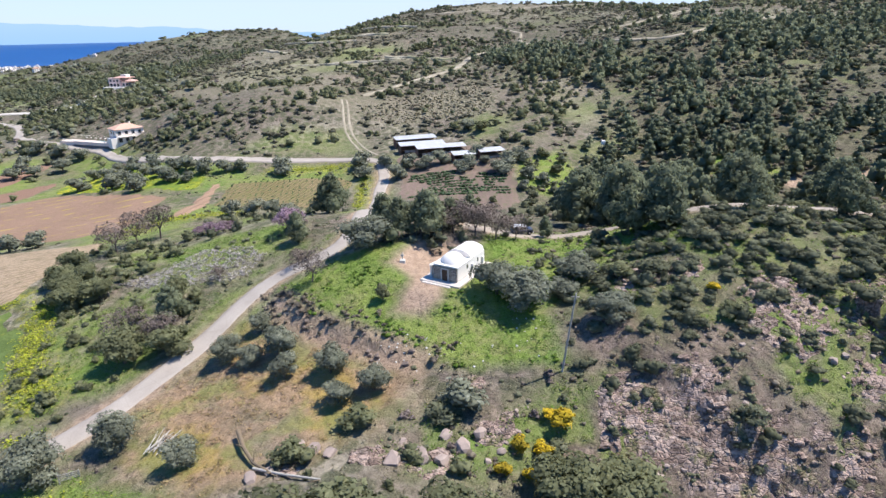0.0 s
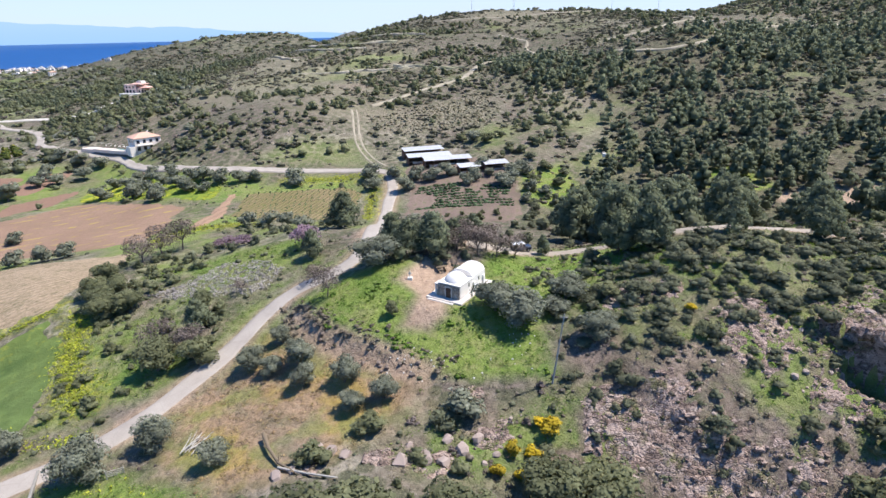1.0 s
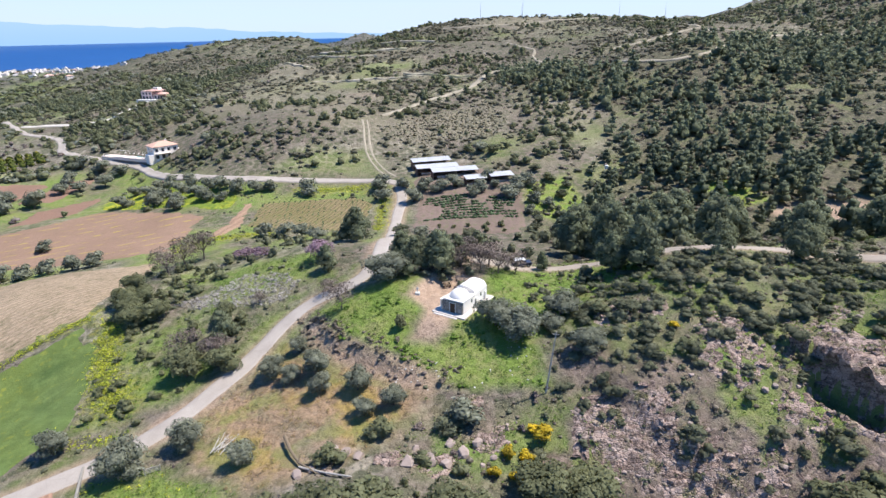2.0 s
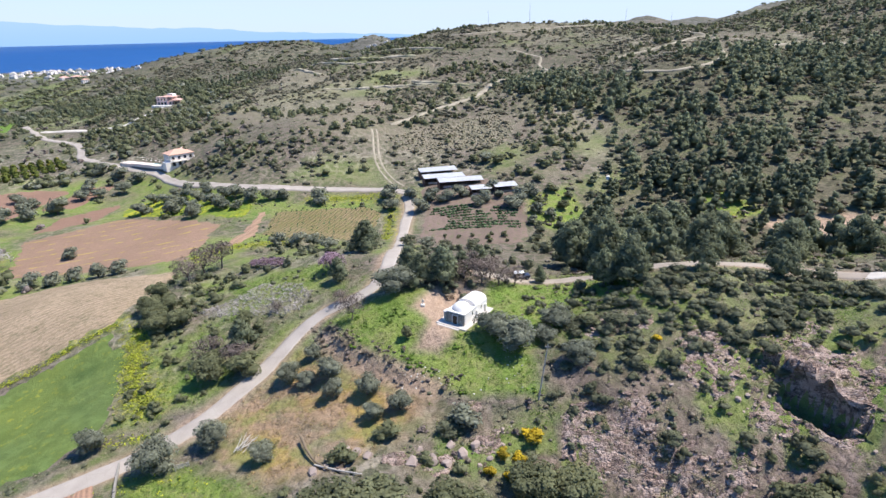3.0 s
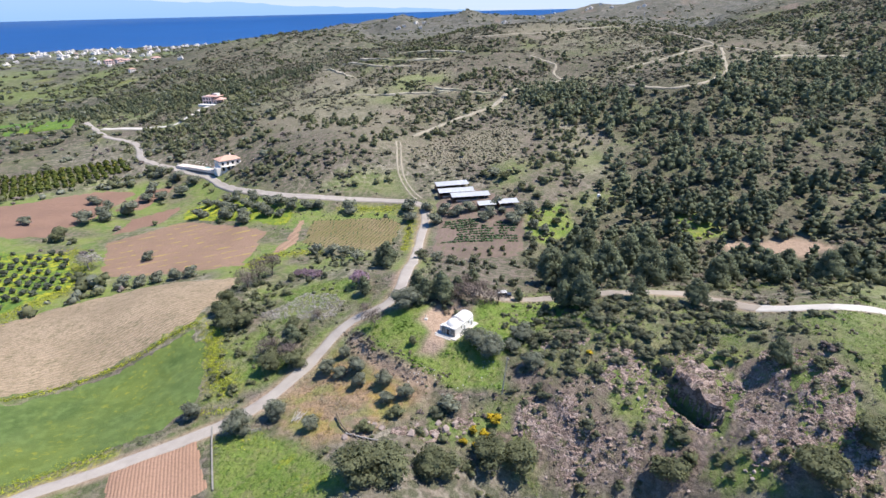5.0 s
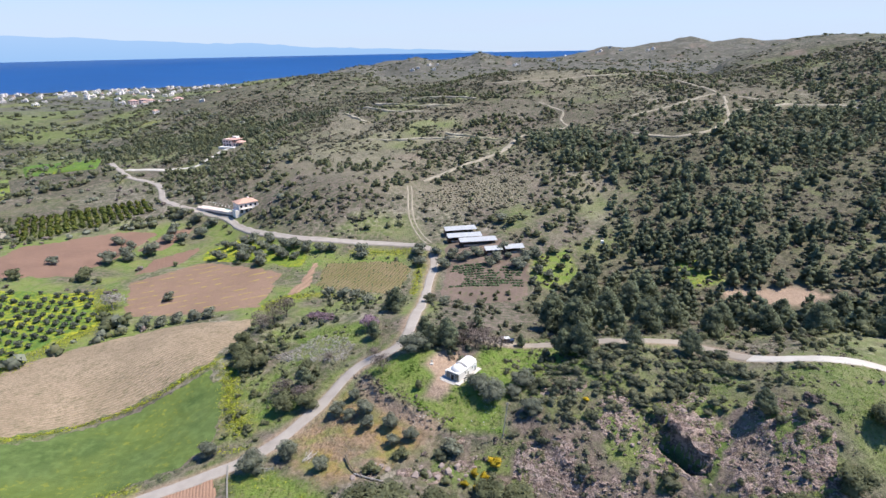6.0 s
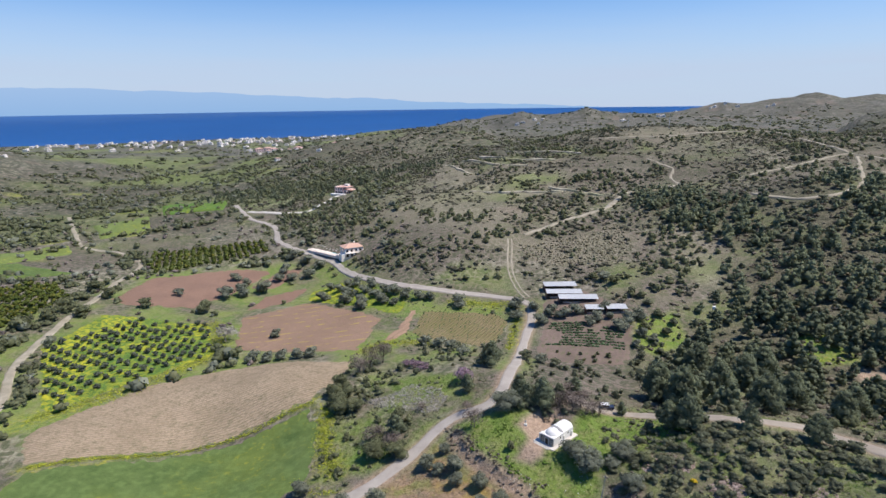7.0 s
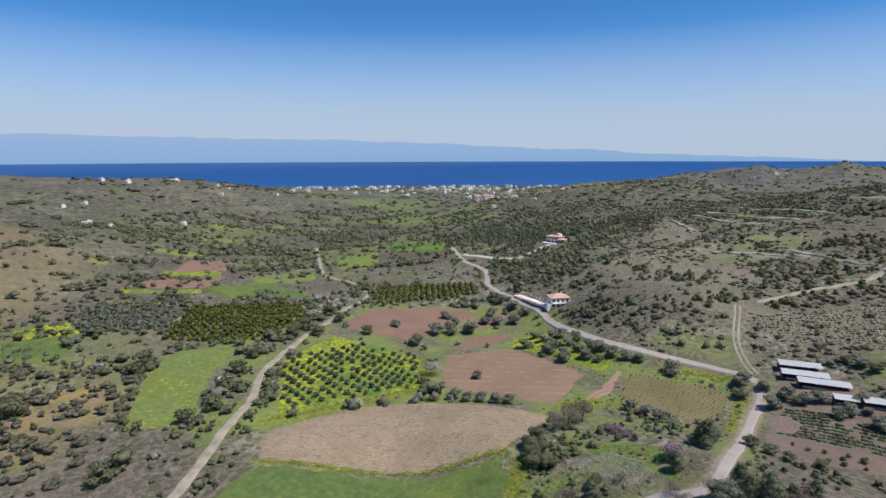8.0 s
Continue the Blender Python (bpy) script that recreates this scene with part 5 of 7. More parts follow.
# saplings on the bare garden soil, bushes along its edge and on the grass beside it
for x, y, d in [(-1.5, 157, 1.5), (3, 158.5, 1.7), (8, 157.5, 1.9), (8.5, 153.5, 2.0), (4.5, 153, 1.6), (13.5, 160, 2.4), (14, 155, 1.4), (-6, 158, 1.5), (9.2, 161, 1.6)]:
    bush(x, y, d, 0.95, "small dark sapling on bare garden soil", 1, "sapling", "saplings below the sheds")
for x, y, d, w in [(24, 158, 3.6, 0), (25.5, 164, 4.2, 2), (26, 170, 3.4, 0), (27.5, 186, 4.4, 1), (31, 178, 4.8, 3), (36, 184, 5.2, 1), (39, 192, 4.6, 0), (33, 196, 5.0, 1), (29, 204, 4.4, 0), (22, 214, 4.6, 2), (14, 224, 6.0, 1), (9, 229, 6.4, 3), (4, 231, 5.0, 1), (-17, 147, 5.5, 0), (-11, 144, 5.0, 3), (-5, 142, 4.4, 0), (3, 144, 4.0, 2)]:
    bush(x, y, d, 0.72, "rounded grey-green bush beside the farm plot", w, "bush", "bushes round the farm plot")

# young grove: even rows of small olives
k = 0
for i in range(21):
    for j in range(19):
        x, y = -226 + 4.7 * i + 1.5 * j, 66 + 5.7 * j - 0.85 * i + pick.uniform(-0.2, 0.2)
        if float(inside(YOUNG_GROVE, np.array([x]), np.array([y]), 1.5, 0.0)[0]) > 0.99 and pick.random() < 0.93:
            plant("young_olive_tree", SAPLING, x + pick.uniform(-0.2, 0.2), y, pick.uniform(2.3, 3.3), 0.9, "small round young olive tree in a row", group="young olive trees in rows")


# ---- scrub and woods, past counting ----
def template(seed, blobs, count, size, core=-1, thin=0.6):
    return crown(seed, blobs, count, 1.15 * size, core, 0.95 if core < 0 else 0.84, thin)


def strew(name, rows, templates, mat, label, category, seed=1, sink=0.12):
    """Many plants as one mesh; rows of x, y, width, height."""
    rng = np.random.RandomState(seed)
    rows = np.asarray(rows, float)
    z = height(rows[:, 0], rows[:, 1]) - sink
    kind = rng.randint(len(templates), size=len(rows))
    Vs, Fs, Ns, base = [], [], [], 0
    for k, (V, F, N) in enumerate(templates):
        r = rows[kind == k]
        if not len(r):
            continue
        a = rng.uniform(0, 6.283, len(r))
        c, s_ = np.cos(a)[:, None], np.sin(a)[:, None]
        X = (V[:, 0] * c - V[:, 1] * s_) * r[:, 2:3] + r[:, :1]
        Y = (V[:, 0] * s_ + V[:, 1] * c) * r[:, 2:3] * rng.uniform(0.75, 1.2, (len(r), 1)) + r[:, 1:2]
        Z = V[:, 2][None] * r[:, 3:4] + z[kind == k][:, None]
        Vs.append(np.stack([X, Y, Z], -1).reshape(-1, 3))
        Ns.append(np.stack([N[:, 0] * c - N[:, 1] * s_, N[:, 0] * s_ + N[:, 1] * c, np.broadcast_to(N[:, 2], X.shape)], -1).reshape(-1, 3))
        Fs.append((F[None] + (np.arange(len(r)) * len(V))[:, None, None]).reshape(-1, 3) + base)
        base += len(V) * len(r)
    ob = new(name, mesh_from(name, np.vstack(Vs), np.vstack(Fs), mat, True, np.vstack(Ns)))
    return tagged(ob, label, category, kind="stuff")


CLEAR = [(p, 0.5) for p in (MEADOW, BEIGE, BROWN_EAST, BROWN_WEST, BROWN_STRIP, BROWN_PATCH, VINEYARD, LANE_RED, YELLOW_GROVE, YOUNG_GROVE, GREEN_WEST, RED_PLOT, GREEN_PLOT, CHAPEL_GREEN, SHED_DIRT, RUST, DRY_PATCH, CITRUS, CITRUS_NORTH, OLIVE_WEST, RED_SOIL)]
LINES = [(ROAD_MAIN, 4.0), (ROAD_VALLEY, 3.8), (BRANCH, 3.2), (TRACK_WEST, 3.6), (HILL_TRACK, 4.0), (SCAR, 3.0), (RIDGE_EAST, 3.0), (RIDGE_TRACK, 3.5), (RIDGE_LOOP, 4), (RIDGE_SPUR, 4), (ROAD_HOUSE, 4.5)]
HOUSES = [(-144, 271, 14), (-158, 271, 12), (-172, 276, 12), (-182, 279, 8), (-231, 427, 20), (-226, 410, 12), (1, 78, 7)]


def free(x, y):
    ok = np.ones(x.shape, bool)
    for plot, _ in CLEAR:
        ok &= inside(plot, x, y, 0.6, 0.8) < 0.5
    for line, w in LINES:
        ok &= along(line, x, y)[0] > w
    for hx, hy, r in HOUSES:
        ok &= np.hypot(x - hx, y - hy) > r
    return ok


def scattered(rng, x0, x1, y0, y1, density, where):
    n = int((x1 - x0) * (y1 - y0) * density)
    x, y = rng.uniform(x0, x1, n), rng.uniform(y0, y1, n)
    keep = rng.uniform(0, 1, n) < where(x, y)
    x, y = x[keep], y[keep]
    ok = free(x, y)
    return x[ok], y[ok]


def sized(rng, x, y, lo, hi, tall):
    d = lo + (hi - lo) * rng.beta(1.6, 3.0, len(x))
    return np.c_[x, y, d, d * tall * rng.uniform(0.8, 1.2, len(x))]


rng = np.random.RandomState(5)
T_SHRUB = [template(s, round_blobs(s, 1, -0.1, 0.5, 0.5, 0.3), 20, 0.18) for s in range(70, 76)]
T_NEAR = [template(s, round_blobs(s, 3, -0.1, 0.5, 0.5, 0.27), 150, 0.062, 0) for s in range(80, 85)]
T_PINE = [template(s, pine_blobs(s, 8), 120, 0.068, -1, 0.5) for s in range(90, 97)]
T_FAR = [template(s, [(0, 0, 0.36, 0.46, 0.46, 0.44)], 9, 0.28) for s in range(100, 104)]

# the slope right of the chapel and the rough ground by the road
x, y = scattered(rng, 10, 82, 30, 92, 0.27, lambda x, y: 0.85 * inside(SCRUB_CHAPEL, x, y, 4, 3) * (1 - 0.8 * inside(LUSH_LANE, x, y, 2, 2)) + 0.12 * (1 - inside(ROCKY, x, y, 3, 3)) + 0.3 * np.clip(1.2 - along([(14, 68), (19, 58), (22, 50)], x, y)[0] / 4, 0, 1) + 0.05)
strew("scrub", sized(rng, x, y, 0.8, 4.4, 0.5), T_NEAR, M_MAQUIS, "dense grey-green maquis scrub among rocks", "scrub", 1)
x, y = scattered(rng, -82, -30, 60, 135, 0.11, lambda x, y: 0.9 * inside(SCRUB_ROAD, x, y, 3, 3) + 0.05)
strew("scrub", sized(rng, x, y, 0.9, 3.6, 0.65), T_NEAR, M_DARK, "dark green thicket above the road", "scrub", 2)
x, y = scattered(rng, -34, 95, 20, 48, 0.2, lambda x, y: 0.12 + 0.65 * (fractal(x, y, 16, 201) > 0.02) * (y < 44 - 0.0 * x))
strew("scrub", sized(rng, x, y, 0.9, 3.4, 0.7), T_NEAR, M_DARK, "dark green scrub on the near slope", "scrub", 3)
x, y = rng.uniform(-30, 4, 1300), rng.uniform(58, 86, 1300)
k = rng.uniform(0, 1, 1300) < np.clip(1.25 - along([(-28, 82), (-21, 74.5), (-13, 69), (-1, 62)], x, y)[0] / 2.2, 0, 0.6)
x, y = x[k], y[k]
strew("scrub", sized(rng, x, y, 0.4, 1.5, 0.55), T_NEAR, M_LOW, "brownish brambles along the orchard bank", "scrub", 4)
x, y = scattered(rng, -40, 14, 42, 60, 0.25, lambda x, y: 0.35 * (fractal(x, y, 9, 203) > 0.0) + 0.05)
strew("scrub", sized(rng, x, y, 0.5, 1.6, 0.6), T_NEAR, M_TWIG, "brown dead weeds below the orchard", "scrub", 5)
x, y = scattered(rng, -60, 130, 84, 200, 0.05, lambda x, y: np.clip(0.25 + 1.5 * fractal(x, y, 25, 205), 0.04, 0.9))
strew("scrub", sized(rng, x, y, 1.2, 4.0, 0.75), T_SHRUB, M_MAQUIS, "scattered maquis shrubs around the lane", "scrub", 6)

x, y = rng.uniform(-42, -2, 1700), rng.uniform(44, 77, 1700)
k = (inside(RUST, x, y, 2, 2) > 0.5) & (fractal(x, y, 7, 207) > -0.02)
M_WEED = leafy("reddish_dead_weeds", (0.46, 0.33, 0.2), (0.34, 0.25, 0.14), (0.42, 0.38, 0.13), 0.5)
T_WEED = [crown(s, [(0, 0, 0.3, 0.42, 0.42, 0.3)], 9, 0.2, None, 0.8, 0.4) for s in range(130, 135)]
strew("weeds", sized(rng, x[k], y[k], 0.4, 1.1, 0.5), T_WEED, M_WEED, "reddish dead weeds below the orchard trees", "weeds", 34, 0.02)
# hillsides
T_LOW = [template(s, [(0, 0, 0.36, 0.46, 0.46, 0.42)], 8, 0.27) for s in range(110, 116)]
T_HEDGE = [template(s, round_blobs(s, 2, -0.1, 0.5, 0.5, 0.3), 14, 0.17) for s in range(150, 156)]
T_UNDER = [template(s, round_blobs(s, 2, -0.1, 0.5, 0.5, 0.3), 16, 0.17) for s in range(180, 186)]
T_MAT = [template(s, [(0, 0, 0.3, 0.46, 0.46, 0.42)], 7, 0.26) for s in range(140, 147)]


def belts(x, y):
    out = np.zeros(x.shape)
    for line, wide in SHRUB_BELTS:
        out = np.maximum(out, np.clip(1.5 - along(line, x, y)[0] / wide, 0, 1))
    return out


def open_hill(x, y):
    """1 on open hillside, 0 in woods, on bare terraces and lawns."""
    out = (height(x, y) > -9) * (1 - 0.6 * inside(FOREST, x, y, 4, 3)) * (1 - 0.8 * inside(PLANTED, x, y, 4, 3))
    for plot in HILL_DRY + HILL_GREEN:
        out = out * (1 - 0.85 * inside(plot, x, y, 6, 6))
    for line in TERRACE_LINES:
        out = out * (along(line, x, y)[0] > 3.0)
    return out


x, y = scattered(rng, -330, 330, 180, 660, 0.09, lambda x, y: np.clip(np.clip(0.45 + 1.5 * fractal(x, y, 34, 241), 0.05, 1) * open_hill(x, y), 0, 1))
strew("scrub", sized(rng, x, y, 1.1, 5.2, 0.45), T_MAT, M_HILL, "low grey-green scrub merging over the hillside", "scrub", 30)
x, y = scattered(rng, -330, 330, 180, 640, 0.06, lambda x, y: np.clip(0.35 + 1.2 * fractal(x, y, 45, 249), 0.03, 1) * open_hill(x, y))
strew("scrub", sized(rng, x, y, 0.8, 3.4, 0.42), T_MAT, M_LOW, "low brownish scrub between the hillside shrubs", "scrub", 29)
x, y = scattered(rng, 0, 100, 44, 110, 0.5, lambda x, y: 0.22 + 0.3 * (fractal(x, y, 10, 243) > 0.05) - 0.15 * inside(EAST_SLOPE, x, y, 4, 3))
strew("scrub", sized(rng, x, y, 0.4, 1.3, 0.6), T_LOW, M_LOW, "low brownish scrub between the rocks", "scrub", 31)
x, y = scattered(rng, 4, 80, 44, 72, 0.16, lambda x, y: np.clip(0.3 + 1.8 * fractal(x, y, 9, 291), 0.03, 0.8))
strew("scrub", sized(rng, x, y, 0.5, 2.4, 0.6), T_UNDER, M_MAQUIS, "grey-green bushes among the rocks", "scrub", 49)
x, y = scattered(rng, -120, 10, 36, 200, 0.12, lambda x, y: 0.15 + 0.5 * (fractal(x, y, 14, 245) > 0.08))
strew("scrub", sized(rng, x, y, 0.5, 1.8, 0.65), T_LOW, M_MAQUIS, "low grey-green scrub by the road", "scrub", 32)
x, y = scattered(rng, -400, 330, 200, 640, 0.05, lambda x, y: np.clip(0.75 * belts(x, y) + np.clip(1.9 * fractal(x, y, 48, 215) - 0.1, 0, 0.55) * open_hill(x, y), 0, 1))
strew("scrub", sized(rng, x, y, 2.0, 6.5, 0.7), T_SHRUB, M_DARK, "dark shrubs and small trees in belts on the hillside", "scrub", 8)
T_PINE_FAR = [template(s, pine_blobs(s, 4), 44, 0.115, -1, 0.5) for s in range(160, 166)]
thick = lambda x, y: np.clip(0.5 + 2.6 * fractal(x, y, 38, 217, 3), 0.0, 1)
for shapes, needles, lo, hi, share, deep in ((T_PINE, M_PINE, 3.6, 10.5, 0.026, True), (T_PINE_FAR, M_PINE, 3.6, 10.0, 0.034, False)):
    x, y = scattered(rng, 15, 400, 95, 480, share, lambda x, y: (np.clip(inside(FOREST, x, y, 6, 5), 0, 1) * np.clip(0.1 + thick(x, y), 0, 1) + 0.25 * (x > 240)) * ((y < 215) == deep))
    d = lo + (hi - lo) * rng.beta(2.0, 2.4, len(x))
    strew("pine_wood", np.c_[x, y, 0.8 * d, d * rng.uniform(0.85, 1.25, len(x))], shapes, needles, "green pine wood above the lane" if deep else "dark green pine wood covering the slope", "wood", 9 if deep else 35)
x, y = scattered(rng, 15, 420, 95, 520, 0.085, lambda x, y: (np.clip(inside(FOREST, x, y, 6, 5), 0, 1) + 0.3 * (x > 240)) * np.clip(1.1 - 0.7 * thick(x, y), 0, 1) * (0.25 + 0.75 * (fractal(x, y, 20, 219) > -0.1)))
strew("scrub", sized(rng, x, y, 1.6, 5.6, 0.6), T_UNDER, M_MAQUIS, "grey-green undergrowth below the pines", "scrub", 10)
x, y = scattered(rng, 15, 420, 95, 520, 0.05, lambda x, y: np.clip(inside(FOREST, x, y, 6, 5), 0, 1) + 0.2 * (x > 240))
strew("scrub", sized(rng, x, y, 1.0, 3.6, 0.5), T_MAT, M_LOW, "low brownish scrub between the pines", "scrub", 36)
# woods round the villa and the pink house
x, y = scattered(rng, -420, -120, 285, 560, 0.02, lambda x, y: 0.4 * np.clip(1.3 - along([(-180, 305), (-205, 322), (-235, 350)], x, y)[0] / 14, 0, 1) + np.clip(1.2 - along([(-400, 480), (-320, 470), (-268, 440), (-250, 480), (-200, 520)], x, y)[0] / 40, 0, 0.9))
strew("pine_wood", sized(rng, x, y, 3.0, 7.0, 1.0), T_PINE, M_PINE, "dark trees round the hillside houses", "wood", 11)

# valley: hedges, orchards, loose trees
def hedge(x, y):
    u, v = 0.5 * x + 0.86 * y, -0.86 * x + 0.5 * y
    strip = np.clip(3.0 * fractal(u / 4.5, v, 22, 221, 3) - 0.35, 0, 0.9)
    return np.clip(strip + np.clip(2.2 * fractal(x, y, 60, 223) - 0.6, 0, 0.6) + 0.05, 0, 1)



low = lambda x, y: (height(x, y) < 14) * (np.hypot(x, y) > 170) * (-0.9 * (x + 50) - 0.3 * (y - 60) > 0)
x, y = scattered(rng, -760, -60, -20, 700, 0.03, lambda x, y: hedge(x, y) * low(x, y))
strew("trees", sized(rng, x, y, 2.2, 8.5, 0.72), T_HEDGE, M_DARK, "dark hedgerow trees and shrubs in the valley", "trees", 12)
x, y = scattered(rng, -760, -60, -20, 700, 0.016, lambda x, y: hedge(x, y) * low(x, y))
strew("trees", sized(rng, x, y, 2.0, 7.5, 0.75), T_LOW, M_OLIVE, "grey-green olive trees across the valley", "trees", 13)
x, y = scattered(rng, -310, -140, -25, 120, 0.05, lambda x, y: np.clip(1.25 - along(TRACK_WEST[:8], x, y)[0] / 12, 0, 0.9) + 0.5 * inside(WEST_RUST, x, y, 14, 8) * (fractal(x, y, 18, 225) > 0.02))
strew("scrub", sized(rng, x, y, 1.5, 4.8, 0.8), T_NEAR[:3], M_DARK, "dark scrub along the farm track", "scrub", 14)

borders = [[*p, p[0]] for p in (CITRUS, OLIVE_WEST, GREEN_WEST, CITRUS_NORTH)] + [TRACK_WEST, ROAD_VALLEY[6:]]


def bordered(x, y):
    near = np.full(x.shape, 1e9)
    for b in borders:
        near = np.minimum(near, along(b, x, y)[0])
    return np.clip(1.4 - near / 6, 0, 1) * (fractal(x, y, 26, 227) > -0.18)


x, y = scattered(rng, -440, -120, -10, 420, 0.06, lambda x, y: 0.85 * bordered(x, y))
strew("trees", sized(rng, x, y, 1.6, 6.2, 0.75), T_HEDGE, M_DARK, "dark hedge shrubs along field edges and tracks", "trees", 46)
x, y = scattered(rng, -440, -120, -10, 420, 0.02, lambda x, y: 0.7 * bordered(x, y) + 0.1)
strew("scrub", sized(rng, x, y, 1.2, 4.6, 0.7), T_HEDGE, M_TWIG, "brownish leafless scrub along field edges", "scrub", 47)


def rows_in(plot, pitch, step, angle, rng, jitter=0.3):
    p = np.array(plot, float)
    c, reach = p.mean(0), np.ptp(p, axis=0).max()
    u, v = np.meshgrid(np.arange(-reach, reach, step), np.arange(-reach, reach, pitch))
    ca, sa = math.cos(radians(angle)), math.sin(radians(angle))
    x, y = c[0] + u * ca - v * sa, c[1] + u * sa + v * ca
    x, y = (x + rng.normal(0, jitter, x.shape)).ravel(), (y + rng.normal(0, jitter * 0.5, y.shape)).ravel()
    k = inside(plot, x, y, 0.8, 0.5) > 0.9
    return x[k], y[k]


for plot, mat, ang, label in ((CITRUS, M_CITRUS, 35, "dark citrus orchard in tight rows"), (CITRUS_NORTH, M_CITRUS, 40, "yellow-green citrus orchard in rows"), (OLIVE_WEST, M_OLIVE, 20, "grey-green olive orchard in rows")):
    x, y = rows_in(plot, 5.0, 4.2, ang, rng)
    strew("orchard", sized(rng, x, y, 3.6, 5.4, 0.75), T_SHRUB, mat, label, "orchard", 15)
x, y = rows_in(VINEYARD, 1.9, 1.1, 100, rng, 0.2)
strew("vines", sized(rng, x, y, 0.5, 1.0, 0.6), T_FAR, M_CROP, "low green vine rows", "vines", 16)
x, y = rows_in(VEG, 2.0, 0.9, 8, rng, 0.28)
k = fractal(x, y, 7, 235) > -0.32
x, y = x[k], y[k]
strew("vegetables", sized(rng, x, y, 1.2, 2.1, 0.5), T_FAR, M_CROP, "rows of green vegetable plants", "vegetables", 17)
x, y = rows_in(PLANTED, 2.6, 2.0, 20, rng, 0.45)
strew("tufts", sized(rng, x, y, 0.7, 2.1, 0.6), T_FAR, M_TUFT, "dry pale tufts in rows on the slope", "grass tufts", 18)
x, y = rng.uniform(-62, -32, 2600), rng.uniform(90, 108, 2600)
k = (inside(DRY_PATCH, x, y, 3, 3) > 0.45) & (fractal(x, y, 6, 233) > -0.2)
strew("tufts", sized(rng, x[k], y[k], 0.4, 1.3, 0.8), T_WEED, M_PALE_TWIG, "pale dry grass clumps above the road", "grass tufts", 19)
x, y = rng.uniform(-26, 14, 1500), rng.uniform(58, 88, 1500)
k = (inside(CHAPEL_GREEN, x, y, 1, 1) > 0.8) & (fractal(x, y, 8, 231) > 0.08) & (inside(CHAPEL_DIRT, x, y, 1, 1) < 0.2) & (np.hypot(x - 1, y - 78) > 6)
M_GRASS = leafy("tall_grass", (0.165, 0.262, 0.042), (0.1, 0.168, 0.028), (0.25, 0.315, 0.07), 0.3)
strew("tufts", sized(rng, x[k], y[k], 0.4, 1.1, 0.6), T_FAR, M_GRASS, "tall bright grass clumps round the chapel", "grass tufts", 20)

# grass and weeds on the near slopes
T_BLADE = [crown(s, [(0, 0, 0.25, 0.42, 0.42, 0.3)], 6, 0.22, None, 0.8, 0.25) for s in range(170, 176)]
x, y = rng.uniform(-85, 100, 28000), rng.uniform(24, 112, 28000)
ok = free(x, y) | (inside(LUSH_LANE, x, y, 1, 1) > 0.5) | (inside(CHAPEL_GREEN, x, y, 1, 1) > 0.5) | (inside(GREEN_PLOT, x, y, 1, 1) > 0.5)
ok &= (np.hypot(x - 1.5, y - 78.2) > 6.5) & (inside(CHAPEL_DIRT, x, y, 1, 1) < 0.3) & (along(ROAD_MAIN, x, y)[0] > 2.6) & (along(BRANCH, x, y)[0] > 3.0)
x, y = x[ok], y[ok]
tone = covers(x, y, height(x, y))
green = tone[0] + 0.35 * fractal(x, y, 6, 261) + rng.normal(0, 0.12, len(x)) > 0.4
straw = ~green & (rng.uniform(0, 1, len(x)) < 0.6)
strew("grass", sized(rng, x[green], y[green], 0.4, 1.5, 0.75), T_BLADE, M_GRASS, "bright green grass and weeds on the near slopes", "grass", 41, 0.03)
strew("grass", sized(rng, x[straw], y[straw], 0.4, 1.4, 0.7), T_BLADE, M_TUFT, "dry straw-coloured grass on the near slopes", "grass", 42, 0.03)

# yellow flowers in strips and drifts
M_FLOWER = leafy("mustard_flowers", (0.5, 0.51, 0.05), (0.26, 0.32, 0.05), (0.64, 0.62, 0.07), 0.3)
T_FLOWER = [crown(s, [(0, 0, 0.3, 0.42, 0.42, 0.25)], 5, 0.2, None) for s in range(120, 126)]
spots = []
for line, wide, n in (([(-73, 95), (-66, 78), (-57, 66)], 2.6, 1300), ([(-143, 46.5), (-120, 64.2), (-100, 80), (-80, 96)], 0.8, 1300), ([(-166, 66), (-156, 93), (-144, 124)], 2.4, 1200), ([(-144, 127), (-158, 150), (-172, 164)], 3.6, 1500), ([(-163, 67), (-152, 92), (-143, 122)], 3.4, 1000), ([(-60, 155), (-78, 150), (-82, 140)], 3, 800), ([(-25.5, 158), (-27, 188)], 1.4, 500), ([(-34, 201), (-62, 204)], 3.2, 800), ([(-101, 26), (-88, 38), (-76, 46.5)], 2.2, 420), ([(-66, 62), (-60, 58), (-52, 59)], 1.2, 120), ([(-52, 48), (-36, 46)], 3, 50)):
    p = dense(line, 1.0)
    q = p[rng.randint(len(p), size=n)] + rng.normal(0, wide * 0.6, (n, 2))
    spots.append(q)
for plot, n in ((LUSH_MID, 160), (LUSH_EAST, 90), (YOUNG_GROVE, 2400), (YELLOW_GROVE, 1400)):
    p = np.array(plot, float)
    q = rng.uniform(p.min(0), p.max(0), (3 * n, 2))
    q = q[(inside(plot, q[:, 0], q[:, 1], 1, 1) > 0.7) & (fractal(q[:, 0], q[:, 1], 9, 251) > 0.0)]
    spots.append(q[:n])
q = np.vstack(spots)
strew("flowers", sized(rng, q[:, 0], q[:, 1], 0.4, 1.3, 0.6), T_FLOWER, M_FLOWER, "drifts of yellow mustard flowers", "flowers", 33, 0.0)

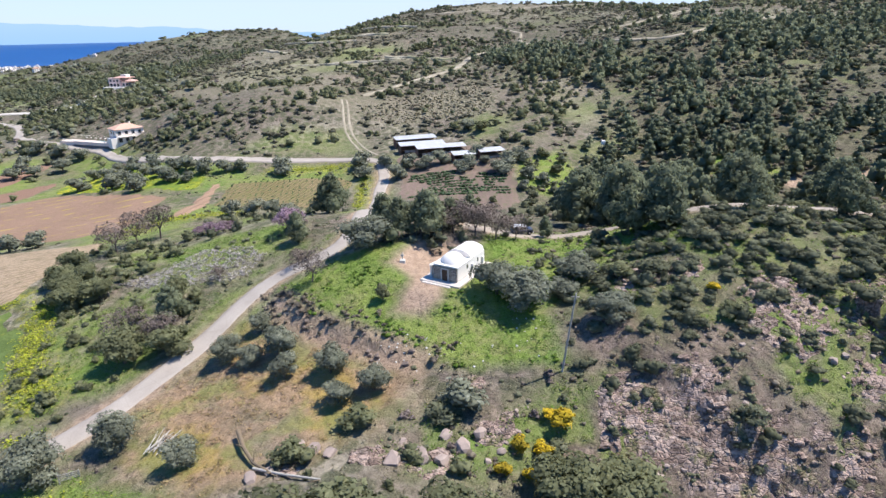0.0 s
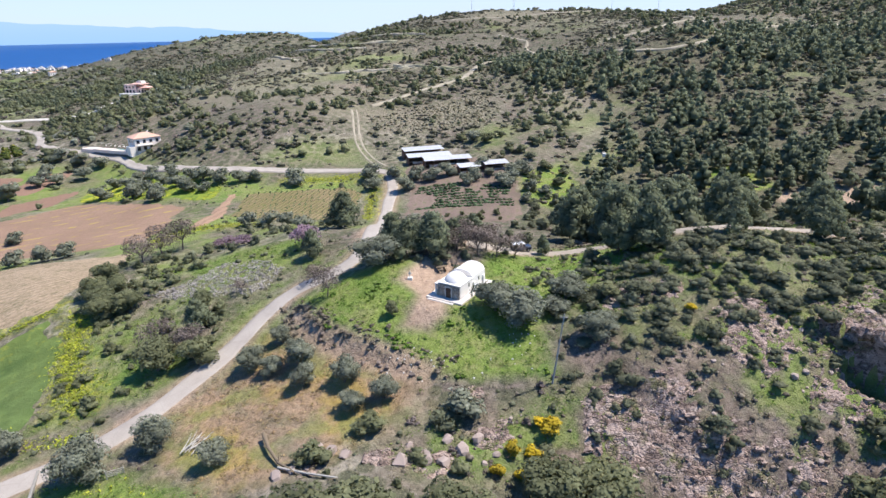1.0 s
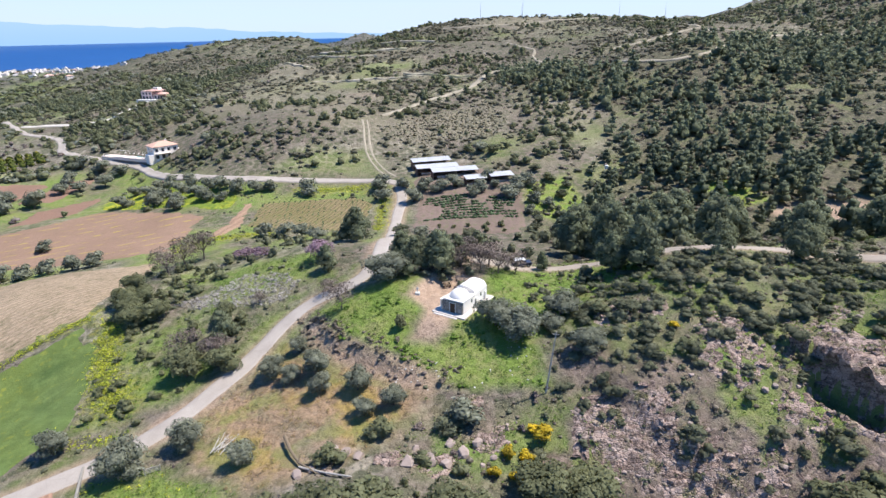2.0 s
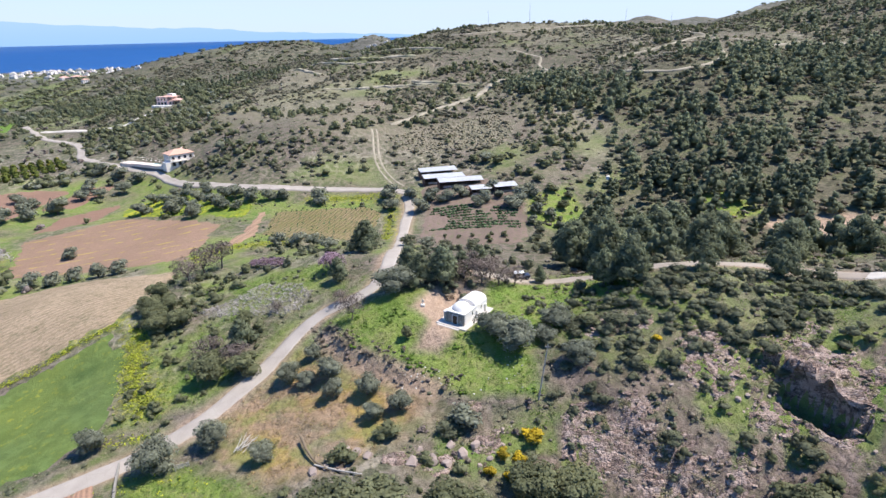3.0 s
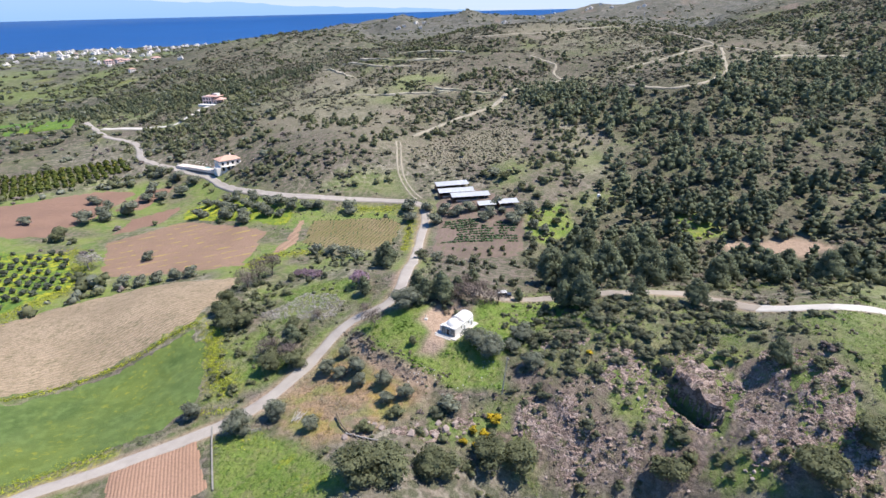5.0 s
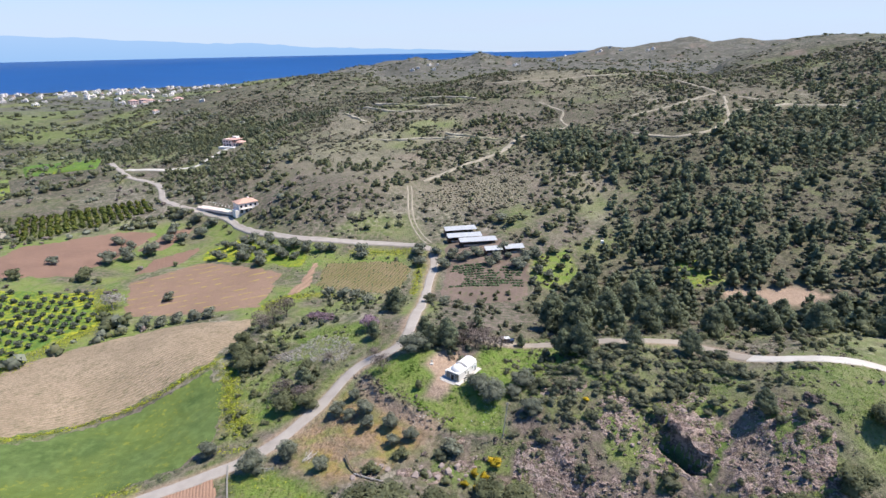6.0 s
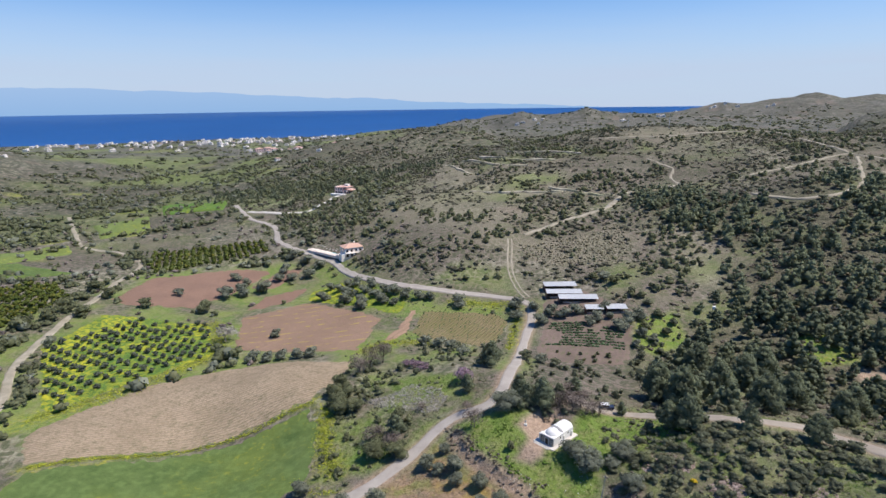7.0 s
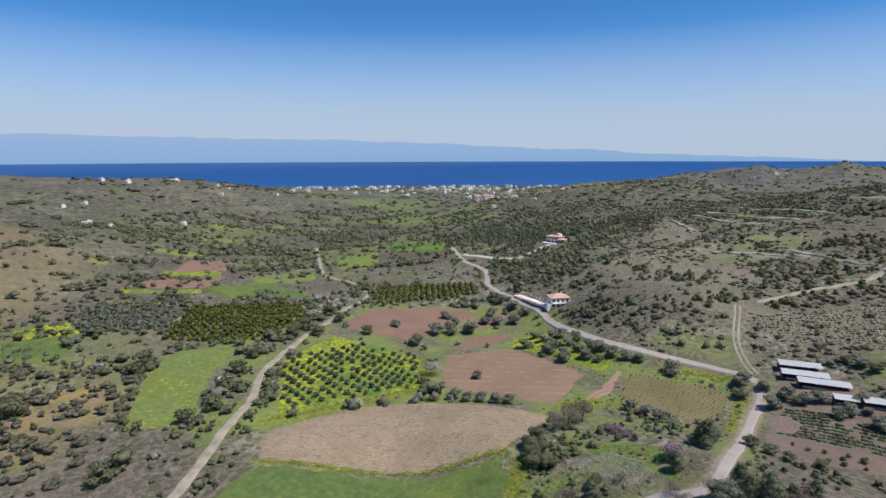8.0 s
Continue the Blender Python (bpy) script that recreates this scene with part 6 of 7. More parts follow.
# brown scrub west of the track, twiggy shrubs on the east slope, shrubs above the lane
x, y = scattered(rng, -440, -180, -60, 110, 0.085, lambda x, y: (0.6 * inside(WEST_RUST, x, y, 30, 12) + 0.25) * np.clip(0.4 + 1.6 * fractal(x, y, 26, 271), 0.05, 1))
strew("scrub", sized(rng, x, y, 1.6, 6.0, 0.6), T_HEDGE, M_HILL, "dark brownish scrub on the valley side", "scrub", 43)
x, y = scattered(rng, 76, 108, 40, 72, 0.05, lambda x, y: np.clip(0.3 + 1.6 * fractal(x, y, 12, 273), 0, 1))
strew("scrub", sized(rng, x, y, 0.8, 4.2, 0.6), T_NEAR, M_TWIG, "purplish brown twiggy shrubs on the grassy slope", "scrub", 44)
x, y = scattered(rng, 60, 170, 80, 106, 0.06, lambda x, y: np.clip(0.45 + 1.6 * fractal(x, y, 16, 275), 0.05, 1))
strew("scrub", sized(rng, x, y, 1.2, 5.0, 0.65), T_NEAR, M_DARK, "dark green shrubs beside the lane", "scrub", 45)

# far country
x, y = rng.uniform(-2100, 1000, 19000), rng.uniform(-100, 2100, 19000)
d = np.hypot(x, y)
zz = height(x, y)
k = (d > 560) & (zz > SEA + 2.5) & (rng.uniform(0, 1, len(x)) < np.clip(0.3 + 0.9 * fractal(x, y, 120, 233), 0.06, 0.7)) & (y > 60 + 0.0 * x)
k &= ~((np.abs(x) < 330) & (y < 640) & (y > 180))
rows = sized(rng, x[k], y[k], 4.0, 14.0, 0.45)
half = rng.uniform(0, 1, len(rows)) < 0.5
strew("scrub", rows[half], T_FAR, M_MAQUIS, "far olive-grey scrub over hills and plain", "scrub", 21)
strew("trees", rows[~half], T_FAR, M_DARK, "far dark trees over hills and plain", "trees", 22)


a, d = np.radians(rng.uniform(-36, 32, 6500)), rng.uniform(600, 1080, 6500)
x, y = 10 + d * np.sin(a), d * np.cos(a) - 30
k = rng.uniform(0, 1, len(x)) < np.clip(0.45 + 1.3 * fractal(x, y, 70, 281), 0.08, 0.95)
strew("scrub", sized(rng, x[k], y[k], 2.0, 7.5, 0.5), T_MAT, M_HILL, "dark scrub over the crest and the slopes behind it", "scrub", 48)


# ---- buildings and small things ----
M_WHITE = plain("white_limewash", (0.8, 0.76, 0.715), 0.9, grain=0.2, scale=1.5)
M_PLASTER = plain("white_plaster", (0.85, 0.77, 0.7), 0.85, grain=0.15, scale=0.8)
M_CREAM = plain("cream_terrace_plaster", (0.82, 0.68, 0.58), 0.85, grain=0.2, scale=0.8)
M_PINKWALL = plain("pink_plaster", (0.78, 0.57, 0.51), 0.85, grain=0.15, scale=0.8)
M_TILE = plain("orange_roof_tiles", (0.58, 0.36, 0.27), 0.8, grain=0.3, scale=2.5)
M_PINKTILE = plain("pink_roof_tiles", (0.6, 0.37, 0.31), 0.8, grain=0.4, scale=2.5)
M_GLASS = plain("dark_window_glass", (0.03, 0.035, 0.045), 0.12, gloss=0.6, grain=0.1)
M_DOOR = plain("dark_brown_wood", (0.07, 0.04, 0.025), 0.7, grain=0.4, scale=6)
M_WOOD = plain("weathered_wood", (0.2, 0.15, 0.1), 0.9, grain=0.5, scale=5)
M_POLE = plain("silvered_pole_wood", (0.42, 0.39, 0.35), 0.9, grain=0.4, scale=5)
M_SLAB = plain("pale_stone_paving", (0.6, 0.54, 0.49), 0.9, grain=0.25, scale=1.2)
M_ZINC = plain("galvanised_roof_sheet", (0.52, 0.52, 0.52), 0.55, 0.15, grain=0.35, scale=0.8)
M_RETAIN = plain("dark_grey_stone_wall", (0.16, 0.145, 0.135), 0.95, grain=0.5, scale=1.5)
M_CHANNEL = plain("grey_weathered_concrete", (0.27, 0.25, 0.22), 0.95, grain=0.5, scale=1.5)
M_POOL = plain("turquoise_pool_water", (0.2, 0.42, 0.42), 0.1, gloss=0.6, grain=0.1, scale=0.6)
M_CARPAINT = plain("dark_blue_car_paint", (0.03, 0.04, 0.07), 0.3, 0.1, 0.6, 0.1)
M_CARROOF = plain("white_car_paint", (0.75, 0.75, 0.75), 0.3, 0.0, 0.6, 0.05)
M_TYRE = plain("black_rubber", (0.02, 0.02, 0.02), 0.9)
M_RUSTY = plain("rusty_sheet", (0.2, 0.1, 0.07), 0.9, grain=0.5)
M_ROCK = plain("pinkish_grey_rock", (0.36, 0.285, 0.25), 0.95, grain=0.6, scale=1.4)
M_WHITESTONE = plain("whitish_stone", (0.62, 0.6, 0.55), 0.95, grain=0.3, scale=2)


def masonry():
    s = Shade("rubble_masonry")
    edge = s.cells(3.2, None, "Distance", "DISTANCE_TO_EDGE")
    tone = s.cells(3.2, None, "Color")
    color = s.mix(s.node("ShaderNodeSeparateColor", Color=tone).outputs[0], (0.3, 0.26, 0.22), (0.15, 0.13, 0.12))
    color = s.mix(s.span(edge, 0.02, 0.1, 0.9, 0), color, (0.5, 0.47, 0.42))
    return s.finish(color, 0.95, s.bump(s.span(edge, 0, 0.12), 0.8, 0.05), gloss=0.1)


M_MASONRY = masonry()


def lathe(bm, profile, sides=24, at=(0, 0, 0)):
    """A turned shape from rows of radius, height."""
    rings = [[bm.verts.new((at[0] + r * math.cos(6.2832 * k / sides), at[1] + r * math.sin(6.2832 * k / sides), at[2] + z)) for k in range(sides)] for r, z in profile]
    for lo, hi in zip(rings, rings[1:]):
        for k in range(sides):
            bm.faces.new((lo[k], lo[(k + 1) % sides], hi[(k + 1) % sides], hi[k]))
    bm.faces.new(rings[-1])
    return bm


def arch(bm, x, y0, y1, z, half, rise, low=0.0, n=16):
    """A barrel vault along y, closed at its ends."""
    ends = []
    for y in (y0, y1):
        ring = [bm.verts.new((x + half * math.cos(math.pi * k / n), y, z + rise * math.sin(math.pi * k / n))) for k in range(n + 1)]
        ring += [bm.verts.new((x - half, y, z - low)), bm.verts.new((x + half, y, z - low))] if low else []
        ends.append(ring)
    a, b = ends
    m = len(a)
    for k in range(m):
        bm.faces.new((a[k], a[(k + 1) % m], b[(k + 1) % m], b[k]))
    bm.faces.new(a[::-1])
    bm.faces.new(b)
    bmesh.ops.recalc_face_normals(bm, faces=bm.faces)
    return bm


def chapel(x, y, z, turn):
    m = pose(x, y, z, 0, 0, turn)
    c = thing("chapel", m, "small white limewashed chapel with dome and stone front", "chapel")
    w, l, h = 3.9, 8.3, 2.15
    walls = part("wall", solid(0, 0.1, 0, w, l - 0.2, h, 0.06), M_WHITE, c, "white limewashed wall")
    front = solid(0, -l / 2 + 0.06, 0, w - 0.1, 0.2, h - 0.18, 0.02)
    front = part("front_wall", front, M_MASONRY, c, "rubble stone front wall")
    bm = bmesh.new()
    for sx in (-0.55, 0.55):
        box(bm, sx, 0, 0, 0.14, 0.16, 1.7)
    box(bm, 0, 0, 1.7, 1.24, 0.16, 0.16)
    bm.transform(pose(0, -l / 2 - 0.06, 0.0))
    frame_ = part("door_frame", bm, M_WHITESTONE, c, "pale stone door frame")
    door = part("door", solid(0, -l / 2 - 0.06, 0.0, 0.96, 0.06, 1.68, 0.01), M_DOOR, c, "dark brown wooden door")
    part("door_handle", solid(0.34, -l / 2 - 0.11, 0.8, 0.04, 0.05, 0.18), M_ZINC, door)
    part("roof", solid(0, -l / 4 + 0.1, h - 0.02, w + 0.14, l / 2 + 0.2, 0.16, 0.05), M_WHITE, c, "flat white roof slab")
    part("rear_wall", solid(0, l / 4, h - 0.05, w, l / 2 - 0.02, 0.3, 0.05), M_WHITE, c, "white wall below the vault")
    bm = lathe(bmesh.new(), [(1.74, 0), (1.74, 0.16), (1.66, 0.3), (1.5, 0.56), (1.22, 0.86), (0.86, 1.1), (0.46, 1.26), (0.16, 1.33), (0.04, 1.36)], 32, (0, -l / 4 + 0.1, h + 0.08))
    part("dome", bm, M_WHITE, c, "low white dome", smooth=True)
    bm = bmesh.new()
    rod(bm, (0, -l / 4 + 0.1, h + 1.38), (0, -l / 4 + 0.1, h + 1.8), 0.03)
    rod(bm, (-0.14, -l / 4 + 0.1, h + 1.65), (0.14, -l / 4 + 0.1, h + 1.65), 0.03)
    part("cross", bm, M_WHITE, c)
    part("vault", arch(bmesh.new(), 0, 0.12, l / 2 + 0.02, h + 0.22, w / 2 - 0.16, 0.88, 0.2, 24), M_WHITE, c, "white barrel vault roof", smooth=False)
    part("gable", arch(bmesh.new(), 0, -0.06, 0.12, h + 0.22, w / 2 - 0.08, 0.96, 0.2, 24), M_WHITE, c)
    part("pier", solid(-w / 2 - 0.5, -l / 2 + 0.75, 0, 0.3, 1.2, h - 0.35, 0.04), M_WHITE, c, "white side pier")
    part("lean_to_roof", solid(-w / 2 - 0.3, -l / 2 + 0.75, h - 0.36, 0.8, 1.4, 0.12, 0.03), M_WHITE, c)
    bm = lathe(bmesh.new(), [(1.15, 0), (1.15, 1.7), (1.0, 2.05), (0.6, 2.3), (0.05, 2.38)], 20, (0, l / 2 - 0.1, 0))
    part("apse", bm, M_WHITE, c, "rounded white apse", smooth=True)
    for sy in (-1.2, 2.0):
        part("window", solid(w / 2 + 0.01, sy, 1.15, 0.06, 0.3, 0.6), M_GLASS, c, "small dark window")
        part("buttress", solid(w / 2 + 0.14, sy + 1.4, 0, 0.3, 0.5, 1.5, 0.05), M_WHITE, c)
    return c


cz = 1.25 + 0.28
chapel(1.7, 78.1, cz, -31.0)
paving = thing("paving", pose(1.4, 78.2, cz - 0.75, 0, 0, -31.0), "pale stone paving slab round the chapel", "paving", kind="structure")
bm = bmesh.new()
box(bm, 0, 0, 0, 6.4, 10.4, 0.73, 0.05)
part("slab", bm, M_SLAB, paving)
part("kerb", solid(-0.4, -5.4, -0.1, 4.6, 0.5, 0.68, 0.04), M_SLAB, paving, "low front step")

# monument with a cross, picnic table, stones beside the chapel
gz = ground_at(-6.9, 81.5)
mon = thing("stone_cross", pose(-6.9, 81.5, gz), "small whitish stone cross on a plinth", "cross")
part("plinth", solid(0, 0, -0.2, 0.8, 0.8, 0.55, 0.05), M_WHITESTONE, mon)
bm = solid(0, 0, 0.35, 0.16, 0.12, 1.1, 0.02)
box(bm, 0, 0, 0.95, 0.6, 0.12, 0.16, 0.02)
part("cross", bm, M_WHITESTONE, mon)


def picnic_table(x, y, turn):
    t = thing("picnic_table", pose(x, y, ground_at(x, y), 0, 0, turn), "brown wooden picnic table with two benches", "table")
    for k in range(4):
        part("board", solid(0, -0.3 + 0.2 * k, 0.72, 1.8, 0.17, 0.05), M_WOOD, t)
    for s_ in (-1, 1):
        part("bench", solid(0, 0.7 * s_, 0.42, 1.8, 0.26, 0.05), M_WOOD, t)
        part("leg", solid(0.65 * s_, 0, -0.1, 0.08, 1.5, 0.52), M_WOOD, t)
        part("post", solid(0.65 * s_, 0, 0.42, 0.08, 0.1, 0.3), M_WOOD, t)


picnic_table(-1.8, 85.5, 20)


def pebble_mesh(name, seed, mat, flat=0.65):
    V, F = ico(1)
    rng = np.random.RandomState(seed)
    V = V * (1 + 0.22 * rng.normal(0, 1, (len(V), 1)).clip(-1.3, 1.3)) * np.array([1, rng.uniform(0.7, 1), flat])
    return mesh_from(name, V, F, mat)


def block_mesh(name, seed, mat, flat=0.7):
    """An angular broken rock with worn edges."""
    rng = random.Random(seed)
    bm = bmesh.new()
    for _ in range(24):
        v = Vector((rng.gauss(0, 1), rng.gauss(0, 1), rng.gauss(0, 1)))
        v *= rng.uniform(0.88, 1.0) / (v.x**4 + v.y**4 + v.z**4) ** 0.25
        bm.verts.new((v.x, 0.8 * v.y, flat * v.z))
    made = bmesh.ops.convex_hull(bm, input=bm.verts[:])
    bmesh.ops.delete(bm, geom=[g for g in made["geom_interior"] if isinstance(g, bmesh.types.BMVert)], context="VERTS")
    return from_bm(name, bm, mat)


STONES = [pebble_mesh("stone", s_, M_WHITESTONE) for s_ in range(4)]
ROCKS = [block_mesh("rock", s_, M_ROCK, 0.7) for s_ in range(10, 18)]
rs = random.Random(21)


def stone(name, meshes, x, y, r, label, category, group, sink=0.25):
    ob = new(name, rs.choice(meshes))
    ob.matrix_world = pose(x, y, ground_at(x, y) - sink * r + 0.5 * r, rs.uniform(-20, 20), rs.uniform(-20, 20), rs.uniform(0, 360)) @ Matrix.Diagonal((r, r, r, 1))
    return tagged(ob, label, category, group)


for k in range(60):
    a, b = rs.gauss(0, 1), rs.gauss(0, 1)
    x, y = rs.choice([(-6.5 + 2.2 * a, 64 + 1.0 * b), (2 + 3.5 * a, 62.5 + 1.6 * b), (10 + 1.2 * a, 66 + 3 * b)])
    stone("stone", STONES, x, y, rs.uniform(0.05, 0.17), "whitish stone lying in the chapel meadow", "stone", "stones in the meadow")
M_BANKROCK = plain("brown_bank_rock", (0.2, 0.155, 0.13), 0.95, grain=0.6, scale=1.4)
BANKROCKS = [block_mesh("rock", s_, M_BANKROCK, 0.8) for s_ in range(30, 34)]
for k in range(16):
    u = rs.random()
    x, y = -26 + 22 * u + rs.gauss(0, 0.8), 79.5 - 17.5 * u + rs.gauss(0, 0.8) - 3.2 * math.sin(math.pi * u)
    stone("rock", BANKROCKS, x, y, rs.uniform(0.15, 0.5), "brownish rock along the orchard bank", "rock", "rocks along the bank")
for k in range(230):
    x, y = rs.uniform(-8, 80), rs.uniform(34, 66)
    if float(inside(ROCKY, np.array([x]), np.array([y]), 3, 2)[0]) > 0.5 and float(fractal(np.array([x]), np.array([y]), 7, 41, 2)[0]) > -0.35:
        stone("boulder", ROCKS, x, y, 0.16 + 0.5 * rs.random() ** 3, "pinkish grey boulder on the rocky slope", "boulder", "boulders on the slope", 0.5)
for x, y, r in [(-14.5, 49.2, 1.4), (-12.6, 48.2, 1.1), (-16.2, 50.2, 0.9), (-6.0, 46.6, 1.5), (-3.2, 47.2, 1.7), (-1.0, 46.6, 1.3), (-20, 45.5, 1.2), (-18.4, 46.2, 0.9), (1.2, 48.6, 1.6), (3.0, 50.4, 1.3), (-0.6, 50.2, 1.1)]:
    stone("boulder", ROCKS, x, y, 0.72 * r, "large pale grey boulder below the orchard", "boulder", "boulders below the orchard", 0.45)

def outcrop(x, y, half_x, half_y, turn, high, seed, label):
    """Bare bedrock in the slope, broken into angular blocks."""
    step = 0.24
    u, v = np.meshgrid(np.arange(-half_x, half_x + step, step), np.arange(-half_y, half_y + step, step))
    ca, sa = math.cos(radians(turn)), math.sin(radians(turn))
    X, Y = x + u * ca - v * sa, y + u * sa + v * ca
    shape = lambda u, v, X, Y: np.clip((0.9 - np.hypot(u / half_x, v / half_y) - 0.7 * fractal(X, Y, 3.2, seed, 3)) / 0.25, 0, 1)
    mask = shape(u, v, X, Y) * np.clip((1 - np.hypot(u / half_x, v / half_y)) / 0.2, 0, 1)
    lay = radians(22 + 10 * math.sin(seed))
    p, q = X * math.cos(lay) + Y * math.sin(lay), -X * math.sin(lay) + Y * math.cos(lay)
    p, q = p + 0.5 * ripple(X, Y, 1.7, seed), q + 0.4 * ripple(X, Y, 1.3, seed + 1)
    ledge = 3.2 * fractal(p / 2.4, q, 2.4, seed + 2, 3)
    ledge = (np.floor(ledge) + np.clip(5 * (ledge - np.floor(ledge)) - 4, 0, 1)) / 3.2
    big, _ = cracks(X + 0.5 * ripple(X, Y, 0.9, seed + 8), 1.5 * Y, 1.3, seed + 4)
    small, _ = cracks(X, 1.4 * Y + 0.2 * ripple(X, Y, 0.6, seed + 9), 0.6, seed + 6)
    jag = np.abs(fractal(p / 1.5, q, 1.1, seed + 3, 3))
    Z = height(X, Y) + mask * (0.12 + (0.3 + 0.15 * high) * ledge + 0.25 * (0.3 - jag) + 0.34 * (big - 0.45) + 0.14 * (small - 0.5))
    Z = np.where(mask > 0.01, Z, height(X, Y) - 0.3)
    n, m = X.shape
    k = (np.arange(n - 1)[:, None] * m + np.arange(m - 1)).ravel()
    F = np.vstack([np.c_[k, k + 1, k + m + 1], np.c_[k, k + m + 1, k + m]])
    M = mask.ravel()
    F = F[(M[F] > 0.0).any(1)]
    base = ground_at(x, y)
    t = thing("rock_outcrop", pose(x, y, base), label, "rock", "rock outcrops on the slope")
    if len(F):
        keep = np.unique(F)
        index = np.full(M.size, -1)
        index[keep] = np.arange(len(keep))
        part("bedrock", mesh_from("bedrock", np.c_[X.ravel() - x, Y.ravel() - y, Z.ravel() - base][keep], index[F], M_CRAG), None, t)
    lay = rs.uniform(-25, 25)
    for _ in range(int(8 + 2.2 * half_x * half_y)):
        a, b = rs.uniform(-half_x, half_x), rs.uniform(-half_y, half_y)
        px, py = x + a * ca - b * sa, y + a * sa + b * ca
        if float(shape(np.array([a]), np.array([b]), np.array([px]), np.array([py]))[0]) < 0.15:
            continue
        r = 0.14 + 0.5 * rs.random() ** 2.6 * min(1.2, 0.6 + 0.3 * high)
        ob = new("block", rs.choice(CRAG_BLOCKS))
        ob.parent = t
        ob.matrix_local = pose(px - x, py - y, ground_at(px, py) - base + 0.12 * r, rs.uniform(-14, 14), rs.uniform(-14, 14), lay + rs.choice((0, 90, 180)) + rs.uniform(-18, 18)) @ Matrix.Diagonal((r * rs.uniform(0.9, 1.5), r, r * rs.uniform(0.7, 1.1), 1))
    return t


def crag_material():
    s = Shade("pinkish_broken_rock")
    fine, mid = s.noise(3.0, 5, 0.7), s.noise(0.5, 4)
    strata = s.noise(0.9, 4, 0.6, s.turned(s.place(), 22, (0.35, 1.6, 2.2)))
    color = s.mix(s.span(mid, 0.38, 0.62), (0.37, 0.262, 0.215), (0.21, 0.155, 0.13))
    color = s.mix(s.span(strata, 0.5, 0.62, 0, 0.7), color, (0.4, 0.33, 0.29))
    color = s.mix(s.span(strata, 0.48, 0.38, 0, 0.6), color, (0.13, 0.095, 0.082))
    color = s.mix(s.span(fine, 0.5, 0.75, 0, 0.8), color, (0.09, 0.072, 0.062))
    seam = s.noise(1.7, 5, 0.7)
    color = s.mix(s.span(seam, 0.46, 0.36, 0, 0.75), color, (0.085, 0.066, 0.057))
    earth = s.math("MULTIPLY", s.span(s.noise(0.35, 5, 0.65), 0.52, 0.6), s.span(fine, 0.3, 0.5))
    color = s.mix(s.math("MULTIPLY", earth, 0.85), color, (0.14, 0.14, 0.06))
    joint = s.cells(1.5, s.turned(s.place(), 22, (0.8, 1.3, 1.5)), "Distance", "DISTANCE_TO_EDGE")
    color = s.mix(s.span(s.noise(2.4, 6, 0.75), 0.52, 0.58, 0, 0.7), color, (0.075, 0.058, 0.05))
    color = s.mix(s.span(s.noise(0.6, 5, 0.7), 0.5, 0.44, 0, 0.6), color, (0.46, 0.35, 0.3))
    relief = s.math("ADD", s.math("ADD", s.math("MULTIPLY", fine, 0.8), seam), s.span(joint, 0, 0.12))
    return s.finish(color, 0.95, s.bump(relief, 0.9, 0.14), gloss=0.1)


M_CRAG = crag_material()
CRAG_BLOCKS = [block_mesh("block", s_, M_CRAG, 0.62) for s_ in range(50, 60)]
CRAGS_SOUTH = [
    (24.6, 50.8, 7.4, 3.9, 25, 1.5),
    (30.7, 46.7, 5.6, 5.0, 0, 1.6),
    (38.4, 45.2, 5.7, 3.7, 0, 1.3),
    (38.6, 59.1, 5.2, 4.6, 20, 1.2),
    (43.9, 53.5, 2.2, 2.8, 0, 1.2),
    (51.0, 58.8, 8.3, 4.0, 0, 1.2),
    (16.5, 48.6, 1.4, 1.8, 0, 1.2),
    (-2.4, 46.4, 3.1, 2.7, 0, 1.3),
    (4.8, 50.9, 3.8, 2.5, 10, 0.8),
    (2.5, 57.4, 1.9, 1.6, 0, 0.7),
    (-8.5, 47.2, 2.2, 1.6, 0, 1.0),
    (-16.7, 46.4, 1.8, 2.0, 0, 1.3),
]
CRAGS_EAST = [
    (53.9, 52.1, 4.9, 6.4, -40, 2.2),
    (62.4, 51.0, 7.0, 5.6, 0, 1.6),
    (56.5, 54.5, 4.2, 4.6, -35, 2.0),
    (46.5, 51.5, 3.0, 3.4, 0, 1.2),
    (72.9, 48.2, 6.3, 7.7, 0, 1.5),
    (72.6, 40.3, 6.8, 7.1, 0, 1.6),
    (64.3, 42.2, 5.4, 5.2, 0, 1.2),
    (28.2, 45.4, 7.5, 4.9, 0, 1.4),
    (19.5, 51.7, 4.1, 4.3, 0, 1.3),
    (27.5, 70.3, 6.7, 3.3, 0, 1.2),
    (40.9, 63.5, 5.8, 3.9, 0, 1.2),
    (22.7, 73.1, 3.0, 2.9, 0, 1.2),
    (76.2, 35.9, 5.4, 5.3, 0, 1.3),
    (54.1, 64.6, 5.9, 2.9, 0, 1.0),
    (69.3, 56.5, 4.3, 3.7, 0, 1.2),
]
for n_, (x, y, hx, hy, turn, high) in enumerate(CRAGS_SOUTH + CRAGS_EAST):
    outcrop(x, y, hx, hy, turn, high, 300 + 7 * n_, "pinkish grey broken rock outcrop on the slope")

